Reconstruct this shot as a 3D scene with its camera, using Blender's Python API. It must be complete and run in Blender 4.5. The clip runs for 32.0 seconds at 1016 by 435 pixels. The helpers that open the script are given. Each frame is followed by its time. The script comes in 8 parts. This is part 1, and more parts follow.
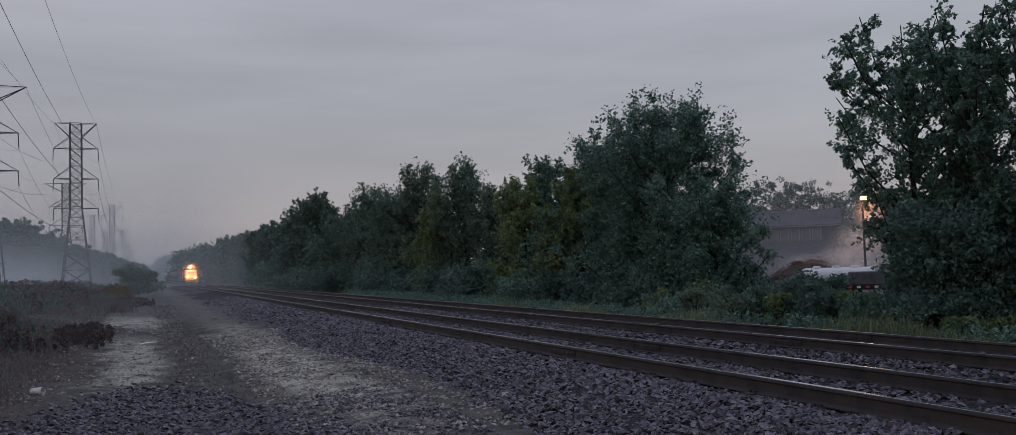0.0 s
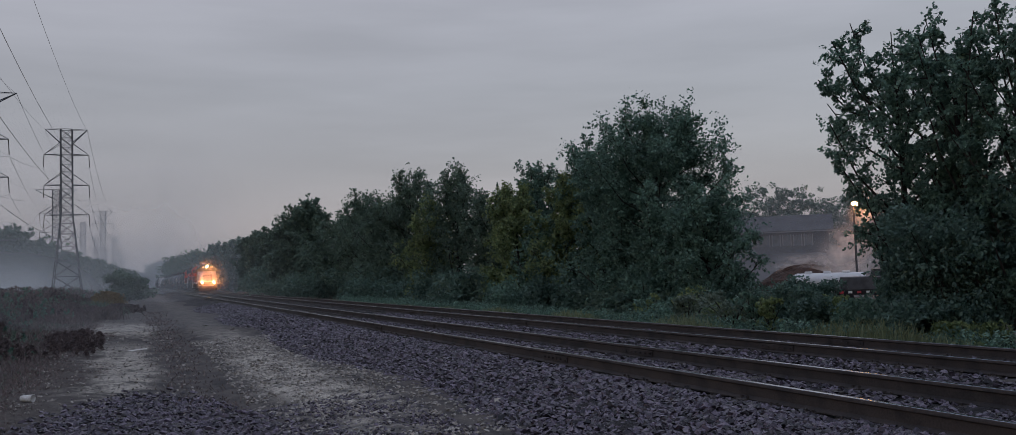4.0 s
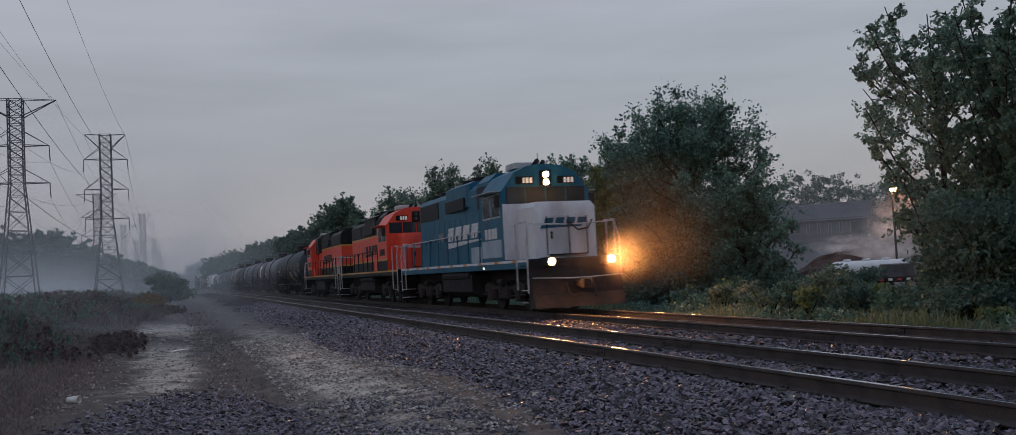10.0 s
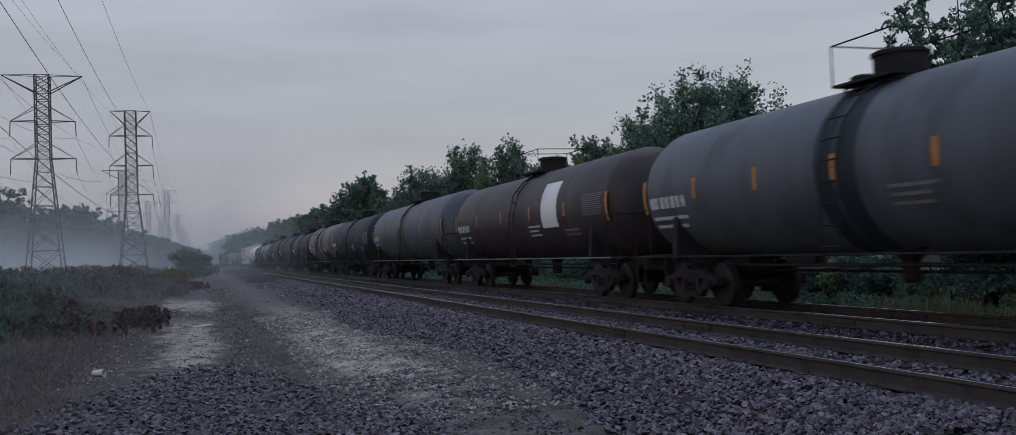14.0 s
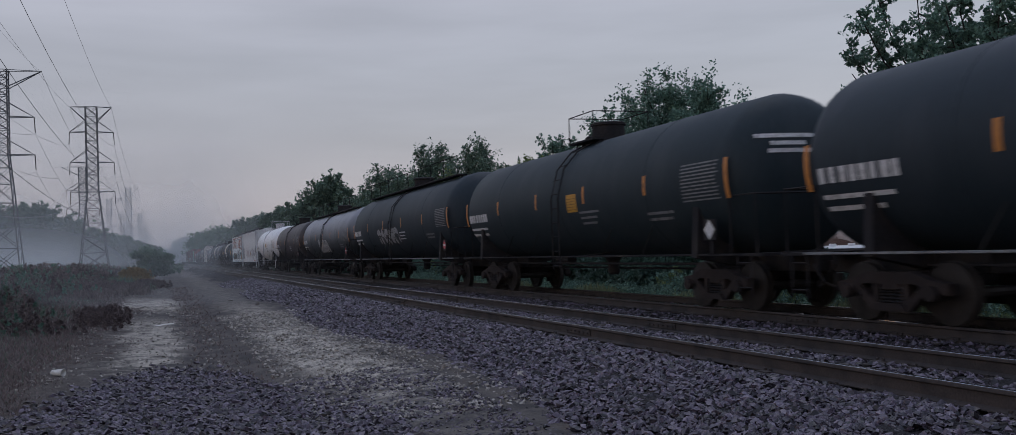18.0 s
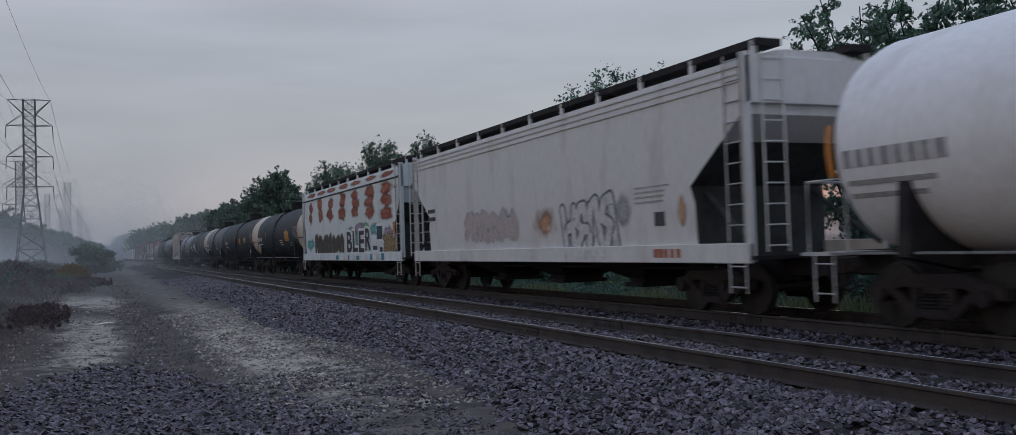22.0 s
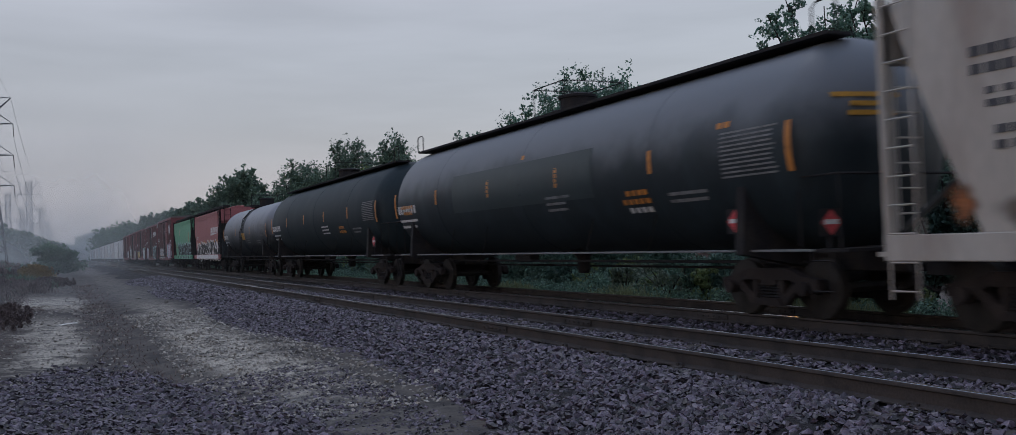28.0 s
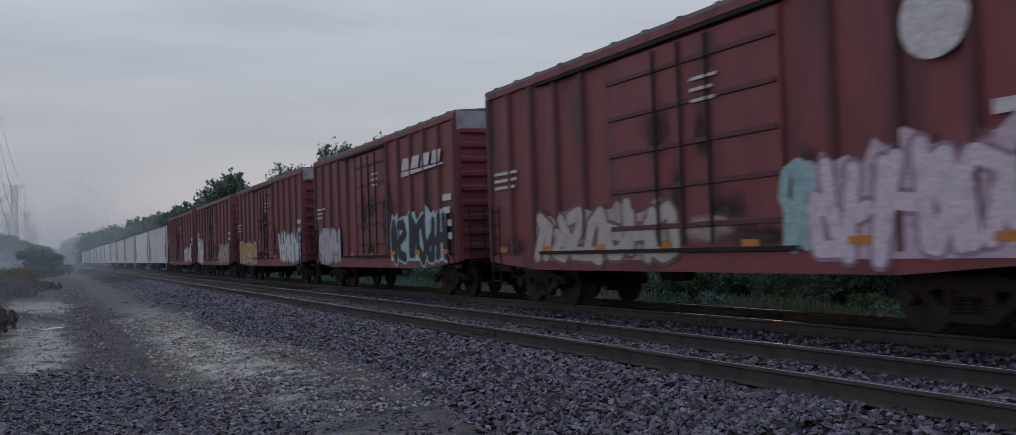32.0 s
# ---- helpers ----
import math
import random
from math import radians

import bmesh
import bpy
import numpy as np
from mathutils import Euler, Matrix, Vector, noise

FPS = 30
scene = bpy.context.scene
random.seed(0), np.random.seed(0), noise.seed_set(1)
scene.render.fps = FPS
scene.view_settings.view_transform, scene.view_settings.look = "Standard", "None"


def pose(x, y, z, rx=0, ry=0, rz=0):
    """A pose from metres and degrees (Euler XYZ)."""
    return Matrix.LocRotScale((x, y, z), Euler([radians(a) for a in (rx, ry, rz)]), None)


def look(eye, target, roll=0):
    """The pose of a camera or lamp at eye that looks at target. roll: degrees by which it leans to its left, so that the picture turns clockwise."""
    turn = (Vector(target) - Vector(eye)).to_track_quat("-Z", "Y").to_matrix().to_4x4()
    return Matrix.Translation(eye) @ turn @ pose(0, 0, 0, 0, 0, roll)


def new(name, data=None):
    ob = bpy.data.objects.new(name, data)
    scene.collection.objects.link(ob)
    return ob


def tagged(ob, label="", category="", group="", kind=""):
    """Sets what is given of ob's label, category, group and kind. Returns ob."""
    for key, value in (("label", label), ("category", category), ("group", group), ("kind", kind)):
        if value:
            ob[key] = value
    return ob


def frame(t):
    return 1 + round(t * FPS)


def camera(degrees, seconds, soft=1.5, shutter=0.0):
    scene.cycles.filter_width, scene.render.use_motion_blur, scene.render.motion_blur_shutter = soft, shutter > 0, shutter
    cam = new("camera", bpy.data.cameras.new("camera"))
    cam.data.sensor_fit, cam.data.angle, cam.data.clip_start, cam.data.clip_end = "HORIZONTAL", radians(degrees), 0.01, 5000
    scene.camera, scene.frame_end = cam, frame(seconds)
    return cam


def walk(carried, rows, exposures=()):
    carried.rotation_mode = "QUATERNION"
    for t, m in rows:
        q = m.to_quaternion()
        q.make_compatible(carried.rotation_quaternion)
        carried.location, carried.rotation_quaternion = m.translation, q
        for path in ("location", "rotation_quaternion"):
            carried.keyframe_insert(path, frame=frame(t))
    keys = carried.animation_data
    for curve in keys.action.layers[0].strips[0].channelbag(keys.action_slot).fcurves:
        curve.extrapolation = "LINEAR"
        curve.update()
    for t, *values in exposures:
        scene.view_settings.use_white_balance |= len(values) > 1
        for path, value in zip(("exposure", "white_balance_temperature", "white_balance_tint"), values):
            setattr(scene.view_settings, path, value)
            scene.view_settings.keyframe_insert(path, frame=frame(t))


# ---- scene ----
# The near track runs along y with its railheads at z = 0; the far track, on which the train comes, lies beyond it.
X_NEAR, X_FAR, Z_FAR, EYE = 6.97, 11.23, -0.08, 1.256
SPEED, FRONT = 23.4, 259.2  # the train's pace, and where its nose is at 0 s

cam = camera(56.6, 32.0, soft=0.42, shutter=0.17)
# seconds, yaw, pitch, roll of a camera that is held at one spot and pans
TURNS = [
    (0, -21.02, 3.08, 1.75), (0.5, -21.16, 3.16, 1.63), (1, -21.34, 3.25, 1.55), (1.5, -21.44, 3.32, 1.63),
    (2, -21.49, 3.36, 1.69), (2.5, -21.48, 3.37, 1.73), (3, -21.56, 3.40, 1.75), (3.5, -21.53, 3.42, 1.81),
    (5.5, -21.32, 3.41, 1.95), (6, -21.19, 3.43, 2.03), (6.5, -21.01, 3.41, 2.13), (7, -20.75, 3.41, 2.30),
    (7.5, -20.57, 3.40, 2.36), (8, -20.31, 3.35, 2.46), (8.5, -20.08, 3.29, 2.56), (9, -19.78, 3.26, 2.75),
    (9.5, -19.61, 3.21, 2.89), (10, -19.36, 3.17, 3.00), (10.5, -19.16, 3.17, 3.10), (11, -19.01, 3.08, 3.22),
    (11.5, -18.98, 3.02, 3.10), (12, -18.92, 2.79, 3.00), (12.5, -18.85, 2.63, 2.76), (13, -18.55, 2.45, 2.55),
    (13.5, -18.34, 2.22, 2.37), (14, -18.10, 2.04, 2.28), (14.5, -17.99, 1.88, 2.16), (16.5, -18.91, 1.92, 2.08),
    (17, -19.31, 1.94, 2.09), (17.5, -19.67, 1.90, 2.19), (18, -20.14, 1.89, 2.16), (18.5, -20.57, 1.82, 2.10),
    (19, -20.92, 1.82, 2.05), (19.5, -21.24, 1.79, 2.04), (20, -21.65, 1.71, 2.05), (20.5, -22.13, 1.67, 1.99),
    (21, -22.59, 1.67, 1.87), (21.5, -22.91, 1.73, 1.87), (22, -23.27, 1.72, 1.83), (22.5, -23.57, 1.72, 1.86),
    (23, -23.79, 1.70, 1.85), (23.5, -24.10, 1.67, 1.91), (24, -24.25, 1.68, 2.02), (24.5, -24.37, 1.66, 2.06),
    (26.5, -24.78, 1.54, 2.02), (27, -24.95, 1.51, 1.98), (27.5, -25.09, 1.49, 1.97), (28, -25.16, 1.54, 2.04),
    (28.5, -25.32, 1.53, 2.06), (29, -25.37, 1.57, 2.11), (29.5, -25.52, 1.58, 2.10), (30, -25.47, 1.62, 2.13),
    (30.5, -25.56, 1.63, 2.10), (31, -25.73, 1.61, 2.14), (31.5, -25.74, 1.69, 2.11), (32, -25.87, 1.77, 2.01),
]
walk(cam, [(t, pose(0, 0, EYE, 90 + pitch, roll, yaw)) for t, yaw, pitch, roll in TURNS],
     exposures=[(0, 0.05, 6460, 14), (6, 0.06, 6420, 12.5), (11, 0.12, 6280, 9), (12.5, 0.26, 6230, 2.5), (13.2, 0.28, 6230, 4), (14, 0.28, 6280, 11), (17, 0.26, 6300, 14.5), (19, 0.28, 6280, 13.5),
                (21.5, 0.26, 6280, 11), (24, 0.3, 6280, 7.5), (28, 0.38, 6280, 11), (30, 0.4, 6280, 9), (31, 0.4, 6230, 2), (32, 0.42, 6300, 11)])

# ---- daylight: a closed grey morning sky, with a wide weak sun behind the cloud ----
world = bpy.data.worlds.new("overcast_dawn")
scene.world = world
world.use_nodes = True


def sky_nodes():
    nt = world.node_tree
    nt.nodes.clear()
    n, l = nt.nodes.new, nt.links.new
    out, add = n("ShaderNodeOutputWorld"), n("ShaderNodeAddShader")
    sky, b1, b2 = n("ShaderNodeTexSky"), n("ShaderNodeBackground"), n("ShaderNodeBackground")
    sky.sky_type, sky.sun_disc = "NISHITA", False
    sky.sun_elevation, sky.sun_rotation = radians(6), radians(250)
    b1.inputs[1].default_value = 0.02
    l(sky.outputs[0], b1.inputs[0])
    co, sep = n("ShaderNodeTexCoord"), n("ShaderNodeSeparateXYZ")
    l(co.outputs["Generated"], sep.inputs[0])
    ramp = n("ShaderNodeValToRGB")
    el = ramp.color_ramp.elements
    el[0].position, el[0].color = 0.0, (0.295, 0.28, 0.315, 1)
    el[1].position, el[1].color = 0.40, (0.325, 0.34, 0.39, 1)
    for p, c in ((0.75, (0.26, 0.325, 0.47, 1)), (0.05, (0.325, 0.305, 0.332, 1)), (0.13, (0.303, 0.303, 0.333, 1)), (0.19, (0.30, 0.307, 0.338, 1)), (0.27, (0.342, 0.35, 0.388, 1))):
        e = el.new(p)
        e.color = c
    l(sep.outputs["Z"], ramp.inputs[0])
    # long flat bands of cloud
    mp, noi = n("ShaderNodeMapping"), n("ShaderNodeTexNoise")
    mp.inputs["Scale"].default_value = (1.6, 1.6, 11)
    l(co.outputs["Generated"], mp.inputs[0])
    l(mp.outputs[0], noi.inputs["Vector"])
    noi.inputs["Scale"].default_value, noi.inputs["Detail"].default_value = 2.2, 5
    r2 = n("ShaderNodeMapRange")
    r2.inputs["From Min"].default_value, r2.inputs["From Max"].default_value = 0.3, 0.7
    r2.inputs["To Min"].default_value, r2.inputs["To Max"].default_value = 0.92, 1.09
    l(noi.outputs[0], r2.inputs[0])
    mul = n("ShaderNodeMix")
    mul.data_type, mul.blend_type = "RGBA", "MULTIPLY"
    mul.inputs["Factor"].default_value = 1
    l(ramp.outputs[0], mul.inputs["A"])
    l(r2.outputs[0], mul.inputs["B"])
    l(mul.outputs["Result"], b2.inputs[0])
    b2.inputs[1].default_value = 1.0
    l(b1.outputs[0], add.inputs[0])
    l(b2.outputs[0], add.inputs[1])
    l(add.outputs[0], out.inputs[0])


sky_nodes()
sun = new("sun", bpy.data.lights.new("sun", "SUN"))
sun.data.energy, sun.data.angle, sun.data.color = 0.3, radians(30), (1.0, 0.97, 0.95)
sun.matrix_world = look((0, 0, 50), (-9, -14, 0))

# ---- materials ----
MATS = {}


def mat(name, base, second=None, rough=0.8, metal=0.0, scale=4.0, fine=40.0, bump=0.3, dist=0.01, spots=0.5, stretch=(1, 1, 1), spread=0.0, coat=0.0, spec=0.5, mottle=0.25):
    """A weathered surface: a base colour that a coarse noise mixes with a second one, a fine grain on it and its relief."""
    if name in MATS:
        return MATS[name]
    m = bpy.data.materials.new(name)
    m.use_nodes = True
    nt = m.node_tree
    n, l = nt.nodes.new, nt.links.new
    b = nt.nodes["Principled BSDF"]
    second = second or tuple(c * 0.6 for c in base)
    co, mp = n("ShaderNodeTexCoord"), n("ShaderNodeMapping")
    mp.inputs["Scale"].default_value = stretch
    l(co.outputs["Object"], mp.inputs[0])
    big, small = n("ShaderNodeTexNoise"), n("ShaderNodeTexNoise")
    for t, s, d in ((big, scale, 6), (small, fine, 3)):
        t.inputs["Scale"].default_value, t.inputs["Detail"].default_value = s, d
        l(mp.outputs[0], t.inputs["Vector"])
    ramp = n("ShaderNodeMapRange")
    ramp.inputs["From Min"].default_value, ramp.inputs["From Max"].default_value = 0.62 - spots * 0.3, 0.72 - spots * 0.1
    l(big.outputs[0], ramp.inputs[0])
    mix = n("ShaderNodeMix")
    mix.data_type = "RGBA"
    mix.inputs["A"].default_value, mix.inputs["B"].default_value = (*base, 1), (*second, 1)
    l(ramp.outputs[0], mix.inputs["Factor"])
    grain = n("ShaderNodeMapRange")
    grain.inputs["From Min"].default_value, grain.inputs["From Max"].default_value = 0.3, 0.7
    grain.inputs["To Min"].default_value, grain.inputs["To Max"].default_value = 1 - mottle, 1 + mottle
    l(small.outputs[0], grain.inputs[0])
    mul = n("ShaderNodeMix")
    mul.data_type, mul.blend_type = "RGBA", "MULTIPLY"
    mul.inputs["Factor"].default_value = 1
    l(mix.outputs["Result"], mul.inputs["A"])
    last = grain.outputs[0]
    if spread:
        info, rnd, mm = n("ShaderNodeObjectInfo"), n("ShaderNodeMapRange"), n("ShaderNodeMath")
        geo, ad, fr = n("ShaderNodeNewGeometry"), n("ShaderNodeMath"), n("ShaderNodeMath")
        l(info.outputs["Random"], ad.inputs[0])
        l(geo.outputs["Random Per Island"], ad.inputs[1])
        fr.operation = "FRACT"
        l(ad.outputs[0], fr.inputs[0])
        rnd.inputs["To Min"].default_value, rnd.inputs["To Max"].default_value = 1 - spread, 1 + spread
        l(fr.outputs[0], rnd.inputs[0])
        mm.operation = "MULTIPLY"
        l(last, mm.inputs[0])
        l(rnd.outputs[0], mm.inputs[1])
        last = mm.outputs[0]
    l(last, mul.inputs["B"])
    l(mul.outputs["Result"], b.inputs["Base Color"])
    b.inputs["Roughness"].default_value, b.inputs["Metallic"].default_value = rough, metal
    b.inputs["Coat Weight"].default_value, b.inputs["Specular IOR Level"].default_value = coat, spec
    if bump:
        bp = n("ShaderNodeBump")
        bp.inputs["Strength"].default_value, bp.inputs["Distance"].default_value = bump, dist
        l(small.outputs[0], bp.inputs["Height"])
        l(bp.outputs[0], b.inputs["Normal"])
    MATS[name] = m
    return m


def glow(name, colour, strength):
    if name not in MATS:
        m = bpy.data.materials.new(name)
        m.use_nodes = True
        b = m.node_tree.nodes["Principled BSDF"]
        b.inputs["Base Color"].default_value = (0.8, 0.8, 0.8, 1)
        b.inputs["Emission Color"].default_value, b.inputs["Emission Strength"].default_value = (*colour, 1), strength
        MATS[name] = m
    return MATS[name]


def veil(name, colour, alpha, top, low=0.0, grain=0.03, radial=False, side=None):
    """Thin mist: mostly clear, the rest scatters the light that falls on it. It fades out upwards, from low to top (metres)."""
    m = bpy.data.materials.new(name)
    m.use_nodes = True
    nt = m.node_tree
    nt.nodes.clear()
    n, l = nt.nodes.new, nt.links.new
    out, mix, tr, df, tl, both = (n("ShaderNode" + k) for k in ("OutputMaterial", "MixShader", "BsdfTransparent", "BsdfDiffuse", "BsdfTranslucent", "MixShader"))
    df.inputs[0].default_value = tl.inputs[0].default_value = (*colour, 1)
    both.inputs[0].default_value = 0.5
    l(df.outputs[0], both.inputs[1])
    l(tl.outputs[0], both.inputs[2])
    co, noi = n("ShaderNodeTexCoord"), n("ShaderNodeTexNoise")
    noi.inputs["Scale"].default_value, noi.inputs["Detail"].default_value = grain, 4
    l(co.outputs["Object"], noi.inputs["Vector"])
    if radial:
        ln, fall = n("ShaderNodeVectorMath"), n("ShaderNodeMapRange")
        ln.operation = "LENGTH"
        l(co.outputs["Object"], ln.inputs[0])
        l(ln.outputs["Value"], fall.inputs[0])
    else:
        sep, fall = n("ShaderNodeSeparateXYZ"), n("ShaderNodeMapRange")
        l(co.outputs["Object"], sep.inputs[0])
        l(sep.outputs["Z"], fall.inputs[0])
    fall.interpolation_type = "SMOOTHSTEP"
    fall.inputs["From Min"].default_value, fall.inputs["From Max"].default_value = low, top
    fall.inputs["To Min"].default_value, fall.inputs["To Max"].default_value = alpha, 0
    r = n("ShaderNodeMapRange")
    r.inputs["From Min"].default_value, r.inputs["From Max"].default_value = 0.3, 0.7
    r.inputs["To Min"].default_value, r.inputs["To Max"].default_value = (0.0 if radial else 0.6), 1.2
    l(noi.outputs[0], r.inputs[0])
    mu = n("ShaderNodeMath")
    mu.operation = "MULTIPLY"
    if side:
        # thicker close to the ground, and thinning out to one side
        deep, edge, m1, m2 = n("ShaderNodeMapRange"), n("ShaderNodeMapRange"), n("ShaderNodeMath"), n("ShaderNodeMath")
        deep.interpolation_type = edge.interpolation_type = "SMOOTHSTEP"
        for t, vals, src in ((deep, (0, top * 0.5, 1.5, 1.0), "Z"), (edge, (side[0], side[1], 1.0, 0.0), "X")):
            for k, val in zip(("From Min", "From Max", "To Min", "To Max"), vals):
                t.inputs[k].default_value = val
            l(sep.outputs[src], t.inputs[0])
        m1.operation = m2.operation = "MULTIPLY"
        l(deep.outputs[0], m1.inputs[0])
        l(edge.outputs[0], m1.inputs[1])
        l(fall.outputs[0], m2.inputs[0])
        l(m1.outputs[0], m2.inputs[1])
        l(m2.outputs[0], mu.inputs[0])
    else:
        l(fall.outputs[0], mu.inputs[0])
    l(r.outputs[0], mu.inputs[1])
    l(mu.outputs[0], mix.inputs[0])
    l(tr.outputs[0], mix.inputs[1])
    l(both.outputs[0], mix.inputs[2])
    l(mix.outputs[0], out.inputs[0])
    return m


def beam_halo(name, strength):
    """For added discs that give lamps their glare, as fine droplets would: mostly clear, the rest bends the light a few
    degrees onwards, thinning out from the middle.
    """
    m = bpy.data.materials.new(name)
    m.use_nodes = True
    nt = m.node_tree
    nt.nodes.clear()
    n, l = nt.nodes.new, nt.links.new
    out, mix, tr, rf, co, ln, fall = (n("ShaderNode" + k) for k in ("OutputMaterial", "MixShader", "BsdfTransparent", "BsdfRefraction", "TexCoord", "VectorMath", "MapRange"))
    rf.inputs["Color"].default_value = (1.0, 0.86, 0.72, 1)
    rf.distribution = "BECKMANN"
    rf.inputs["Roughness"].default_value, rf.inputs["IOR"].default_value = 0.74, 1.2
    ln.operation = "LENGTH"
    l(co.outputs["Object"], ln.inputs[0])
    l(ln.outputs["Value"], fall.inputs[0])
    fall.interpolation_type = "SMOOTHSTEP"
    for k, val in zip(("From Min", "From Max", "To Min", "To Max"), (0.0, 1.0, strength, 0.0)):
        fall.inputs[k].default_value = val
    l(fall.outputs[0], mix.inputs[0])
    l(tr.outputs[0], mix.inputs[1])
    l(rf.outputs[0], mix.inputs[2])
    l(mix.outputs[0], out.inputs[0])
    return m


def soft_paint(name, base, second, streak=(1, 1.5, 9), core=0.35):
    """Rust or spray that thins out towards the edge of its patch in streaks and leaves the paint below bare there."""
    if name in MATS:
        return MATS[name]
    m = mat(name, base, second, rough=0.8, scale=2.5, fine=14, bump=0.1, stretch=(1, 0.5, 2.0))
    nt = m.node_tree
    n, l = nt.nodes.new, nt.links.new
    co, sub, ln, mp, noi, ad, r, tr, mx = (n("ShaderNode" + k) for k in ("TexCoord", "VectorMath", "VectorMath", "Mapping", "TexNoise", "Math", "MapRange", "BsdfTransparent", "MixShader"))
    sub.operation, ln.operation, ad.operation = "SUBTRACT", "LENGTH", "ADD"
    sub.inputs[1].default_value = (0.5, 0.5, 0.5)
    flat = n("ShaderNodeVectorMath")
    flat.operation = "MULTIPLY"
    flat.inputs[1].default_value = (0, 2, 2)
    l(co.outputs["Generated"], sub.inputs[0])
    l(sub.outputs[0], flat.inputs[0])
    l(flat.outputs[0], ln.inputs[0])
    mp.inputs["Scale"].default_value = streak
    l(co.outputs["Object"], mp.inputs[0])
    l(mp.outputs[0], noi.inputs["Vector"])
    noi.inputs["Scale"].default_value, noi.inputs["Detail"].default_value = 0.8, 5
    l(ln.outputs["Value"], ad.inputs[0])
    l(noi.outputs[0], ad.inputs[1])
    r.interpolation_type = "SMOOTHSTEP"
    r.inputs["From Min"].default_value, r.inputs["From Max"].default_value = core + 0.5, 1.35
    l(ad.outputs[0], r.inputs[0])
    l(r.outputs[0], mx.inputs[0])
    l(nt.nodes["Principled BSDF"].outputs[0], mx.inputs[1])
    l(tr.outputs[0], mx.inputs[2])
    l(mx.outputs[0], nt.nodes["Material Output"].inputs[0])
    return m


def glass(name, tint=(0.03, 0.04, 0.045)):
    return mat(name, tint, rough=0.08, bump=0, scale=1)


def leaf_mat(name, a, b):
    """Foliage: each leaf its own shade between two greens, with a little light coming through it."""
    m = bpy.data.materials.new(name)
    m.use_nodes = True
    nt = m.node_tree
    n, l = nt.nodes.new, nt.links.new
    p = nt.nodes["Principled BSDF"]
    geo, ramp, co, noi, ad = n("ShaderNodeNewGeometry"), n("ShaderNodeMix"), n("ShaderNodeTexCoord"), n("ShaderNodeTexNoise"), n("ShaderNodeMath")
    noi.inputs["Scale"].default_value = 0.7
    l(co.outputs["Object"], noi.inputs["Vector"])
    ad.operation = "MULTIPLY"
    l(geo.outputs["Random Per Island"], ad.inputs[0])
    l(noi.outputs[0], ad.inputs[1])
    ramp.data_type = "RGBA"
    ramp.inputs["A"].default_value, ramp.inputs["B"].default_value = (*a, 1), (*b, 1)
    l(ad.outputs[0], ramp.inputs["Factor"])
    l(ramp.outputs["Result"], p.inputs["Base Color"])
    p.inputs["Roughness"].default_value = 0.55
    tl, mx = n("ShaderNodeBsdfTranslucent"), n("ShaderNodeMixShader")
    l(ramp.outputs["Result"], tl.inputs[0])
    mx.inputs[0].default_value = 0.35
    l(p.outputs[0], mx.inputs[1])
    l(tl.outputs[0], mx.inputs[2])
    l(mx.outputs[0], nt.nodes["Material Output"].inputs[0])
    return m


STEEL = mat("rail_steel", (0.55, 0.55, 0.57), (0.4, 0.4, 0.41), rough=0.22, metal=1.0, scale=2, fine=60, bump=0.05, stretch=(1, 0.1, 1))
RUST = mat("rail_rust", (0.052, 0.041, 0.038), (0.028, 0.024, 0.024), rough=0.85, scale=3, fine=50, bump=0.4, dist=0.004)
BALLAST = mat("ballast_stone", (0.086, 0.070, 0.094), (0.034, 0.026, 0.037), rough=0.42, scale=9, fine=60, bump=0.4, spread=0.92)
# far darker than the stones: the shade of their gaps is in this colour
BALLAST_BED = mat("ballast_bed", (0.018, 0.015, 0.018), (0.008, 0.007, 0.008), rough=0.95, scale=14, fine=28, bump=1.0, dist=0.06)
PALE_STONE = mat("limestone", (0.32, 0.295, 0.265), (0.2, 0.18, 0.16), rough=0.9, scale=8, fine=50, bump=0.4, spread=0.4)
CUP = mat("white_card", (0.72, 0.71, 0.68), (0.55, 0.52, 0.48), rough=0.6, scale=9, fine=40, bump=0.1)
TIE = mat("tie_timber", (0.05, 0.042, 0.037), (0.085, 0.075, 0.066), rough=0.9, scale=4, fine=50, bump=0.5, stretch=(0.3, 3, 3), spread=0.3)
BARK = mat("bark", (0.032, 0.028, 0.025), (0.018, 0.016, 0.015), rough=0.95, scale=6, fine=30, bump=0.8, stretch=(1, 1, 0.3))
GALV = mat("galvanised_steel", (0.095, 0.10, 0.11), (0.065, 0.066, 0.075), rough=0.6, metal=0.3, scale=0.5, fine=5, bump=0.0)
LEAF = leaf_mat("leaf_green", (0.052, 0.106, 0.082), (0.30, 0.50, 0.37))
LEAF_DARK = leaf_mat("leaf_dark", (0.044, 0.088, 0.072), (0.22, 0.36, 0.28))
LEAF_FAR = leaf_mat("leaf_far", (0.070, 0.120, 0.094), (0.23, 0.33, 0.22))
LEAF_LIGHT = leaf_mat("leaf_light", (0.09, 0.14, 0.06), (0.40, 0.48, 0.20))
GRASS = leaf_mat("grass", (0.078, 0.115, 0.088), (0.30, 0.38, 0.28))
BANK_GRASS = leaf_mat("bank_grass", (0.13, 0.165, 0.085), (0.38, 0.41, 0.23))
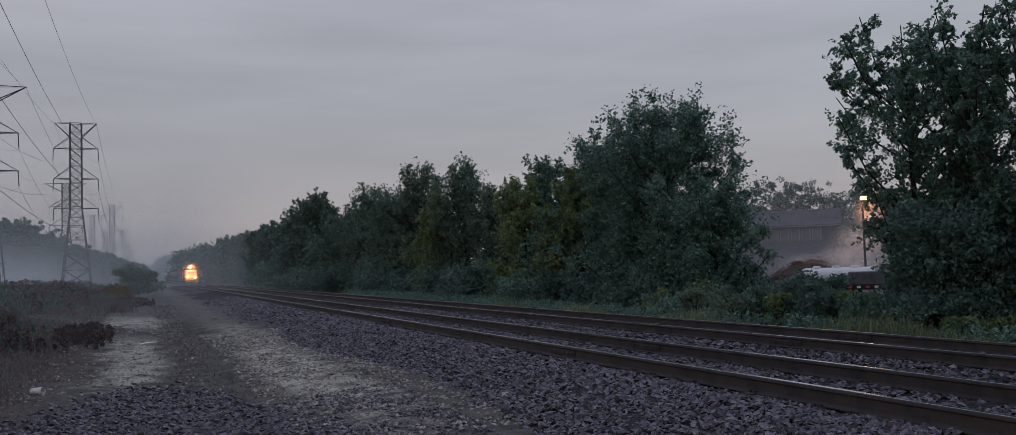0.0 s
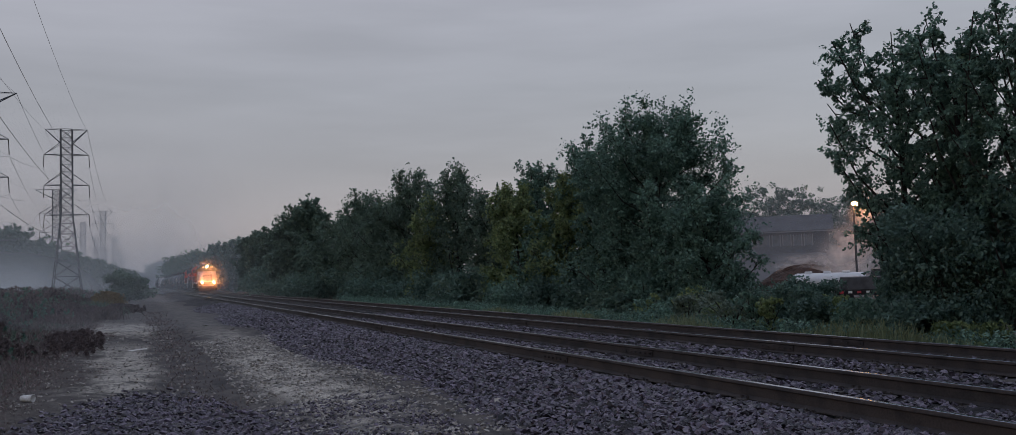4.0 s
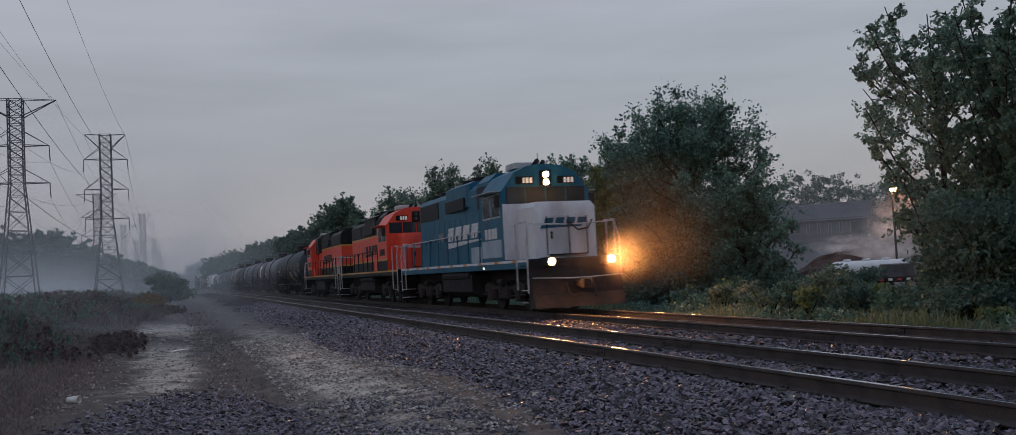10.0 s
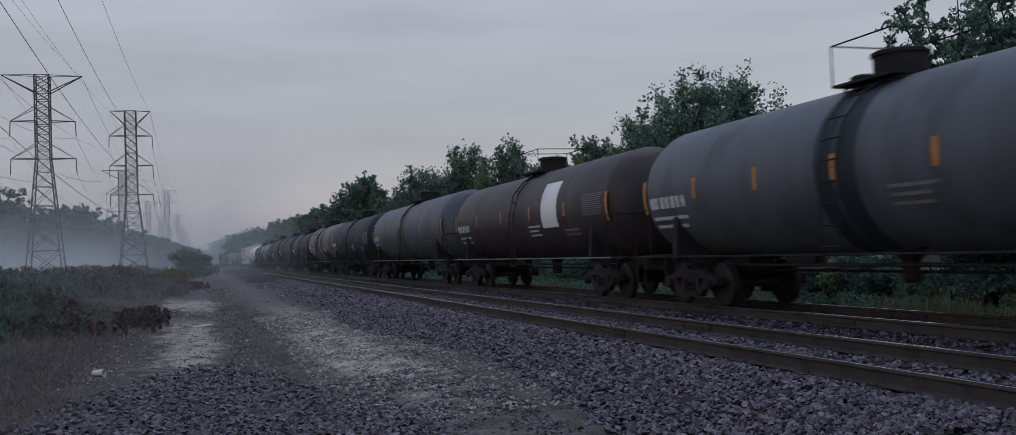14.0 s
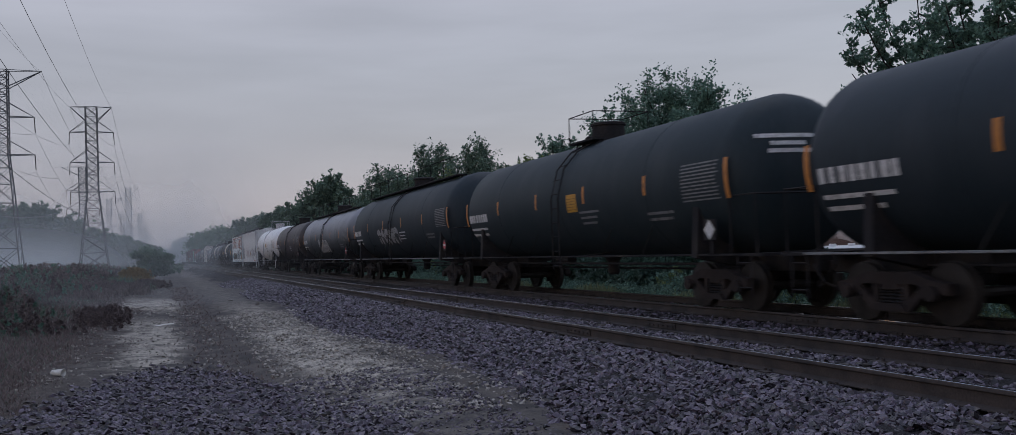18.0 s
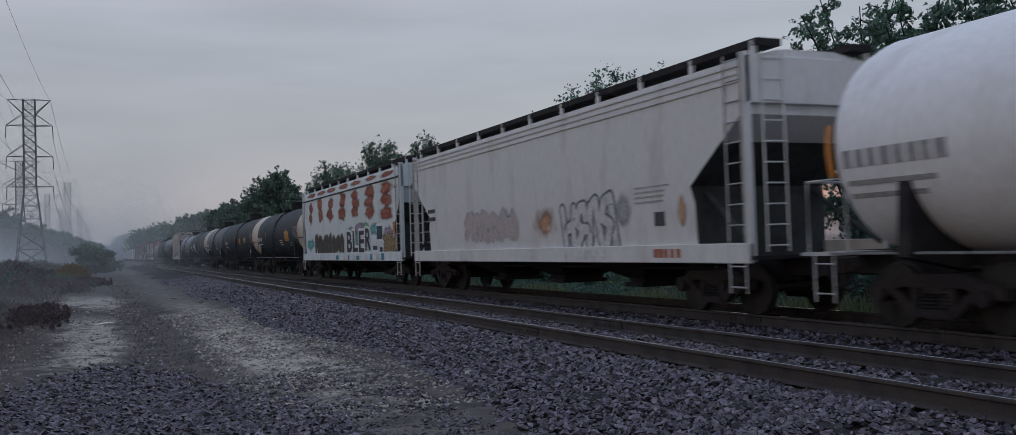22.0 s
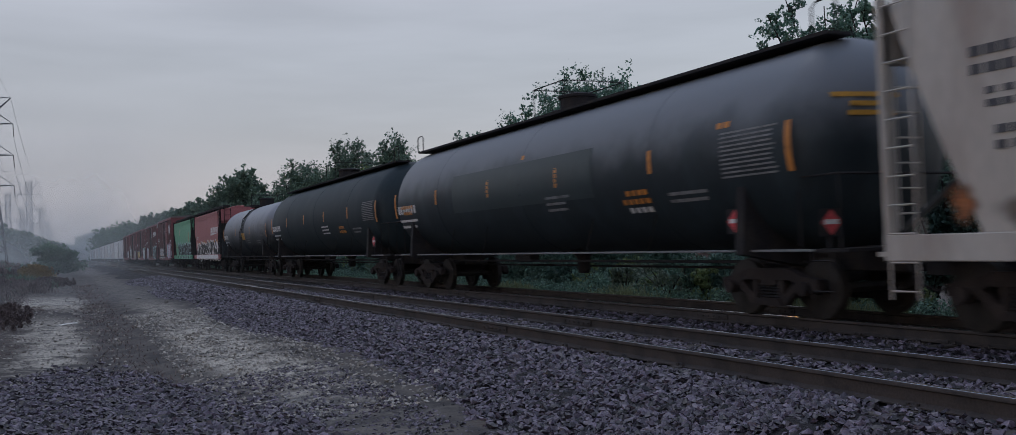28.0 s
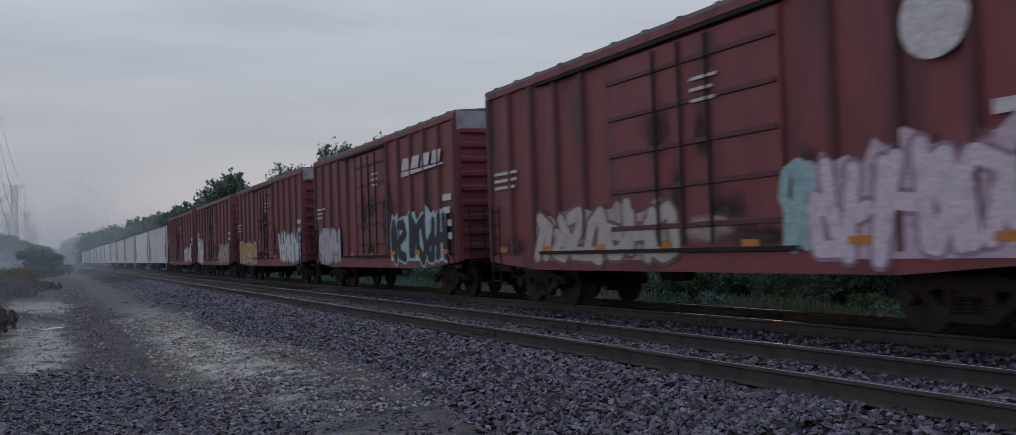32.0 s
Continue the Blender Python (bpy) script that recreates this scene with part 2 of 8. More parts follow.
WEED_HEAD = leaf_mat("weed_heads", (0.060, 0.046, 0.046), (0.20, 0.155, 0.145))
TANGLE = leaf_mat("withered_tangle", (0.085, 0.066, 0.068), (0.30, 0.235, 0.225))
YELLOWED = leaf_mat("yellowed_weeds", (0.13, 0.095, 0.05), (0.46, 0.34, 0.17))
DRY = leaf_mat("dry_weeds", (0.10, 0.078, 0.076), (0.36, 0.285, 0.27))

# ---- mesh helpers ----
class Geo:
    """Collects boxes, tubes and sheets into one mesh."""

    def __init__(self):
        self.v, self.f = [], []

    def add(self, verts, faces):
        k = len(self.v)
        self.v += [tuple(p) for p in verts]
        self.f += [tuple(i + k for i in f) for f in faces]
        return self

    def box(self, x0, x1, y0, y1, z0, z1, c=0.0):
        """A box; c cuts its twelve edges."""
        if not c:
            v = [(x, y, z) for z in (z0, z1) for x, y in ((x0, y0), (x1, y0), (x1, y1), (x0, y1))]
            return self.add(v, [(3, 2, 1, 0), (4, 5, 6, 7), (0, 1, 5, 4), (1, 2, 6, 5), (2, 3, 7, 6), (3, 0, 4, 7)])
        def ring(z, d):
            return [(x0 + c + d, y0 + d, z), (x1 - c - d, y0 + d, z), (x1 - d, y0 + c + d, z), (x1 - d, y1 - c - d, z),
                    (x1 - c - d, y1 - d, z), (x0 + c + d, y1 - d, z), (x0 + d, y1 - c - d, z), (x0 + d, y0 + c + d, z)]
        d = c * 0.6
        return self.loft([ring(z0, d), ring(z0 + d, 0), ring(z1 - d, 0), ring(z1, d)])

    def loft(self, rings, caps=True, closed=True):
        """Joins rings of equally many points."""
        k, n = len(self.v), len(rings[0])
        for r in rings:
            self.v += [tuple(p) for p in r]
        for i in range(len(rings) - 1):
            for j in range(n if closed else n - 1):
                a, b = k + i * n + j, k + i * n + (j + 1) % n
                self.f.append((a, b, b + n, a + n))
        if caps:
            self.f.append(tuple(range(k + n - 1, k - 1, -1)))
            self.f.append(tuple(range(k + (len(rings) - 1) * n, k + len(rings) * n)))
        return self

    def tube(self, points, r, n=6, r2=None):
        """A round bar along points, that may taper to r2."""
        pts = [Vector(p) for p in points]
        r2 = r if r2 is None else r2
        rings = []
        for i, p in enumerate(pts):
            d = (pts[min(i + 1, len(pts) - 1)] - pts[max(i - 1, 0)]).normalized()
            u = d.cross(Vector((0, 0, 1)) if abs(d.z) < 0.9 else Vector((1, 0, 0))).normalized()
            w = d.cross(u)
            rr = r + (r2 - r) * i / max(1, len(pts) - 1)
            rings.append([p + (u * math.cos(a) + w * math.sin(a)) * rr for a in (2 * math.pi * j / n for j in range(n))])
        return self.loft(rings)

    def prism(self, outline, x0, x1):
        """An outline of (y, z) pushed along x."""
        return self.loft([[(x0, y, z) for y, z in outline], [(x1, y, z) for y, z in outline]])

    def disc(self, x, y, z, r, w, n=20):
        """A short cylinder whose axis runs along x."""
        return self.loft([[(xx, y + r * math.cos(a), z + r * math.sin(a)) for a in (2 * math.pi * j / n for j in range(n))] for xx in (x - w / 2, x + w / 2)])

    def mesh(self, name, material, smooth=None):
        me = bpy.data.meshes.new(name)
        me.from_pydata(self.v, [], self.f)
        me.update()
        if material:
            me.materials.append(material)
        if smooth is not None:
            me.shade_smooth()
            me.set_sharp_from_angle(angle=radians(smooth))
        return me


def part(name, geo, material, parent, label="", smooth=None, at=None):
    """One mesh object under a thing or a part; geo may be a ready mesh."""
    ob = new(name, geo if isinstance(geo, bpy.types.Mesh) else geo.mesh(name, material, smooth))
    ob.parent = parent
    if at:
        ob.location = at
    if label:
        tagged(ob, label)
    return ob


def thing(name, label, category, group="", at=(0, 0, 0), turn=0, geo=None, material=None, smooth=None, kind=""):
    ob = new(name, geo.mesh(name, material, smooth) if geo else None)
    ob.matrix_basis = pose(*at, 0, 0, turn)
    return tagged(ob, label, category, group, kind)


def array_mesh(name, verts, faces, material):
    """A mesh from numpy arrays of points and of faces with equally many corners."""
    me = bpy.data.meshes.new(name)
    verts, faces = np.asarray(verts, np.float32), np.asarray(faces, np.int32)
    me.vertices.add(len(verts))
    me.vertices.foreach_set("co", verts.ravel())
    k = faces.shape[1]
    me.loops.add(faces.size)
    me.loops.foreach_set("vertex_index", faces.ravel())
    me.polygons.add(len(faces))
    me.polygons.foreach_set("loop_start", np.arange(0, faces.size, k, dtype=np.int32))
    me.update(calc_edges=True)
    me.shade_flat()
    me.materials.append(material)
    return me

# ---- ground, ballast and the two tracks ----
def ground_z(x, y):
    """Height of the ground: the access road, the low field beside it, the bank behind the tracks that falls to the yard."""
    x, y = np.asarray(x, float), np.asarray(y, float)
    z = np.full(np.broadcast(x, y).shape, -0.42)
    z = z - 0.10 * np.exp(-((x - 0.6) / 1.3) ** 2) + 0.05 * np.sin(x * 1.3 + 0.3 * np.sin(y * 0.21)) * np.sin(y * 0.33)
    z = np.where(x < -3, z + np.clip((-3 - x) * 0.06, 0, 0.35), z)
    z = np.where(x > 14, z - np.clip((x - 14) * 0.07, 0, 1.5) * np.clip((y + 40) / 40, 0, 1) * np.clip((160 - y) / 60, 0, 1), z)
    far = np.hypot(x, y)
    return z + 0.6 * np.clip((far - 300) / 2000, 0, 1)


def ground():
    xs = np.unique(np.concatenate([np.arange(-14, 20, 0.25), np.arange(-80, -14, 2.0), np.arange(20, 140, 2.0), np.linspace(-3000, -80, 24), np.linspace(140, 3000, 24)]))
    ys = np.unique(np.concatenate([np.arange(0, 34, 0.25), np.arange(34, 120, 1.0), np.arange(-60, 0, 2.0), np.arange(120, 400, 8.0), np.linspace(400, 3500, 30), np.linspace(-1500, -60, 12)]))
    gx, gy = np.meshgrid(xs, ys)
    z = ground_z(gx, gy)
    near = (np.abs(gx) < 20) & (gy < 120)
    z = z + near * 0.012 * np.random.default_rng(3).standard_normal(gx.shape)
    # the bed of the tracks lies over it
    v = np.stack([gx, gy, z], -1).reshape(-1, 3)
    nx = len(xs)
    i = np.arange((len(ys) - 1) * nx).reshape(-1, nx)[:, :-1].ravel()
    f = np.stack([i, i + 1, i + 1 + nx, i + nx], -1)
    m = bpy.data.materials.new("earth")
    m.use_nodes = True
    nt = m.node_tree
    n, l = nt.nodes.new, nt.links.new
    b = nt.nodes["Principled BSDF"]
    b.inputs["Roughness"].default_value = 0.9
    co, sep = n("ShaderNodeTexCoord"), n("ShaderNodeSeparateXYZ")
    l(co.outputs["Object"], sep.inputs[0])

    def noise_tex(s, d=5):
        t = n("ShaderNodeTexNoise")
        t.inputs["Scale"].default_value, t.inputs["Detail"].default_value = s, d
        l(co.outputs["Object"], t.inputs["Vector"])
        return t.outputs[0]

    def rng(src, a, b_, c=0.0, d=1.0):
        r = n("ShaderNodeMapRange")
        r.interpolation_type = "SMOOTHSTEP"
        for k, val in zip(("From Min", "From Max", "To Min", "To Max"), (a, b_, c, d)):
            r.inputs[k].default_value = val
        l(src, r.inputs[0])
        return r.outputs[0]

    def mth(op, a, b_):
        t = n("ShaderNodeMath")
        t.operation = op
        for k, val in enumerate((a, b_)):
            if isinstance(val, (int, float)):
                t.inputs[k].default_value = val
            else:
                l(val, t.inputs[k])
        return t.outputs[0]

    def mix(fac, a, b_):
        t = n("ShaderNodeMix")
        t.data_type = "RGBA"
        l(fac, t.inputs["Factor"])
        for k, val in (("A", a), ("B", b_)):
            if isinstance(val, tuple):
                t.inputs[k].default_value = (*val, 1)
            else:
                l(val, t.inputs[k])
        return t.outputs["Result"]

    big, mid, fine, grit = noise_tex(0.55), noise_tex(2.6), noise_tex(18, 6), noise_tex(70, 3)
    x = mth("ADD", sep.outputs["X"], mth("MULTIPLY", mth("SUBTRACT", big, 0.5), 1.6))
    y = mth("ADD", sep.outputs["Y"], mth("MULTIPLY", mth("SUBTRACT", mid, 0.5), 7.0))
    band = lambda v, p, q, r_, t: mth("MULTIPLY", rng(v, p, q), rng(v, t, r_))
    # dark soil and turf, pale crushed limestone on the wheel tracks, a dark weedy strip between them
    soil = mix(rng(mid, 0.35, 0.65), (0.030, 0.026, 0.026), (0.085, 0.072, 0.064))
    turf = mix(rng(fine, 0.35, 0.65), (0.026, 0.020, 0.017), (0.078, 0.060, 0.048))
    pale = mix(rng(grit, 0.38, 0.62), (0.20, 0.178, 0.150), (0.62, 0.565, 0.475))
    right = band(x, 1.7, 2.3, 2.8, 3.5)
    left = mth("MAXIMUM", mth("MULTIPLY", band(x, -1.2, -0.6, 0.0, 0.5), band(y, 15.0, 18.0, 27.0, 33.0)), mth("MULTIPLY", band(x, -4.5, -3.2, 0.2, 1.2), band(y, 34.0, 38.0, 44.0, 50.0)))
    tracks = mth("MULTIPLY", mth("MAXIMUM", mth("MULTIPLY", mth("MULTIPLY", right, rng(y, 9.5, 14.0, 0.15, 1.0)), rng(y, 42, 22, 0.12, 0.95)), mth("MULTIPLY", left, 0.85)), rng(mth("ADD", mth("MULTIPLY", mid, 0.5), mth("MULTIPLY", fine, 0.5)), 0.36, 0.58))
    edge = mth("ADD", x, mth("MULTIPLY", mth("SUBTRACT", mth("ADD", mid, fine), 1.0), 2.6))
    road = band(edge, -2.0, -0.5, 3.7, 4.3)
    c = mix(road, turf, soil)
    c = mix(tracks, c, pale)
    # a damp hollow in the wheel track
    damp = mth("MULTIPLY", band(mth("ADD", sep.outputs["X"], mth("MULTIPLY", mth("SUBTRACT", mid, 0.5), 0.9)), 1.75, 2.05, 2.45, 2.75), band(mth("ADD", sep.outputs["Y"], mth("MULTIPLY", mth("SUBTRACT", mid, 0.5), 1.6)), 9.1, 9.6, 10.4, 11.0))
    l(mix(damp, c, (0.036, 0.033, 0.032)), b.inputs["Base Color"])
    l(rng(damp, 0.2, 0.9, 0.9, 0.2), b.inputs["Roughness"])
    bp = n("ShaderNodeBump")
    bp.inputs["Strength"].default_value, bp.inputs["Distance"].default_value = 0.6, 0.03
    l(fine, bp.inputs["Height"])
    l(bp.outputs[0], b.inputs["Normal"])
    g = new("ground", array_mesh("ground", v, f, m))
    g.data.shade_smooth()
    tagged(g, "dirt access road with pale gravel wheel tracks and weedy verges", "ground", kind="structure")


ground()

BED = [(3.3, -0.60), (3.5, -0.47), (4.2, -0.39), (5.0, -0.27), (5.6, -0.21), (8.3, -0.21), (8.8, -0.27), (9.4, -0.31), (9.9, -0.29), (12.6, -0.29), (13.2, -0.38), (14.0, -0.6), (14.4, -0.9)]


def bed_z(x):
    return np.interp(x, [p[0] for p in BED], [p[1] for p in BED])


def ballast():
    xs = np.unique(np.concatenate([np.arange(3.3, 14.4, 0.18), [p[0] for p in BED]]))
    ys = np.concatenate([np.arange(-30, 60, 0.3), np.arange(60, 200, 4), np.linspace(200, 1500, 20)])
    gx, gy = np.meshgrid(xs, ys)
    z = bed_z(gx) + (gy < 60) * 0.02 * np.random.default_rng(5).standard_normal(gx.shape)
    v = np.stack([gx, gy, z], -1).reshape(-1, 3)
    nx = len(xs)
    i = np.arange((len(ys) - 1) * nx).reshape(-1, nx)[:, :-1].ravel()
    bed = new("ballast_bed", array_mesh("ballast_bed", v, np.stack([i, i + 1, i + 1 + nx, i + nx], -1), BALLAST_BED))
    tagged(bed, "purplish ballast bed under both tracks, the shade between its stones in the colour", "ballast", kind="structure")
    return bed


ballast_bed = ballast()


def stone_shapes(rng, count):
    """Rough angular stones: squashed, jittered octahedra with cut faces, as arrays."""
    base = np.array([(1, 0, 0), (-1, 0, 0), (0, 1, 0), (0, -1, 0), (0, 0, 1), (0, 0, -1), (.7, .7, .35), (-.7, .6, -.3), (.6, -.7, -.35), (-.6, -.7, .4)], float)
    faces = np.array([(6, 4, 0), (6, 2, 4), (6, 0, 5), (6, 5, 2), (2, 7, 4), (7, 1, 4), (7, 2, 5), (7, 5, 1), (1, 9, 4), (9, 3, 4), (9, 1, 5), (9, 5, 3), (3, 8, 4), (8, 0, 4), (8, 3, 5), (8, 5, 0)])
    v = base[None] * rng.uniform(0.65, 1.25, (count, len(base), 1)) + rng.normal(0, 0.12, (count, len(base), 3))
    v *= rng.uniform((0.85, 0.6, 0.5), (1.4, 1.0, 0.9), (count, 3))[:, None]
    a, t = rng.uniform(0, 6.28, count), rng.normal(0, 0.5, count)
    ca, sa, ct, st = np.cos(a), np.sin(a), np.cos(t), np.sin(t)
    o, i = np.zeros(count), np.ones(count)
    rz = np.stack([np.stack([ca, -sa, o], -1), np.stack([sa, ca, o], -1), np.stack([o, o, i], -1)], 1)
    rx = np.stack([np.stack([i, o, o], -1), np.stack([o, ct, -st], -1), np.stack([o, st, ct], -1)], 1)
    return np.einsum("nij,njk,nvk->nvi", rz, rx, v), faces


def stones(name, xs, ys, zs, sizes, material, rng, label, category):
    v, f = stone_shapes(rng, len(xs))
    v = v * np.asarray(sizes)[:, None, None] + np.stack([xs, ys, zs], -1)[:, None]
    faces = (f[None] + (np.arange(len(xs)) * v.shape[1])[:, None, None]).reshape(-1, 3)
    ob = new(name, array_mesh(name, v.reshape(-1, 3), faces, material))
    return tagged(ob, label, category, kind="stuff")


def rail_profile():
    """Half a flat-bottomed rail from the foot to the head, mirrored: (x, z) with the head's top at 0."""
    half = [(0.070, -0.186), (0.070, -0.176), (0.030, -0.163), (0.010, -0.148), (0.009, -0.052), (0.020, -0.044), (0.037, -0.036), (0.037, -0.010), (0.030, -0.001)]
    return half + [(-x, z) for x, z in reversed(half)]


def track(name, x0, z0, label):
    t = thing(name, label, "railway track", at=(x0, 0, z0), kind="structure")
    prof = rail_profile()
    cut = [-40.0, -10.0, 1.9, 13.8, 25.7, 37.6, 49.5, 120.0, 400.0, 1500.0]
    for side in (-1, 1):
        for y0, y1 in zip(cut, cut[1:]):
            g = Geo().loft([[(side * 0.7525 + x, y, z) for x, z in prof] for y in (y0, y1 - 0.006)])
            r = part("rail", g, RUST, t, "worn steel rail with a shining head", smooth=40)
            head = Geo().loft([[(side * 0.7525 + x, y, z) for x, z in ((-0.029, -0.003), (-0.025, 0.0012), (0.025, 0.0012), (0.029, -0.003))] for y in (y0, y1 - 0.006)])
            part("running_surface", head, STEEL, r, "polished steel running surface")
            if 0 < y1 < 60:
                j = Geo()
                for s in (-1, 1):
                    j.box(side * 0.7525 + s * 0.018 - 0.012, side * 0.7525 + s * 0.018 + 0.012, y1 - 0.45, y1 + 0.45, -0.145, -0.055)
                    for k in range(6):
                        j.box(side * 0.7525 + s * 0.04 - 0.014, side * 0.7525 + s * 0.04 + 0.014, y1 - 0.40 + k * 0.155, y1 - 0.375 + k * 0.155, -0.115, -0.09)
                part("joint_bar", j, RUST, r, "rusty bolted joint bar")
    tie_me = Geo().box(-1.3, 1.3, -0.115, 0.115, -0.38, -0.196, 0.012).mesh("tie", TIE)
    plate = Geo()
    for s in (-1, 1):
        plate.box(s * 0.7525 - 0.18, s * 0.7525 + 0.18, -0.09, 0.09, -0.197, -0.186)
        for dx in (-0.09, 0.09):
            for dy in (-0.05, 0.05):
                plate.box(s * 0.7525 + dx - 0.012, s * 0.7525 + dx + 0.012, dy - 0.012, dy + 0.012, -0.187, -0.158)
    plate_me = plate.mesh("tie_plate", RUST)
    r = random.Random(7)
    rest = Geo()
    for k in range(230):
        y = -4 + k * 0.53 + r.uniform(-0.03, 0.03)
        if k < 110:
            tie = part("tie", tie_me, None, t, at=(r.uniform(-0.04, 0.04), y, r.uniform(-0.015, 0.01)))
            tie.rotation_euler.z = r.uniform(-0.02, 0.02)
            part("tie_plate", plate_me, None, tie)
        else:
            rest.box(-1.3, 1.3, y - 0.115, y + 0.115, -0.38, -0.196)
    tagged(part("far_ties", rest, TIE, t, "dark timber ties half buried in ballast"), kind="stuff")
    return t


track("track_near", X_NEAR, 0, "empty near track of rusty rails on timber ties")
track("track_far", X_FAR, Z_FAR, "far track of rusty rails on timber ties")


def scatter_stones():
    rng = np.random.default_rng(21)

    def spread(n, x0, x1, y0, y1, power=1.0):
        return rng.uniform(x0, x1, n), y0 + (y1 - y0) * rng.uniform(0, 1, n) ** power

    # ballast: the near shoulder, inside both tracks, and between them
    bands = [(4000, 3.2, 6.2, 2.5, 7.0, 1.0, 0.036), (21000, 3.2, 6.05, 6.0, 30.0, 1.35, 0.037), (7000, 3.25, 6.05, 27.0, 70.0, 1.2, 0.055), (8000, 6.3, 7.65, 4.0, 36.0, 1.2, 0.034), (8000, 7.85, 10.3, 4.0, 40.0, 1.2, 0.038),
             (3600, 10.6, 11.9, 6.0, 40.0, 1.2, 0.04), (2600, 12.1, 13.8, 6.0, 40.0, 1.2, 0.045)]
    xs, ys, ss = [], [], []
    for n, x0, x1, y0, y1, pw, size in bands:
        x, y = spread(n, x0, x1, y0, y1, pw)
        xs.append(x), ys.append(y), ss.append(size * rng.uniform(0.6, 1.35, n))
    x, y, size = np.concatenate(xs), np.concatenate(ys), np.concatenate(ss)
    stones("ballast_stones", x, y, bed_z(x) + size * rng.uniform(0.05, 0.75, len(x)), size, BALLAST, rng, "loose dark purplish ballast stones", "ballast")
    # a spill of the same stone over the road in the foreground, thinning out at its edges
    x, y = spread(15000, -2.4, 2.2, 6.5, 17.5, 1.0)
    edge = np.where(x < -0.2, 9.0 + (x + 2.4) * 3.2, 16.2 - 0.6 * np.abs(x - 0.2) - np.clip(x - 0.9, 0, 2) * 4.5)
    keep = y < edge + rng.normal(0, 0.6, len(x))
    x, y = x[keep], y[keep]
    size = 0.034 * rng.uniform(0.5, 1.45, len(x))
    stones("spilled_stones", x, y, ground_z(x, y) + size * rng.uniform(0.0, 0.6, len(x)), size, BALLAST, rng, "dark crushed stone spilled over the dirt road", "gravel")
    # fine dark crumbs over the worn hollow beside the track
    x, y = spread(5200, 1.4, 3.4, 5.5, 13.5, 1.0)
    size = 0.017 * rng.uniform(0.5, 1.7, len(x))
    stones("dark_crumbs", x, y, ground_z(x, y) + size * 0.2, size, BALLAST, rng, "fine dark crushed stone on the worn road", "gravel")
    # crumbs of pale limestone on the wheel tracks, and odd stones on the verge
    x, y = spread(4200, 1.5, 3.9, 9.5, 30.0, 1.1)
    size = 0.016 * rng.uniform(0.5, 1.8, len(x)) * (1 + y / 40)
    stones("road_gravel", x, y, ground_z(x, y) + size * 0.2, size, PALE_STONE, rng, "pale crushed limestone on the wheel track", "gravel")
    x, y = spread(1300, -2.0, 1.2, 14.0, 40.0, 1.2)
    size = 0.016 * rng.uniform(0.5, 1.6, len(x)) * (1 + y / 40)
    stones("verge_gravel", x, y, ground_z(x, y) + size * 0.2, size, PALE_STONE, rng, "pale and grey pebbles on the road", "gravel")
    # the stones that lie nearest, each by itself
    shapes, f = stone_shapes(rng, 12)
    meshes = [array_mesh("stone", v, f, BALLAST) for v in shapes]
    for k in range(280):
        q = rng.uniform(0, 1) ** 1.4
        x, y = rng.uniform(3.35, 5.9), 6.5 + 6.0 * q
        s = 0.042 * rng.uniform(0.8, 1.35)
        ob = part("stone", meshes[k % 12], None, ballast_bed, at=(x, y, float(bed_z(x)) + s * 0.45))
        ob.scale = (s, s, s)
        ob.rotation_euler = (rng.uniform(-0.5, 0.5), rng.uniform(-0.5, 0.5), rng.uniform(0, 6.28))
    # pale stones that stand out, the cup and the strip of litter on the road
    for x, y, s in ((4.26, 11.26, 0.085), (3.1, 34.0, 0.10), (4.9, 15.5, 0.06), (3.9, 24.0, 0.07), (2.6, 40.0, 0.09)):
        v, f2 = stone_shapes(np.random.default_rng(int(y * 7)), 1)
        ob = new("pale_stone", array_mesh("pale_stone", v[0] * s, f2, PALE_STONE))
        ob.location = (x, y, float(bed_z(x) if x > 3.4 else ground_z(x, y)) + s * 0.35)
        tagged(ob, "pale stone lying among the dark ballast", "stone", "pale stones beside the track")
    z = float(ground_z(-1.48, 15.46))
    cup = thing("paper_cup", "white paper cup lying on its side on the verge", "cup", at=(-1.48, 15.46, z + 0.06), turn=238)
    ring = lambda y_, r_: [(r_ * math.cos(a), 0.95 * y_, r_ * math.sin(a)) for a in (2 * math.pi * j / 16 for j in range(16))]
    part("cup_wall", Geo().loft([ring(-0.10, 0.042), ring(0.09, 0.056), ring(0.095, 0.060), ring(0.10, 0.056), ring(0.085, 0.051), ring(-0.09, 0.038)], caps=False), CUP, cup, smooth=40)
    part("cup_base", Geo().loft([ring(-0.10, 0.041), ring(-0.09, 0.041)]), CUP, cup)
    thing("litter_strip", "white strip of litter lying on the road", "litter", at=(-0.13, 27.4, float(ground_z(-0.13, 27.4)) + 0.012), turn=8, geo=Geo().loft([[(x, -0.09, 0.004 + 0.03 * math.sin(x * 5)), (x, 0.09, 0.012 + 0.03 * math.sin(x * 5)), (x, 0.09, 0.02 + 0.03 * math.sin(x * 5)), (x, -0.09, 0.012 + 0.03 * math.sin(x * 5))] for x in (-0.4, -0.2, 0, 0.2, 0.4)]), material=CUP)


scatter_stones()

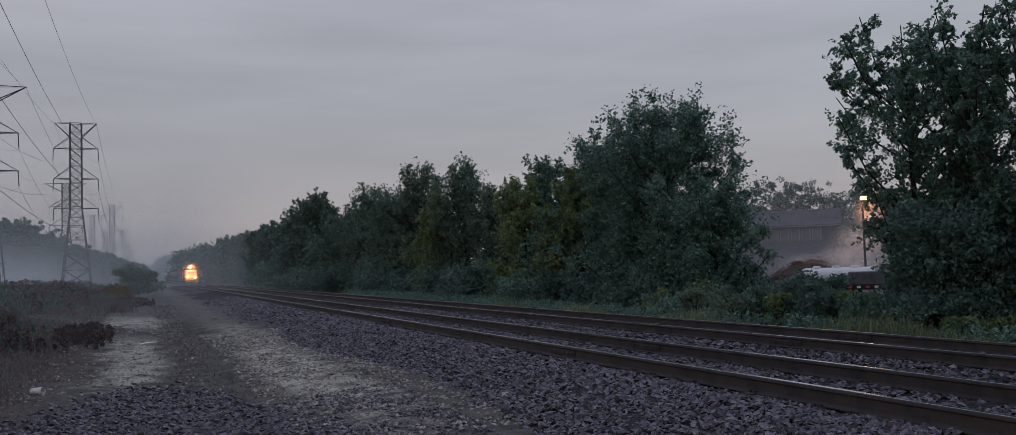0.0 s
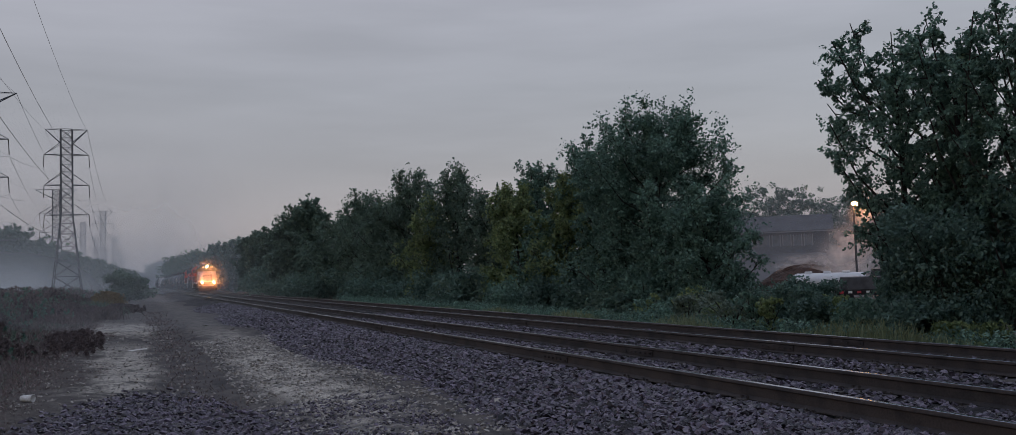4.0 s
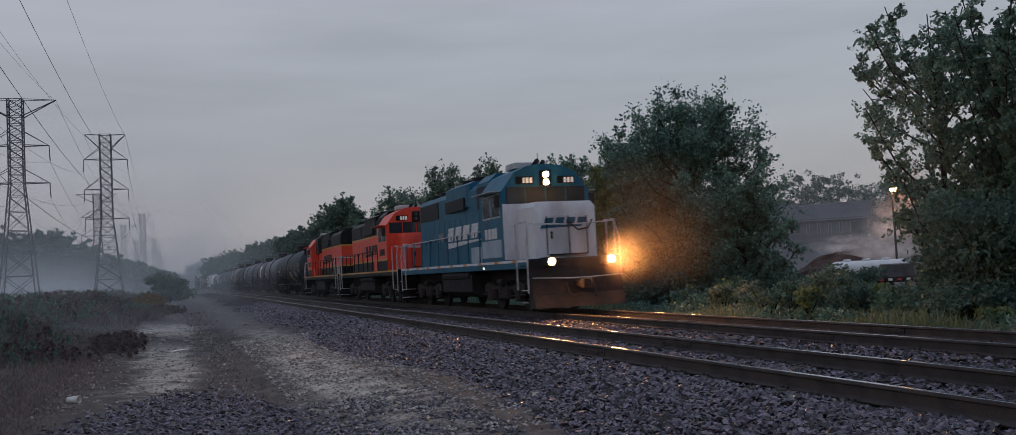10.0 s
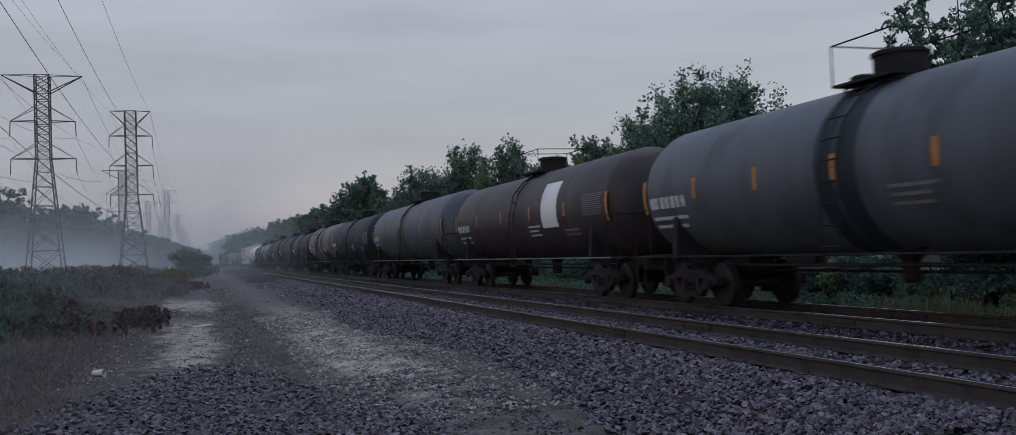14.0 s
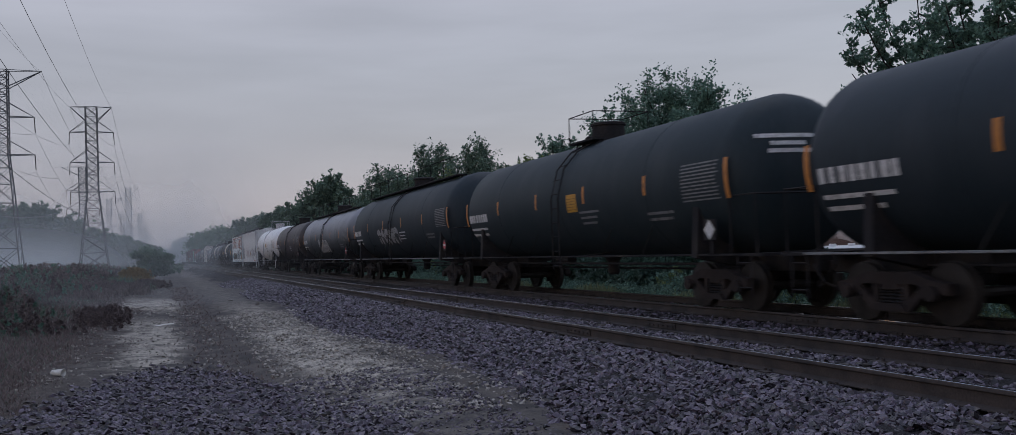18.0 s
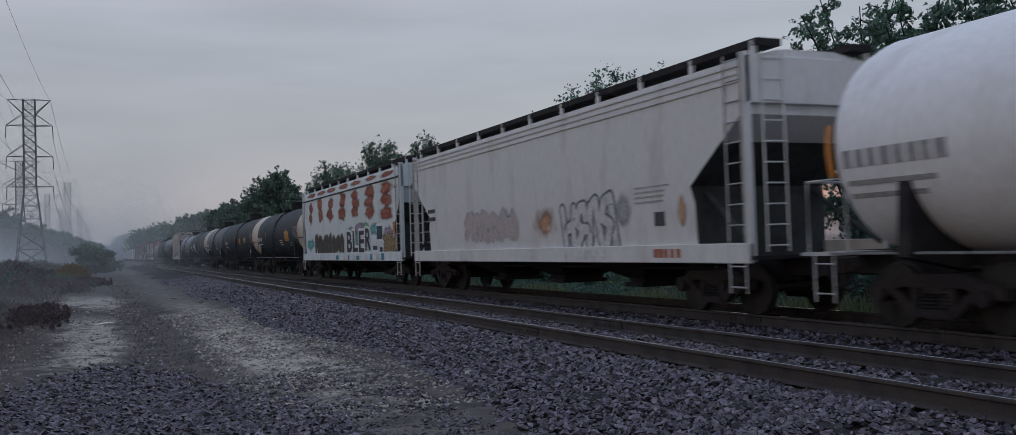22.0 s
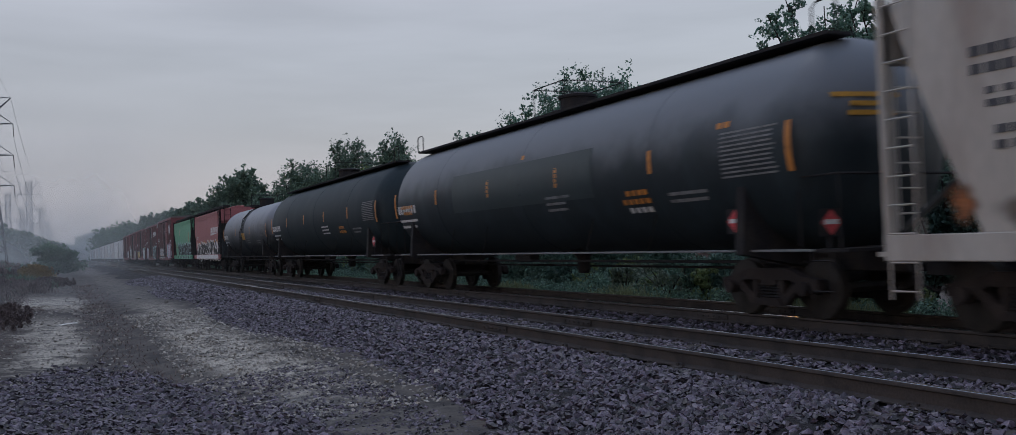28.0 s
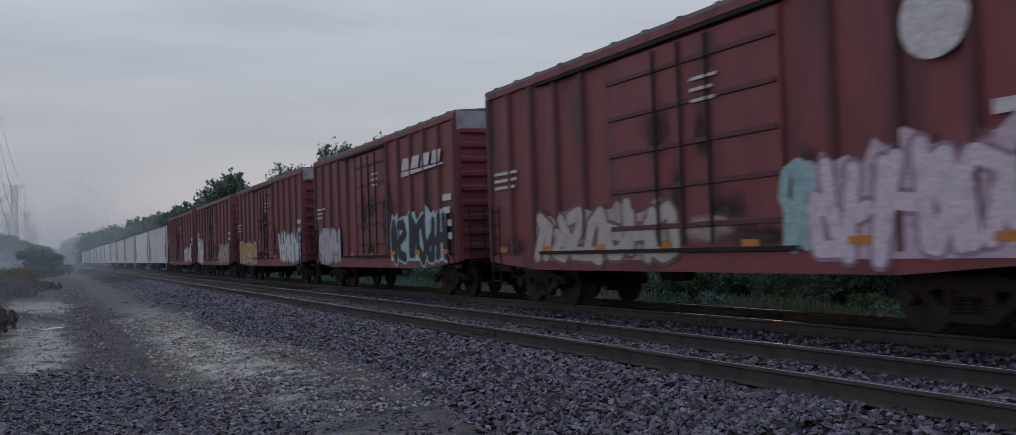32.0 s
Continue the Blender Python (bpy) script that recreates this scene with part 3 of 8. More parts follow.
# ---- trees, bushes and weeds ----
def leaf_cloud(rng, centres, radii, per, size, flat=0.8):
    """Leaves as folded blades round the clump centres: points and quads."""
    c = np.repeat(centres, per, 0)
    r = np.repeat(radii, per)
    n = len(c)
    d = rng.normal(0, 1, (n, 3))
    d /= np.linalg.norm(d, axis=1)[:, None]
    p = c + d * (r * rng.uniform(0.25, 1.0, n) ** 0.6)[:, None] * (1, 1, flat)
    u = rng.normal(0, 1, (n, 3))
    u /= np.linalg.norm(u, axis=1)[:, None]
    w = np.cross(u, rng.normal(0, 1, (n, 3)))
    w /= np.linalg.norm(w, axis=1)[:, None]
    s = size * rng.uniform(0.6, 1.4, n)[:, None]
    v = np.stack([p - u * s, p + w * s * 0.55, p + u * s, p - w * s * 0.55], 1)
    v[:, 1] += np.cross(u, w) * s * 0.25
    return v.reshape(-1, 3), np.arange(4 * n).reshape(-1, 4)


def tree(label, at, height, spread, leaves, leaf, seed, material=LEAF, low=0.1, group="trees behind the tracks", belly=0.42, open_crown=False, lean=0.0):
    """A broadleaf tree: trunk, rising limbs out to an uneven crown, branches on them, and sprays of leaves along the twigs, with gaps between."""
    rng = np.random.default_rng(seed)
    t = thing("tree", label, "tree", group, at=at)
    g = Geo()
    r0 = height * 0.011 + 0.03
    top_f = 0.86
    lean_xy = rng.normal(0, 0.02, 2) + (lean, 0)
    trunk = np.array([(lean_xy[0] * f * height, lean_xy[1] * f * height, f * height * top_f - 0.4) for f in np.linspace(0, 1, 7)])
    trunk[1:-1, :2] += rng.normal(0, 0.008 * height, (5, 2))
    g.tube(trunk, r0, 7, r0 * 0.3)
    on_trunk = lambda f: np.array([np.interp(f * height * top_f, trunk[:, 2], trunk[:, k]) for k in range(3)])
    reach = lambda f: spread * math.sqrt(max(0.02, 1 - ((f - belly) / (1.02 - belly if f > belly else belly + 0.12)) ** 2))
    twigs = []
    limbs = int(20 + 4.0 * height) if not open_crown else 32
    for k in range(limbs):
        f1 = low + (0.99 - low) * ((k + 0.5) / limbs) ** 0.8
        a = k * 2.4 + rng.uniform(-0.6, 0.6)
        f0 = max(low * 0.6, f1 - rng.uniform(0.08, 0.26))
        p = on_trunk(min(f0, 0.98))
        q = reach(f1) * rng.uniform(0.45, 1.12)
        e = np.array((p[0] * 0.4 + lean_xy[0] * f1 * height * 0.6 + q * math.cos(a), p[1] * 0.4 + lean_xy[1] * f1 * height * 0.6 + q * math.sin(a), f1 * height * rng.uniform(0.96, 1.03)))
        mid = p + (e - p) * 0.5 + np.array((0.12 * q * math.cos(a), 0.12 * q * math.sin(a), -0.06 * q))
        g.tube([p, mid, e], r0 * 0.42 * (1.15 - 0.7 * f1), 5, 0.012)
        span = np.linalg.norm(e - p)
        for b in range(7 if open_crown else 8):
            u = 0.3 + 0.7 * (b + rng.uniform(0.3, 1.0)) / 8
            s0 = p * (1 - u) ** 2 + 2 * mid * u * (1 - u) + e * u * u
            d = (e - p) / span * 0.25 + rng.normal(0, 0.6, 3) + (0, 0, 0.12)
            d /= np.linalg.norm(d)
            ln = spread * rng.uniform(0.16, 0.36) * (1.15 - 0.35 * f1)
            s1 = s0 + d * ln
            s1[2] = min(s1[2], height * 1.02)
            g.tube([s0, s1], 0.016, 4, 0.006)
            for w in range(6):
                v = (w + 1) / 6
                o = s0 + (s1 - s0) * v
                dd = d * 0.35 + rng.normal(0, 0.6, 3)
                dd /= np.linalg.norm(dd)
                twigs.append((*o, *(o + dd * ln * rng.uniform(0.45, 0.9))))
    part("trunk", g, BARK, t, smooth=60)
    tw = np.array(twigs)
    per = max(6, int(leaves / len(tw)))
    own = np.repeat(tw, per, 0)
    n = len(own)
    o, e = own[:, :3], own[:, 3:]
    along = rng.uniform(0.05, 1.08, n)[:, None]
    ln = np.linalg.norm(e - o, axis=1)[:, None]
    c = o + (e - o) * along + rng.normal(0, 1, (n, 3)) * ln * (0.17 if open_crown else 0.24) * (1.25 - along * 0.8)
    # each leaf hangs out and down from its twig
    u = (e - o) / np.maximum(ln, 1e-6) * 0.5 + rng.normal(0, 0.6, (n, 3)) + (0, 0, -0.25)
    u /= np.linalg.norm(u, axis=1)[:, None]
    w = np.cross(u, rng.normal(0, 1, (n, 3)) + (0, 0, 0.9))
    w /= np.linalg.norm(w, axis=1)[:, None]
    sz = leaf * rng.uniform(0.6, 1.35, n)[:, None]
    v = np.stack([c - u * sz, c + w * sz * 0.55, c + u * sz, c - w * sz * 0.55], 1)
    v[:, 1] += np.cross(u, w) * sz * 0.25
    v = v.reshape(-1, 3)
    v[:, 2] = np.maximum(v[:, 2], 0.05)
    crown = new("crown", array_mesh("crown", v, np.arange(4 * n).reshape(-1, 4), material))
    crown.parent = t
    return t


def az_xy(az, x):
    """The plan point at x on the bearing az, in degrees right of the track's line."""
    return x, x / math.tan(radians(az))


def g_at(x, y):
    return float(ground_z(x, y))


def woods():
    r = random.Random(11)
    # bearing, distance from the camera's line, height over the railheads, crown's radius, leaves
    near = [(30.7, 20.5, 8.3, 3.0, 62000, LEAF), (33.6, 19.4, 4.4, 1.5, 20000, LEAF), (28.0, 20.6, 6.6, 1.7, 20000, LEAF), (26.6, 21.5, 8.0, 1.9, 26000, LEAF), (25.2, 20.2, 6.2, 1.7, 22000, LEAF_LIGHT), (23.4, 22.5, 8.3, 1.7, 18000, LEAF), (22.2, 20.6, 6.6, 1.9, 20000, LEAF_LIGHT), (24.0, 19.6, 4.4, 1.4, 12000, LEAF),
            (20.6, 22.5, 7.4, 2.0, 18000, LEAF_FAR), (18.5, 21.5, 9.3, 2.2, 20000, LEAF_FAR), (16.8, 20.0, 7.2, 2.0, 14000, LEAF_LIGHT), (15.9, 22.0, 10.4, 2.8, 22000, LEAF_FAR), (14.4, 20.5, 8.4, 2.9, 16000, LEAF_FAR), (12.9, 21.5, 10.3, 3.1, 18000, LEAF_FAR), (11.5, 21.0, 8.4, 3.2, 14000, LEAF_FAR)]
    for i, (az, x, top, rad, leaves, m) in enumerate(near):
        x, y = az_xy(az, x)
        z = g_at(x, y)
        tree("dense dark green broadleaf tree behind the tracks" if m is not LEAF_LIGHT else "yellowish green young tree behind the tracks", (x, y, z), (top - z) * 0.98, rad * 1.2, int(leaves * 1.35), 0.036 + 0.0009 * y, 40 + i, m, 0.04, belly=0.36)
    for i, (az, x, top, rad) in enumerate([(9.6, 21, 11.6, 4.2), (8.8, 20.5, 10.0, 3.8), (7.6, 20.5, 9.6, 3.9), (6.8, 21, 9.8, 4.3), (6.0, 21, 10, 4.5), (5.2, 21, 10.4, 5), (4.6, 21, 10.8, 5.4)]):
        x, y = az_xy(az, x)
        z = g_at(x, y)
        tree("hazy green tree of the wood along the line", (x, y, z), top - z, rad, 14000, 0.08 + 0.0013 * y, 70 + i, LEAF_FAR, 0.04, belly=0.36)
    # low growth that closes the wood below the crowns, uneven
    for i in range(34):
        az = 34.9 - i * 0.86 + r.uniform(-0.4, 0.4)
        x, y = az_xy(az, 19.2 + r.uniform(-1.0, 1.6))
        shrub((x, y, g_at(x, y)), r.uniform(0.5, 1.2) + 0.02 * y * r.uniform(0.3, 1.2), 0.7 + 0.03 * y * r.uniform(0.6, 1.2), 200 + i, "dark green bush at the foot of the wood", r.choice([LEAF_DARK, LEAF_DARK, LEAF, LEAF_FAR]), 0.045 + 0.0009 * y, 70, 44)
    # the tall trees beside the yard, close behind the far track
    for i, (az, x, top, rad, leaves, low, lean) in enumerate([(44.2, 16.6, 7.15, 1.85, 30000, 0.30, -0.02), (47.5, 16.7, 7.0, 1.45, 26000, 0.2, 0.0), (50.5, 17.0, 7.0, 1.5, 24000, 0.12, 0.02), (54, 17.5, 7.2, 1.7, 14000, 0.12, 0.0)]):
        x, y = az_xy(az, x)
        z = g_at(x, y)
        tree("tall dark tree with open crown beside the yard", (x, y, z), top - z, rad, leaves, 0.05, 90 + i, LEAF, low, belly=0.66 if i == 0 else 0.56, open_crown=True, lean=lean)
    for i, (az, x, h) in enumerate([(45.6, 16.2, 2.6), (47.0, 16.0, 2.9), (49, 16.2, 3.2), (43.2, 15.6, 0.9), (44.4, 16.4, 1.9), (39.8, 16.0, 1.15), (38.6, 16.4, 1.35), (41.4, 15.8, 0.8), (37.2, 16.8, 1.0), (52, 16.4, 3.2), (46.2, 17.2, 3.6), (47.9, 16.9, 3.9)]):
        x, y = az_xy(az, x)
        shrub((x, y, g_at(x, y)), h, min(1.2, 0.5 + 0.25 * h), 260 + i, "dark leafy bush beside the far track", LEAF if h < 1 else LEAF_DARK, 0.05, 150, 60)


def shrub(at, height, radius, seed, label, material, leaf, clumps=46, per=36, group="bushes beside the tracks"):
    rng = np.random.default_rng(seed)
    t = thing("bush", label, "bush", group, at=at)
    g, tips = Geo(), []
    for _ in range(9):
        e = np.array((*rng.normal(0, 0.45 * radius, 2), height * rng.uniform(0.6, 0.95)))
        g.tube([(0, 0, -0.1), e * (0.4, 0.4, 0.5), e], 0.03, 4, 0.008)
        tips += [e, e * 0.7, e * (1.2, 1.2, 0.35)]
    part("stem", g, BARK, t)
    tips = np.array(tips)
    pick = tips[rng.integers(0, len(tips), clumps)] + rng.normal(0, 0.2 * radius, (clumps, 3)) * (1, 1, 0.4)
    v, f = leaf_cloud(rng, pick, radius * rng.uniform(0.15, 0.4, clumps), per, leaf)
    v[:, 2] = np.maximum(v[:, 2], 0.02)
    ob = new("foliage", array_mesh("foliage", v, f, material))
    ob.parent = t


def blades(name, xs, ys, heights, width, material, seed, label, category="weeds", lean=0.3):
    """Upright bent blades of grass or weed stems, joined."""
    rng = np.random.default_rng(seed)
    n = len(xs)
    z = ground_z(xs, ys) - 0.02
    a = rng.uniform(0, 6.28, n)
    l = rng.normal(0, lean, (n, 2)) * heights[:, None]
    u = np.stack([np.cos(a), np.sin(a), 0 * a], -1) * width[:, None]
    p = np.stack([xs, ys, z], -1)
    m = p + np.stack([l[:, 0] * 0.3, l[:, 1] * 0.3, heights * 0.55], -1)
    e = p + np.stack([l[:, 0], l[:, 1], heights], -1)
    v = np.stack([p - u, p + u, m + u * 0.8, m - u * 0.8, e + u * 0.15, e - u * 0.15], 1).reshape(-1, 3)
    k = np.arange(n)[:, None] * 6
    f = np.concatenate([k + [0, 1, 2, 3], k + [3, 2, 4, 5]])
    return tagged(new(name, array_mesh(name, v, f, material)), label, category, kind="stuff")


def weed_plants(name, xs, ys, heights, material, seed, label, per):
    """Bushy weeds joined into one stand: each a column of small leaves that narrows to its tip."""
    rng = np.random.default_rng(seed)
    c, r = [], []
    for up, wide in ((0.22, 0.30), (0.52, 0.22), (0.80, 0.13), (1.0, 0.07)):
        q = rng.normal(0, 0.10, (len(xs), 2)) * heights[:, None]
        c.append(np.stack([xs + q[:, 0], ys + q[:, 1], ground_z(xs, ys) + heights * up], -1))
        r.append(wide * (0.12 + heights * 0.8))
    v, f = leaf_cloud(rng, np.concatenate(c), np.concatenate(r), per, 0.016 + 0.0006 * float(np.mean(ys)), 1.35)
    return tagged(new(name, array_mesh(name, v, f, material)), label, "weeds", kind="stuff")


def far_wood(name, label, pts, per, leaf, seed, spread, dense=44):
    """A distant wood in one crown of many clumps: pts gives plan points and heights along its edge."""
    rng = np.random.default_rng(seed)
    cs, rs = [], []
    for (x0, y0, h0), (x1, y1, h1) in zip(pts, pts[1:]):
        n = max(2, int(math.hypot(x1 - x0, y1 - y0) / spread * 1.3))
        for k in range(n):
            f = k / n
            h = (h0 + (h1 - h0) * f) * rng.uniform(0.75, 1.1)
            x, y = x0 + (x1 - x0) * f, y0 + (y1 - y0) * f
            for _ in range(dense):
                q = rng.uniform(0.03, 1) ** 0.8
                cs.append((x + rng.normal(0, spread * 0.6), y + rng.normal(0, spread * 0.6), g_at(x, y) + h * q - h * 0.06))
                rs.append(spread * rng.uniform(0.22, 0.6) * (1.1 - 0.45 * q))
    v, f = leaf_cloud(rng, np.array(cs), np.array(rs), per, leaf)
    return tagged(new(name, array_mesh(name, v, f, LEAF_FAR)), label, "wood", kind="stuff")


woods()
far_wood("far_wood", "misty distant wood along the railway", [(21, 270, 10.5), (21, 330, 12), (22, 420, 14), (20, 520, 15), (18, 700, 17), (14, 900, 20)], 22, 0.45, 1, 5.0)
far_wood("far_hill_wood", "blue misty wooded rise beyond the pylons", [(-90, 300, 31), (-72, 300, 31), (-58, 318, 30), (-53, 330, 24), (-48, 350, 23), (-38, 380, 23), (-26, 420, 16), (-14, 480, 12), (-4, 560, 9), (5, 700, 8)], 26, 0.5, 2, 4.0, 80)
shrub((-0.7, 112, -0.4), 3.2, 1.9, 5, "round dark bush at the end of the field", LEAF_FAR, 0.15, 200, 60)


def verges():
    rng = np.random.default_rng(8)
    # short worn turf beside the road, thin at its edge
    n = 30000
    y = 11 + 40 * rng.uniform(0, 1, n) ** 1.3
    x = -0.7 - rng.gamma(2.0, 1.0, n) - 0.5 * np.sin(y * 0.5)
    h = np.clip(0.03 + 0.075 * (-1.3 - x), 0.03, 0.5) * rng.uniform(0.4, 1.4, n)
    kind = rng.uniform(0, 1, n) + 0.12 * (x + 4)
    for k, (mask, m, lab) in enumerate(((kind < 0.3, GRASS, "short green turf beside the road"), (kind >= 0.3, DRY, "short dry brown grass beside the road"))):
        blades("verge_grass", x[mask], y[mask], h[mask], 0.003 + 0.0003 * y[mask], m, 20 + k, lab, "grass", 0.6)
    # the tall weeds of the field: bushy plants in patches of one kind, green where the ground is lower, brown and gone to seed elsewhere
    patches = 620
    py = 24 + 130 * rng.uniform(0, 1, patches) ** 1.5
    px = -2.7 - rng.exponential(1.0, patches) * (1.3 + py * 0.17)
    grow = rng.uniform(0.5, 1.25, patches)
    green = rng.uniform(0, 1, patches) < np.where((px < -4.2 - 0.03 * py) & (py < 62), 0.66, 0.25)
    n = 7000
    which = rng.integers(0, patches, n)
    y = py[which] + rng.normal(0, 0.35 + 0.02 * py[which], n)
    x = np.minimum(px[which] + rng.normal(0, 0.3 + 0.014 * py[which], n), -2.0 - rng.exponential(0.6, n))
    h = np.clip(0.22 + 0.24 * (-2.2 - x), 0.15, 1.15) * grow[which] * rng.uniform(0.55, 1.15, n) * np.clip((y - 16) / 20, 0.35, 1)
    h = h * np.where((y > 33) & (y < 51) & (x > -4.5), 0.3, 1.0)
    kind = np.where(green[which], rng.uniform(0, 0.5, n), rng.uniform(0.42, 1.0, n))
    for k, (lo, hi, m, lab) in enumerate(((0, 0.25, GRASS, "tall dull green weeds of the field"), (0.25, 0.5, LEAF, "dark green leafy weeds of the field"), (0.5, 0.76, DRY, "dry purplish brown weeds of the field"), (0.76, 1.01, WEED_HEAD, "dark brown weeds of the field gone to seed"))):
        for a, b in ((0, 48), (48, 200)):
            pick = (kind >= lo) & (kind < hi) & (y >= a) & (y < b)
            weed_plants("field_weeds", x[pick], y[pick], h[pick], m, 24 + 10 * k + a, lab, 26 if a == 0 else 17)
    stems = rng.permutation(np.nonzero(h > 0.4)[0])
    stems = np.concatenate([stems, stems])
    blades("weed_stems", x[stems] + rng.normal(0, 0.15, len(stems)), y[stems], h[stems] * rng.uniform(0.7, 1.3, len(stems)), 0.006 + 0.0004 * y[stems], DRY, 25, "thin bare stems among the weeds of the field", "weeds", 0.25)
    # low dark tangles beside the road and at the side track, one of them yellowed
    for i, (cx, cy, sx, sy, hh, m, lab) in enumerate([(-1.75, 30.5, 0.7, 3.4, 0.30, TANGLE, "low dark tangle of withered weeds beside the road"), (-2.6, 62.0, 1.7, 6.0, 0.62, TANGLE, "low dark tangle of withered weeds beyond the side track"), (-5.4, 66.0, 1.6, 6.0, 0.7, TANGLE, "low dark tangle of withered weeds beyond the side track"), (-2.2, 84.0, 0.9, 4.0, 1.25, YELLOWED, "yellowed bushy weeds beyond the side track"), (-0.7, 72.0, 0.9, 6.0, 0.4, TANGLE, "low dark weeds at the end of the field")]):
        n = 260
        bx, by = cx + sx * rng.normal(0, 0.5, n), cy + sy * rng.normal(0, 0.5, n)
        weed_plants("weed_tangle", bx, by, hh * rng.uniform(0.4, 1.0, n), m, 340 + i, lab, 20)
    # tangled dry clumps on the verge, each of many bent stems
    r = random.Random(3)
    for i, (cx, cy, hh, rad, m) in enumerate([(-4.0, 17.0, 0.55, 0.6, GRASS), (-4.9, 15.6, 0.75, 0.6, GRASS), (-4.6, 26.0, 0.8, 0.9, GRASS), (-3.2, 47.0, 0.6, 1.3, DRY), (-1.6, 52.0, 0.7, 1.0, DRY), (-4.2, 56.0, 0.9, 1.5, DRY), (-2.3, 63.0, 0.9, 1.6, GRASS)]):
        n = 700
        a, q = rng.uniform(0, 6.28, n), rad * np.abs(rng.normal(0, 0.55, n))
        bx, by = cx + q * np.cos(a), cy + q * np.sin(a)
        bh = hh * rng.uniform(0.35, 1.1, n) * np.clip(1.15 - q / rad * 0.5, 0.3, 1)
        blades("weed_clump", bx, by, bh, 0.004 + 0.0003 * by, m, 300 + i, "tangled low clump of weeds on the verge", "weeds", 0.55)
    # sparse weeds on the middle strip of the road
    n = 2600
    y = 14 + 50 * rng.uniform(0, 1, n) ** 1.2
    blades("road_weeds", rng.normal(0.95, 0.35, n), y, rng.uniform(0.02, 0.10, n), 0.005 + 0.0004 * y, DRY, 28, "thin weeds on the middle strip of the road", "grass", 0.7)
    # the bank behind the tracks
    n = 20000
    y = 3 + 75 * rng.uniform(0, 1, n) ** 1.3
    x = 13.3 + rng.exponential(1.1, n)
    tall = np.clip(1.25 - y / 60, 0.35, 1) * (0.6 + 0.4 * np.sin(y * 0.9 + np.sin(x * 2)))
    blades("bank_grass", x, y, rng.uniform(0.12, 0.6, n) * tall, 0.006 + 0.0004 * y, BANK_GRASS, 30, "green grass on the bank behind the tracks", "grass")
    n = 2600
    y = 5 + 65 * rng.uniform(0, 1, n) ** 1.4
    x = 13.7 + rng.exponential(1.3, n)
    c = np.stack([x, y, ground_z(x, y) + rng.uniform(0.02, 0.35, n)], -1)
    v, f = leaf_cloud(rng, c, 0.10 + 0.003 * y, 12, 0.04, 0.9)
    tagged(new("bank_weeds", array_mesh("bank_weeds", v, f, LEAF)), "low leafy weeds among the grass of the bank", "weeds", kind="stuff")
    for i in range(22):
        cx, cy = az_xy(r.uniform(29, 49), r.uniform(14.9, 16.8))
        shrub((cx, cy, g_at(cx, cy)), r.uniform(0.35, 1.1), r.uniform(0.3, 0.8), 330 + i, "leafy weeds on the bank behind the tracks", r.choice([GRASS, LEAF, LEAF_LIGHT]), 0.05, 36, 40)


verges()

# ---- pylons, wires, yard and mist ----
def pylon(x, y, height, levels, half, label):
    """A lattice tower: four splayed legs, cross bracing, arms on both sides with insulator strings, a V top."""
    t = thing("pylon", label, "pylon", "pylons of the power line", at=(x, y, g_at(x, y) - 0.2))
    waist = levels[-1]
    k = height / 42.0
    w = lambda z: 1.35 * k if z >= waist else 1.35 * k + (waist - z) / waist * 2.1 * k
    r = 0.11 * k
    zs = [waist * f for f in (0, 0.22, 0.42, 0.6, 0.76, 0.89, 1)]
    n = 10
    zs += [waist + (height - waist) * i / n for i in range(1, n + 1)]
    for sx in (-1, 1):
        for sy in (-1, 1):
            part("leg", Geo().tube([(sx * w(z), sy * w(z), z) for z in (0, waist, height)], r * 1.3, 4), GALV, t)
    g = Geo()
    for a, b in zip(zs, zs[1:]):
        for s in (-1, 1):
            g.tube([(-w(a), s * w(a), a), (w(b), s * w(b), b)], r * 0.7, 3)
            g.tube([(w(a), s * w(a), a), (-w(b), s * w(b), b)], r * 0.7, 3)
            g.tube([(s * w(a), -w(a), a), (s * w(b), w(b), b)], r * 0.7, 3)
            g.tube([(-w(b), s * w(b), b), (w(b), s * w(b), b)], r * 0.7, 3)
    part("bracing", g, GALV, t)
    for z, hw in zip(levels, half[1:]):
        for s in (-1, 1):
            a = Geo()
            for sy in (-1, 1):
                a.tube([(s * w(z), sy * w(z), z), (s * hw, 0, z)], r * 0.9, 4)
                a.tube([(s * w(z), sy * w(z), z + 3.0 * k), (s * hw, 0, z)], r * 0.7, 3)
            arm = part("arm", a, GALV, t)
            part("insulator", Geo().tube([(s * hw, 0, z), (s * (hw + 0.15), 0, z - 3.2 * k)], r * 0.9, 5), BARK, arm)
    for s in (-1, 1):
        v = Geo()
        for sy in (-1, 1):
            v.tube([(s * w(height), sy * w(height), height - 3.6 * k), (s * half[0], 0, height)], r, 4)
            v.tube([(0, sy * w(height), height), (s * half[0], 0, height)], r * 0.7, 3)
        part("earth_wire_arm", v, GALV, t)
    return t


def wire(p, q, sag, r=0.035, group="power line wires"):
    a, b = Vector(p), Vector(q)
    pts = [a.lerp(b, f) - Vector((0, 0, sag * 4 * f * (1 - f))) for f in (i / 24 for i in range(25))]
    return thing("power_line_wire", "thin dark overhead power line wire", "wire", group, geo=Geo().tube(pts, r, 4), material=GALV)


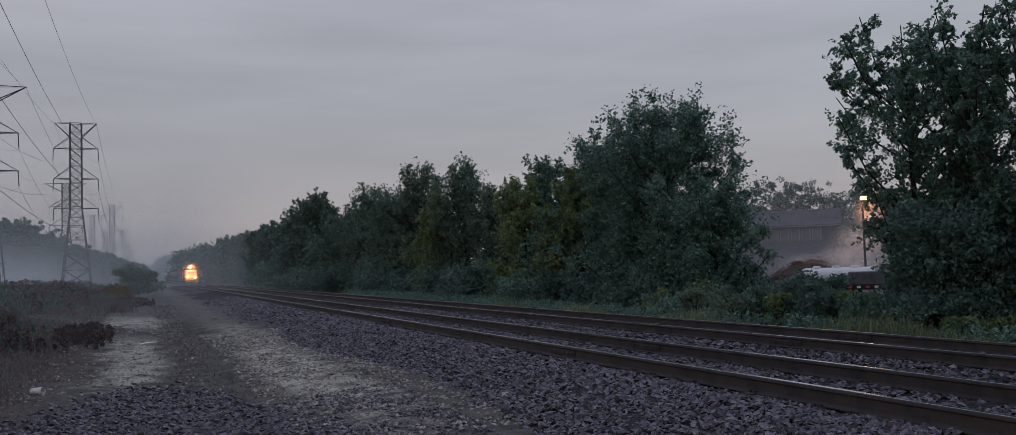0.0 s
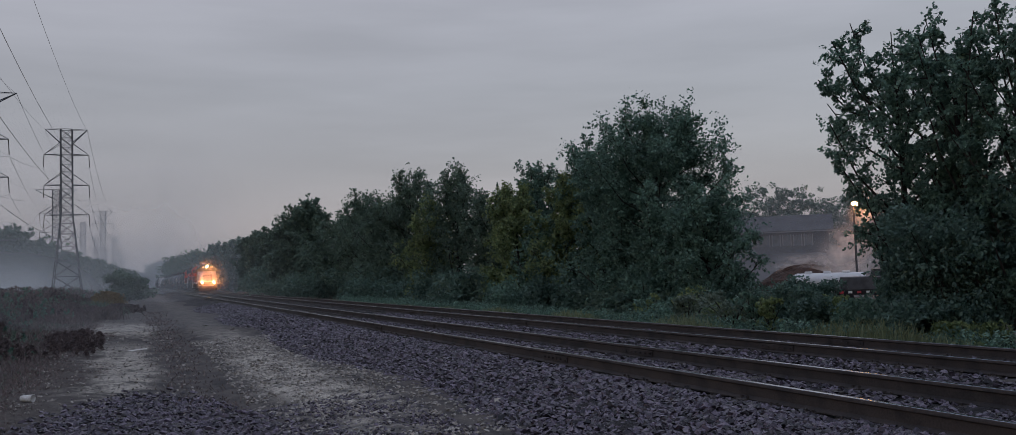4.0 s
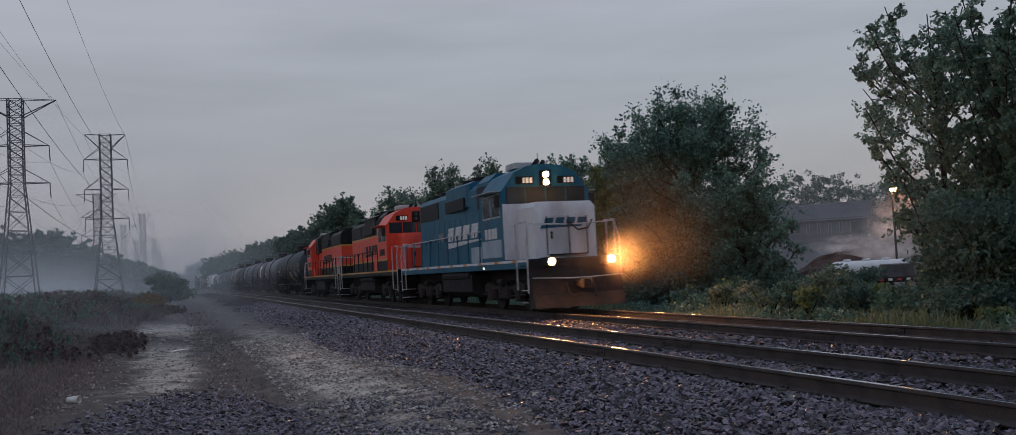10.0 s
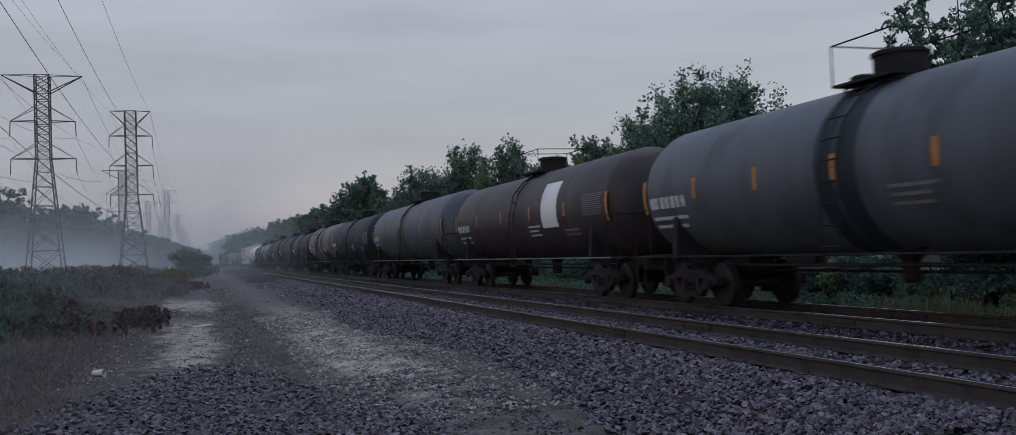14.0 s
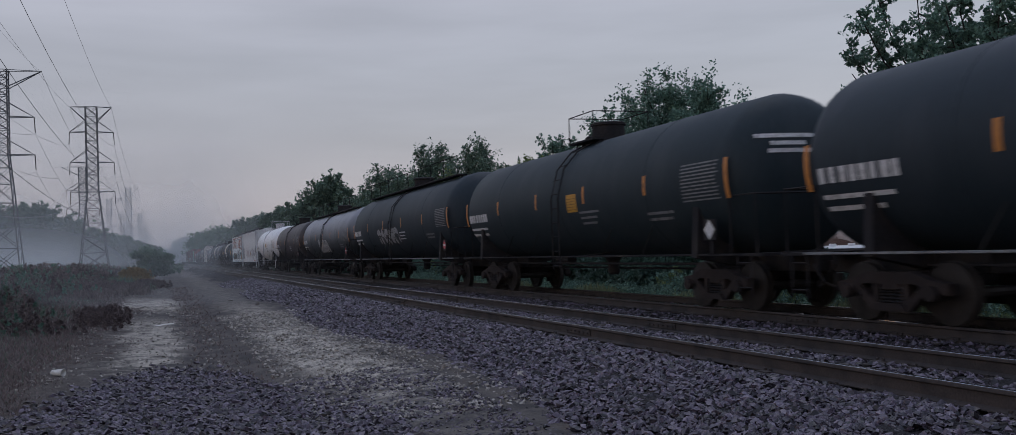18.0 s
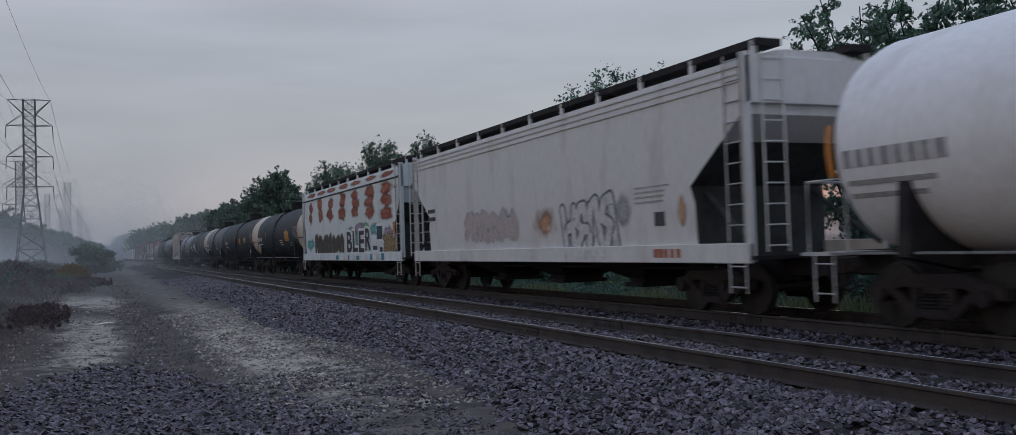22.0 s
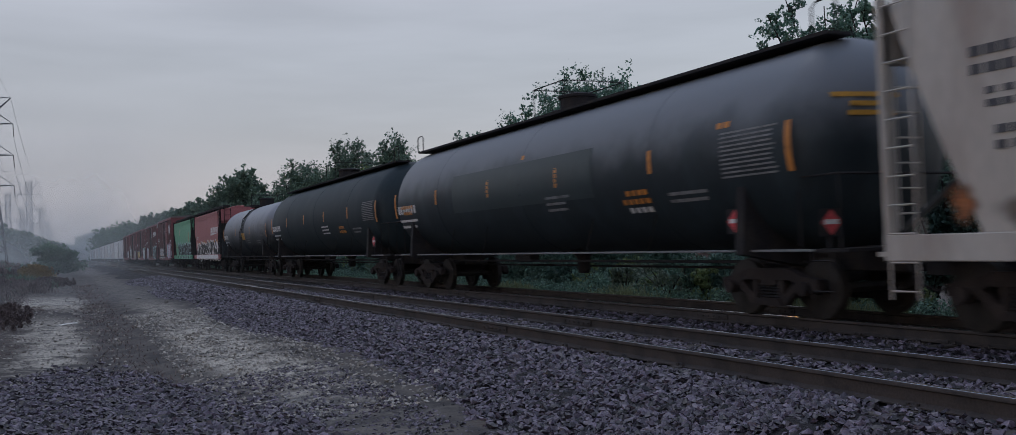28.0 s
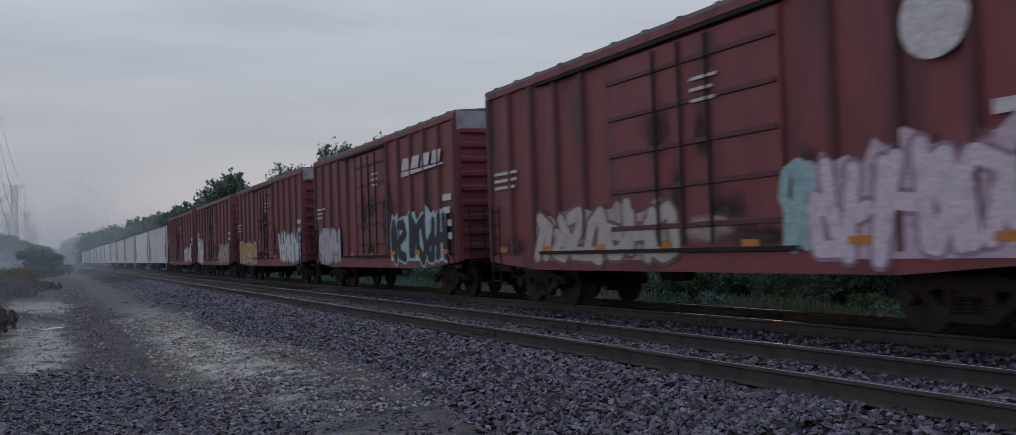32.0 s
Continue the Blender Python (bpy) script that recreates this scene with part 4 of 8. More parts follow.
LINE_A = [(-16.2, y) for y in (-22, 264, 550, 836, 1122, 1408)]
LINE_B = [(-30.5, y) for y in (-2, 218, 432, 646, 860, 1074)]
LEV_A, HALF_A = (35.5, 27.7, 20.1), (4.9, 5.2, 5.2, 5.2)
LEV_B, HALF_B = (32.7, 24.8), (7.8, 6.2, 6.2)
for i, (x, y) in enumerate(LINE_A[1:]):
    pylon(x, y, 42, LEV_A, HALF_A, "grey steel lattice pylon with three pairs of arms")
for i, (x, y) in enumerate(LINE_B[1:]):
    pylon(x, y, 42.4, LEV_B, HALF_B, "grey steel lattice pylon with wide flat top")
for line, levels, half, top in ((LINE_A, LEV_A, HALF_A, 42), (LINE_B, LEV_B, HALF_B, 42.4)):
    for (x0, y0), (x1, y1) in zip(line[:4], line[1:4]):
        for s in (-1, 1):
            wire((x0 + s * half[0], y0, top - 0.6), (x1 + s * half[0], y1, top - 0.6), 5, 0.012 + 0.00005 * y1)
            for z, hw in zip(levels, half[1:]):
                wire((x0 + s * (hw + 0.15), y0, z - 3.8), (x1 + s * (hw + 0.15), y1, z - 3.8), 8, 0.014 + 0.00005 * y1)


def yard():
    """The depot behind the trees: a heap of mulch that steams, a lamp on a pole, a tanker lorry, a low building and trees."""
    P = lambda az, d: (d * math.sin(radians(az)), d * math.cos(radians(az)))
    x, y = P(39.2, 112)
    rng = np.random.default_rng(6)
    n, m = 26, 10
    rings = []
    for i in range(m):
        f = i / (m - 1)
        rings.append([(7.5 * (1 - f) ** 0.8 * math.cos(a) * (1 + 0.05 * rng.normal()), 6 * (1 - f) ** 0.8 * math.sin(a), 3.7 * (1 - (1 - f) ** 1.6) * (0.94 + 0.06 * rng.uniform())) for a in (2 * math.pi * j / n for j in range(n))])
    thing("mulch_mound", "steaming brown heap of shredded mulch", "heap", at=(x, y, -2.1), geo=Geo().loft(rings), material=mat("mulch", (0.062, 0.038, 0.030), (0.036, 0.023, 0.019), rough=0.95, scale=1.5, fine=9, bump=1.0, dist=0.15))
    # building with a strip of windows under a dark roof
    x, y = P(37.6, 168)
    b = thing("depot_building", "low depot building with dark roof and window strip", "building", at=(x, y, -2.2), turn=-38)
    wall = mat("depot_wall", (0.06, 0.055, 0.053), (0.045, 0.04, 0.038), rough=0.9, scale=0.6, fine=6, bump=0.1)
    roof = mat("depot_roof", (0.055, 0.055, 0.062), rough=0.8, scale=0.5, fine=4, bump=0.1)
    part("wall", Geo().box(-8, 8, 0, 10, 0, 9.0), wall, b)
    part("roof", Geo().prism([(-0.9, 9.0), (-0.9, 9.25), (3, 12.0), (11, 12.0), (11, 9.0)], -8.8, 8.8), roof, b, "dark shingled roof")
    for k in range(7):
        w = part("window", Geo().box(-6.4 + k * 1.75, -5.2 + k * 1.75, -0.05, 0.04, 6.7, 8.5), glass("depot_glass", (0.10, 0.11, 0.12)), b)
        part("window_frame", Geo().box(-6.55 + k * 1.75, -6.4 + k * 1.75, -0.1, 0.02, 6.6, 8.6).box(-5.2 + k * 1.75, -5.05 + k * 1.75, -0.1, 0.02, 6.6, 8.6), DEPOT_TRIM, w)
    part("gutter", Geo().box(-8.8, 8.8, -1.0, -0.88, 8.95, 9.15), DEPOT_TRIM, b)
    # lamp
    x, y = P(41.75, 104)
    z = -2.0
    lamp = thing("yard_lamp", "lit yard lamp on a tall pole", "lamp", at=(x, y, z))
    part("pole", Geo().tube([(0, 0, 0), (0, 0, 9.55)], 0.13, 8, 0.09), GALV, lamp)
    part("lamp_head", Geo().box(-0.35, 0.35, -0.55, 0.1, 9.5, 9.75, 0.05), GALV, lamp)
    part("lamp_glass", Geo().loft([[(q * math.cos(a), -0.25 + q * math.sin(a), zz) for a in (2 * math.pi * j / 12 for j in range(12))] for zz, q in ((9.16, 0.16), (9.24, 0.34), (9.46, 0.36), (9.5, 0.3))]), glow("yard_lamp_glass", (1.0, 0.42, 0.13), 110.0), lamp, "glowing orange lamp glass")
    # tanker lorry
    x, y = P(40.0, 84)
    t = thing("tanker_lorry", "white tanker lorry parked in the yard", "lorry", at=(x, y, -2.05), turn=-40)
    n = 24
    ring = lambda xx, q: [(xx, 0.95 * q * math.cos(a), 1.75 + 0.78 * q * math.sin(a)) for a in (2 * math.pi * j / n for j in range(n))]
    part("tank", Geo().loft([ring(-2.7, 0.35), ring(-2.55, 0.8), ring(-2.3, 0.97), ring(-2.2, 1.0), ring(3.0, 1.0), ring(3.1, 0.97), ring(3.25, 0.8), ring(3.3, 0.3)]), HOPPER_GREY, t, smooth=40)
    part("hose_reel", Geo().loft([[(-2.75 + dx, q * math.cos(a), 1.7 + q * math.sin(a)) for a in (2 * math.pi * j / 16 for j in range(16))] for dx, q in ((0, 0.5), (-0.2, 0.6), (-0.25, 0.3))]), UNDER, t)
    for k in range(3):
        part("tank_hatch", Geo().box(-1.6 + k * 1.5, -1.0 + k * 1.5, -0.3, 0.3, 2.5, 2.68, 0.04), WHITE, t)
    part("tank_writing", bars(lambda g, u0, u1, z0, z1: g.box(u0, u1, -0.97, -0.9, z0, z1), 0.3, 2.2, 1.72, 1.95, 1, 0.9, 0, 2, 0.24), DARK_MARK, t, "dark writing as plain bars")
    part("placard", Geo().add([(-1.6, -0.975, 1.7), (-1.42, -0.975, 1.88), (-1.6, -0.975, 2.06), (-1.78, -0.975, 1.88)], [(0, 1, 2, 3)]), RED_MARK, t)
    part("chassis", Geo().box(-2.9, 6.3, -0.5, 0.5, 0.65, 0.95), UNDER, t)
    part("cab", Geo().loft([[(xx, yy, zz) for yy, zz in ((-1.15, 0.6), (1.15, 0.6), (1.15, top), (-1.15, top))] for xx, top in ((3.7, 2.75), (5.4, 2.75), (5.8, 1.9), (6.4, 1.8))]), mat("lorry_cab_paint", (0.05, 0.055, 0.06), rough=0.4, bump=0), t)
    part("cab_window", Geo().box(4.2, 5.2, -1.17, -1.13, 1.9, 2.5), WINDOW_DARK, t)
    part("side_guard", Geo().box(-2.2, 3.2, -1.12, -1.05, 0.5, 0.62), RAIL_PALE, t)
    for xx in (-1.7, -0.55, 5.0):
        for s in (-1, 1):
            w = part("wheel", Geo().loft([[(xx + q * math.cos(a), s * 0.98 + dy, 0.5 + q * math.sin(a)) for a in (2 * math.pi * j / 18 for j in range(18))] for dy, q in ((-0.15, 0.42), (-0.12, 0.5), (0.12, 0.5), (0.15, 0.42))]), UNDER, t)
            part("rim", Geo().loft([[(xx + q * math.cos(a), s * 1.14, 0.5 + q * math.sin(a)) for a in (2 * math.pi * j / 12 for j in range(12))] for q in (0.28, 0.1)]), RAIL_PALE, w)
    part("mudguard", Geo().box(-2.4, 0.2, -1.15, -0.7, 1.04, 1.1), UNDER, t)
    # flatbed behind it, mostly hidden
    x, y = P(42.6, 80)
    fb = thing("flatbed_trailer", "low flatbed trailer with striped side rail", "trailer", at=(x, y, -2.05), turn=-40)
    part("bed", Geo().box(-4, 4, -1.2, 1.2, 0.9, 1.15), UNDER, fb)
    for k in range(12):
        part("rail_stripe", Geo().box(-3.9 + k * 0.65, -3.6 + k * 0.65, -1.23, -1.2, 0.92, 1.1), CUP if k % 2 else RED_MARK, fb)
    for xx in (-3, -2, 2.6):
        part("wheel", Geo().loft([[(xx + q * math.cos(a), -1.0 + dy, 0.5 + q * math.sin(a)) for a in (2 * math.pi * j / 16 for j in range(16))] for dy, q in ((-0.15, 0.42), (-0.1, 0.5), (0.15, 0.5))]), UNDER, fb)
    part("load", Geo().box(-2.5, 3.0, -1.0, 1.0, 1.15, 2.2, 0.1), mat("grey_machine", (0.08, 0.08, 0.085), rough=0.6, scale=2), fb)
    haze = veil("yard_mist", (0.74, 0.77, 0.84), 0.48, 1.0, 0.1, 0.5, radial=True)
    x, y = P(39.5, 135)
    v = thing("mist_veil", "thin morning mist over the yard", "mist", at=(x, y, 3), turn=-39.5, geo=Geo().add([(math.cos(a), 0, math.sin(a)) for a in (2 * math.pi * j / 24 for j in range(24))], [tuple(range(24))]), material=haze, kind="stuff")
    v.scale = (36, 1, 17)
    # steam that drifts from the heap, in thin rigid wisps lit by the lamp
    steam = veil("steam", (0.88, 0.82, 0.79), 0.95, 1.0, 0.1, 1.6, radial=True)
    for i, (az, d, z, w, h) in enumerate([(41.6, 108, 1.2, 4.6, 3.4), (40.3, 109, 0.4, 4.8, 2.4), (42.1, 107, 3.6, 3.0, 4.2), (38.6, 110, 0.6, 4.2, 1.6), (41.0, 106, 2.2, 3.4, 3.0), (42.3, 105, 6.0, 2.2, 3.2)]):
        x, y = P(az, d)
        g = Geo().add([(math.cos(a), 0, math.sin(a)) for a in (2 * math.pi * j / 20 for j in range(20))], [tuple(range(20))])
        s = thing("steam_wisp", "pale wisp of steam over the mulch heap", "steam", "wisps of steam over the heap", at=(x, y, z), turn=-az, geo=g, material=steam)
        s.scale = (w, 1, h)
        WISPS.append((s, x, y, z, az, 0.06 + 0.03 * i))


WISPS = []
DEPOT_TRIM = mat("depot_trim", (0.2, 0.19, 0.185), rough=0.7, bump=0.0, scale=5)
WINDOW_DARK = glass("lorry_window")
RAIL_PALE = mat("pale_metal", (0.45, 0.45, 0.46), rough=0.5, bump=0.0, scale=6)


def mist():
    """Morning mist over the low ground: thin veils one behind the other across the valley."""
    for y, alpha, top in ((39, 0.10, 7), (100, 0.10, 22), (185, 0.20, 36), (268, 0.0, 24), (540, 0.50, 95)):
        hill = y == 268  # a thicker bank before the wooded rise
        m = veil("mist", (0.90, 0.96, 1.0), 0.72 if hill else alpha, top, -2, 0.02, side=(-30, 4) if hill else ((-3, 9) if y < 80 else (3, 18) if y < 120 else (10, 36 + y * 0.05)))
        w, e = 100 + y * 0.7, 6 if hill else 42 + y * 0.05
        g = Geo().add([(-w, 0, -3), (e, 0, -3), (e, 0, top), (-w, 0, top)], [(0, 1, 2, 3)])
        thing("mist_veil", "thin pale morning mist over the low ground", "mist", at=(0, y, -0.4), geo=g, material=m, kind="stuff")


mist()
far_wood("yard_wood", "grey misty trees behind the depot", [(100, 172, 15), (113, 166, 17.5), (124, 158, 19), (134, 150, 17), (150, 140, 18), (175, 125, 18)], 34, 0.22, 3, 3.0, 120)

# ---- the train: paints, running gear, and a builder for each kind of car ----
CARS = []  # (thing, metres behind the train's nose, turned round)


def paint(name, a, b=None, rough=0.5, spots=0.45, spec=0.5):
    return mat(name, a, b, rough=rough, scale=1.3, fine=14, bump=0.08, dist=0.004, spots=spots, stretch=(1, 1, 0.3), spec=spec, mottle=0.07)


BLACK = paint("tank_black", (0.020, 0.031, 0.041), (0.030, 0.040, 0.051), 0.58, spec=0.25)
BLACK_BLUE = paint("tank_blue_black", (0.020, 0.032, 0.040), (0.029, 0.040, 0.048), 0.58, spec=0.22)
BROWN_BLACK = paint("tank_brown_black", (0.036, 0.029, 0.033), (0.056, 0.044, 0.046), 0.52, spec=0.45)
GREY_TANK = paint("tank_grey", (0.086, 0.100, 0.124), (0.055, 0.063, 0.078), 0.5, spec=0.4)


def sheen_top(name, low, high, z0, z1):
    """A dark tank greyed on its upper half: sky sheen painted over dust, with a blotchy border."""
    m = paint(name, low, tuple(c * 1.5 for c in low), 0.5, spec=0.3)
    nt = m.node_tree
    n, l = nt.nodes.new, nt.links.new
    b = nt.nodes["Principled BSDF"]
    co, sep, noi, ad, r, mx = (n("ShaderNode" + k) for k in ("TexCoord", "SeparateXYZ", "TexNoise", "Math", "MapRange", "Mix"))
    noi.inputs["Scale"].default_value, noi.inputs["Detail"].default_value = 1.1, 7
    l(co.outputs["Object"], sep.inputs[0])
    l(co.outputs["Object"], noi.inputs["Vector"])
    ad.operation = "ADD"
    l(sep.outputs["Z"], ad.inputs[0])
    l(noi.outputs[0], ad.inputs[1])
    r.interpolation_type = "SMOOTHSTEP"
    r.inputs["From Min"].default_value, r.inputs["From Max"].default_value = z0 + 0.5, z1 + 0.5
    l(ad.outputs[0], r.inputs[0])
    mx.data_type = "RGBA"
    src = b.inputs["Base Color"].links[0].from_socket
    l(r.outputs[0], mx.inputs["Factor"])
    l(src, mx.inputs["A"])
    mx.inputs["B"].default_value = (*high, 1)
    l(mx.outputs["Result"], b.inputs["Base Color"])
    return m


DUST_SHEEN = sheen_top("tank_dust_sheen_black", (0.018, 0.024, 0.029), (0.27, 0.285, 0.32), 1.7, 3.7)
# the gloss tank's skylight sheen, put into its colour
GLOSS_SHEEN = sheen_top("tank_gloss_sheen", (0.019, 0.028, 0.035), (0.15, 0.163, 0.185), 2.55, 3.5)
FRESH_BLACK = paint("repaint_black", (0.026, 0.040, 0.046), (0.032, 0.046, 0.052), 0.42, spec=0.4)
GREY_LIGHT = paint("tank_light_grey", (0.14, 0.145, 0.16), (0.09, 0.09, 0.10), 0.55)
RUSTY_GREY = paint("tank_rusty_grey", (0.18, 0.178, 0.182), (0.13, 0.10, 0.085), 0.65, 0.5)
WHITE = paint("car_white", (0.80, 0.81, 0.83), (0.70, 0.70, 0.70), 0.45, 0.15)
# dark of the eave seam, and end shade put into the sloping sheets and braces
SEAM_SHADE = mat("seam_and_end_shade", (0.045, 0.05, 0.052), (0.025, 0.026, 0.027), rough=0.85, scale=2, fine=20, bump=0.2)
GREY_MARK = mat("stencil_grey", (0.30, 0.30, 0.31), (0.42, 0.42, 0.42), rough=0.7, bump=0.0, scale=9, spots=0.5)
HOPPER_GREY = paint("hopper_grey", (0.64, 0.64, 0.64), (0.54, 0.53, 0.52), 0.6, 0.3)
HOPPER_PALE = paint("hopper_pale_blue", (0.62, 0.68, 0.69), (0.52, 0.56, 0.57), 0.6, 0.3)
HOPPER_BEIGE = paint("hopper_beige", (0.46, 0.43, 0.40), (0.32, 0.27, 0.24), 0.7, 0.45)
HOPPER_RED = paint("hopper_oxide_red", (0.34, 0.104, 0.112), (0.28, 0.086, 0.094), 0.5, 0.4)
HOPPER_GREEN = paint("hopper_green", (0.09, 0.34, 0.18), (0.075, 0.27, 0.15), 0.4, 0.4)
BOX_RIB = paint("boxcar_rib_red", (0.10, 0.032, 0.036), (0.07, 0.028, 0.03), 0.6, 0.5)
BOX_ROOF = mat("boxcar_roof", (0.16, 0.14, 0.14), (0.09, 0.075, 0.075), rough=0.7, scale=2, bump=0.1)
BOX_RED = paint("boxcar_brown_red", (0.20, 0.052, 0.06), (0.11, 0.036, 0.042), 0.55, 0.5)
CREAM = paint("tank_head_cream", (0.60, 0.55, 0.47), (0.50, 0.44, 0.36), 0.6, 0.25)
UNDER = mat("underframe_black", (0.022, 0.021, 0.024), (0.036, 0.032, 0.031), rough=0.8, scale=3, fine=30, bump=0.3, spec=0.2)
FAINT_MARK = mat("stencil_faded", (0.20, 0.205, 0.215), (0.11, 0.112, 0.118), rough=0.7, bump=0.0, scale=9, spots=0.5)
TRUCK_STEEL = mat("truck_casting", (0.024, 0.019, 0.019), (0.042, 0.032, 0.03), rough=0.85, scale=4, fine=40, bump=0.4, spec=0.25)
WHEEL_STEEL = mat("wheel_steel", (0.035, 0.03, 0.028), (0.02, 0.018, 0.017), rough=0.6, metal=0.5, scale=5)
ORANGE_MARK = mat("reflector_orange", (0.52, 0.20, 0.035), rough=0.5, bump=0.0, scale=8, spots=0.2)
YELLOW_MARK = mat("panel_yellow", (0.50, 0.26, 0.03), rough=0.5, bump=0.0, scale=8, spots=0.2)
WHITE_MARK = mat("stencil_white", (0.60, 0.60, 0.61), (0.38, 0.38, 0.39), rough=0.6, bump=0.0, scale=9, spots=0.4)
DARK_MARK = mat("stencil_dark", (0.05, 0.05, 0.055), rough=0.6, bump=0.0, scale=9)
RED_MARK = mat("placard_red", (0.5, 0.05, 0.06), rough=0.5, bump=0.0, scale=9, spots=0.1)
RAIL_LIGHT = mat("handrail_pale", (0.45, 0.45, 0.46), rough=0.5, bump=0.0, scale=6)
GALV_ROOF = mat("galvanised_roof", (0.40, 0.41, 0.43), (0.28, 0.28, 0.29), rough=0.5, metal=0.3, scale=2, bump=0.1)
CASTING = {}


def shared(key, make, material, smooth=None):
    if key not in CASTING:
        CASTING[key] = make().mesh(key, material, smooth)
    return CASTING[key]


def wheel_geo(r):
    prof = [(-0.068, r * 0.3), (-0.068, r * 0.82), (-0.06, r), (0.045, r * 1.0), (0.05, r * 1.055), (0.07, r * 1.055), (0.068, r * 0.85), (0.03, r * 0.78), (0.03, r * 0.35), (0.075, r * 0.3)]
    return lambda: Geo().loft([[(x, q * math.cos(a), q * math.sin(a)) for a in (2 * math.pi * j / 24 for j in range(24))] for x, q in prof])


def sideframe_geo():
    """The cast side of a freight truck: a bow with a window for the springs on each side of the middle."""
    g = Geo()
    top = [(-1.12, 0.46), (-1.12, 0.62), (-0.80, 0.66), (-0.45, 0.78), (0.45, 0.78), (0.80, 0.66), (1.12, 0.62), (1.12, 0.46), (0.74, 0.50), (0.52, 0.60), (-0.52, 0.60), (-0.74, 0.50)]
    g.prism(top, -0.08, 0.08)
    g.prism([(-0.74, 0.52), (-0.62, 0.57), (-0.28, 0.30), (-0.38, 0.20)], -0.075, 0.075)
    g.prism([(0.74, 0.52), (0.38, 0.20), (0.28, 0.30), (0.62, 0.57)], -0.075, 0.075)
    g.prism([(-0.38, 0.20), (-0.28, 0.31), (0.28, 0.31), (0.38, 0.20)], -0.12, 0.12)
    for s in (-1, 1):
        g.prism([(s * 0.30 - 0.05, 0.30), (s * 0.30 - 0.05, 0.62), (s * 0.30 + 0.05, 0.62), (s * 0.30 + 0.05, 0.30)], -0.07, 0.07)
        g.disc(-0.11, s * 0.865, 0.48, 0.11, 0.14, 12)
    return g


def spring_geo():
    """One coil spring of a nest, as a turned outline."""
    rings = []
    for k in range(5):
        rings += [(0.305 + k * 0.05, 0.05), (0.33 + k * 0.05, 0.075)]
    return Geo().loft([[(q * math.cos(a), q * math.sin(a), z) for a in (2 * math.pi * j / 8 for j in range(8))] for z, q in rings + [(0.56, 0.05)]])


def truck(car, y):
    """A two-axle freight truck with its castings, springs and four wheels."""
    t = part("truck", shared("bolster", lambda: Geo().box(-1.1, 1.1, -0.2, 0.2, 0.50, 0.78, 0.04), TRUCK_STEEL), None, car, at=(0, y, 0))
    for s in (-1, 1):
        f = part("side_frame", shared("side_frame", sideframe_geo, TRUCK_STEEL), None, t, at=(s * 1.02, 0, 0))
        if s > 0:
            f.rotation_euler.z = math.pi
        if s < 0:  # the springs on the far side stay out of sight
            for dy in (-0.17, 0.0, 0.17):
                part("spring", shared("spring", spring_geo, UNDER), None, t, at=(s * 1.02, dy, 0))
    for dy in (-0.865, 0.865):
        part("axle", shared("axle", lambda: Geo().tube([(-0.95, 0, 0), (0.95, 0, 0)], 0.08, 8), WHEEL_STEEL), None, t, at=(0, dy, 0.457))
        for s in (-1, 1):
            w = part("wheel", shared("wheel", wheel_geo(0.457), WHEEL_STEEL, 40), None, t, at=(s * 0.745, dy, 0.457))
            if s > 0:
                w.rotation_euler.z = math.pi
            part("brake_shoe", shared("brake_shoe", lambda: Geo().box(-0.05, 0.05, -0.04, 0.04, -0.16, 0.16, 0.02), UNDER), None, t, at=(s * 0.745, dy * 0.42, 0.47))
    return t


def coupler(car, y, d):
    """A knuckle coupler that reaches from y towards d, with its air hose."""
    g = Geo().box(-0.09, 0.09, min(y, y + d * 0.55), max(y, y + d * 0.55), 0.74, 0.92, 0.02)
    g.box(-0.16, 0.14, min(y + d * 0.5, y + d * 0.78), max(y + d * 0.5, y + d * 0.78), 0.69, 0.98, 0.04)
    part("coupler", g, TRUCK_STEEL, car, "rusty knuckle coupler")
    part("air_hose", Geo().tube([(-0.35, y, 0.85), (-0.36, y + d * 0.25, 0.55), (-0.3, y + d * 0.5, 0.45), (-0.2, y + d * 0.62, 0.55)], 0.025, 5), UNDER, car)


def slab(y0, y1, z0, z1, x, lift=0.005):
    """A flat patch on the camera's side at x."""
    return Geo().box(x - lift, x + 0.01, y0, y1, z0, z1)


def bars(surface, y0, y1, z0, z1, n, fill=0.55, ragged=0.25, seed=0, gap=0.0):
    """Lines of small writing as bars between two heights."""
    r, g = random.Random(seed), Geo()
    h = (z1 - z0) / n
    for k in range(n):
        a, b = y0 + (y1 - y0) * r.uniform(0, ragged) * (k > 0), y1
        z = z1 - (k + 1) * h
        if gap:
            y = b
            while y > a + gap:
                w = min(gap * r.uniform(0.55, 0.8), y - a)
                surface(g, y - w, y, z, z + h * fill)
                y -= gap * r.uniform(0.9, 1.05)
        else:
            surface(g, a, b, z, z + h * fill)
    return g


def pieces(name, surface, material, car, label=""):
    """Puts every piece of a marking on its surface as a part of its own."""
    def put(g, *edges):
        one = Geo()
        surface(one, *edges)
        part(name, one, material, car, label)
    return put


def flat_surface(x):
    return lambda g, y0, y1, z0, z1: g.box(x - 0.005, x + 0.01, y0, y1, z0, z1)


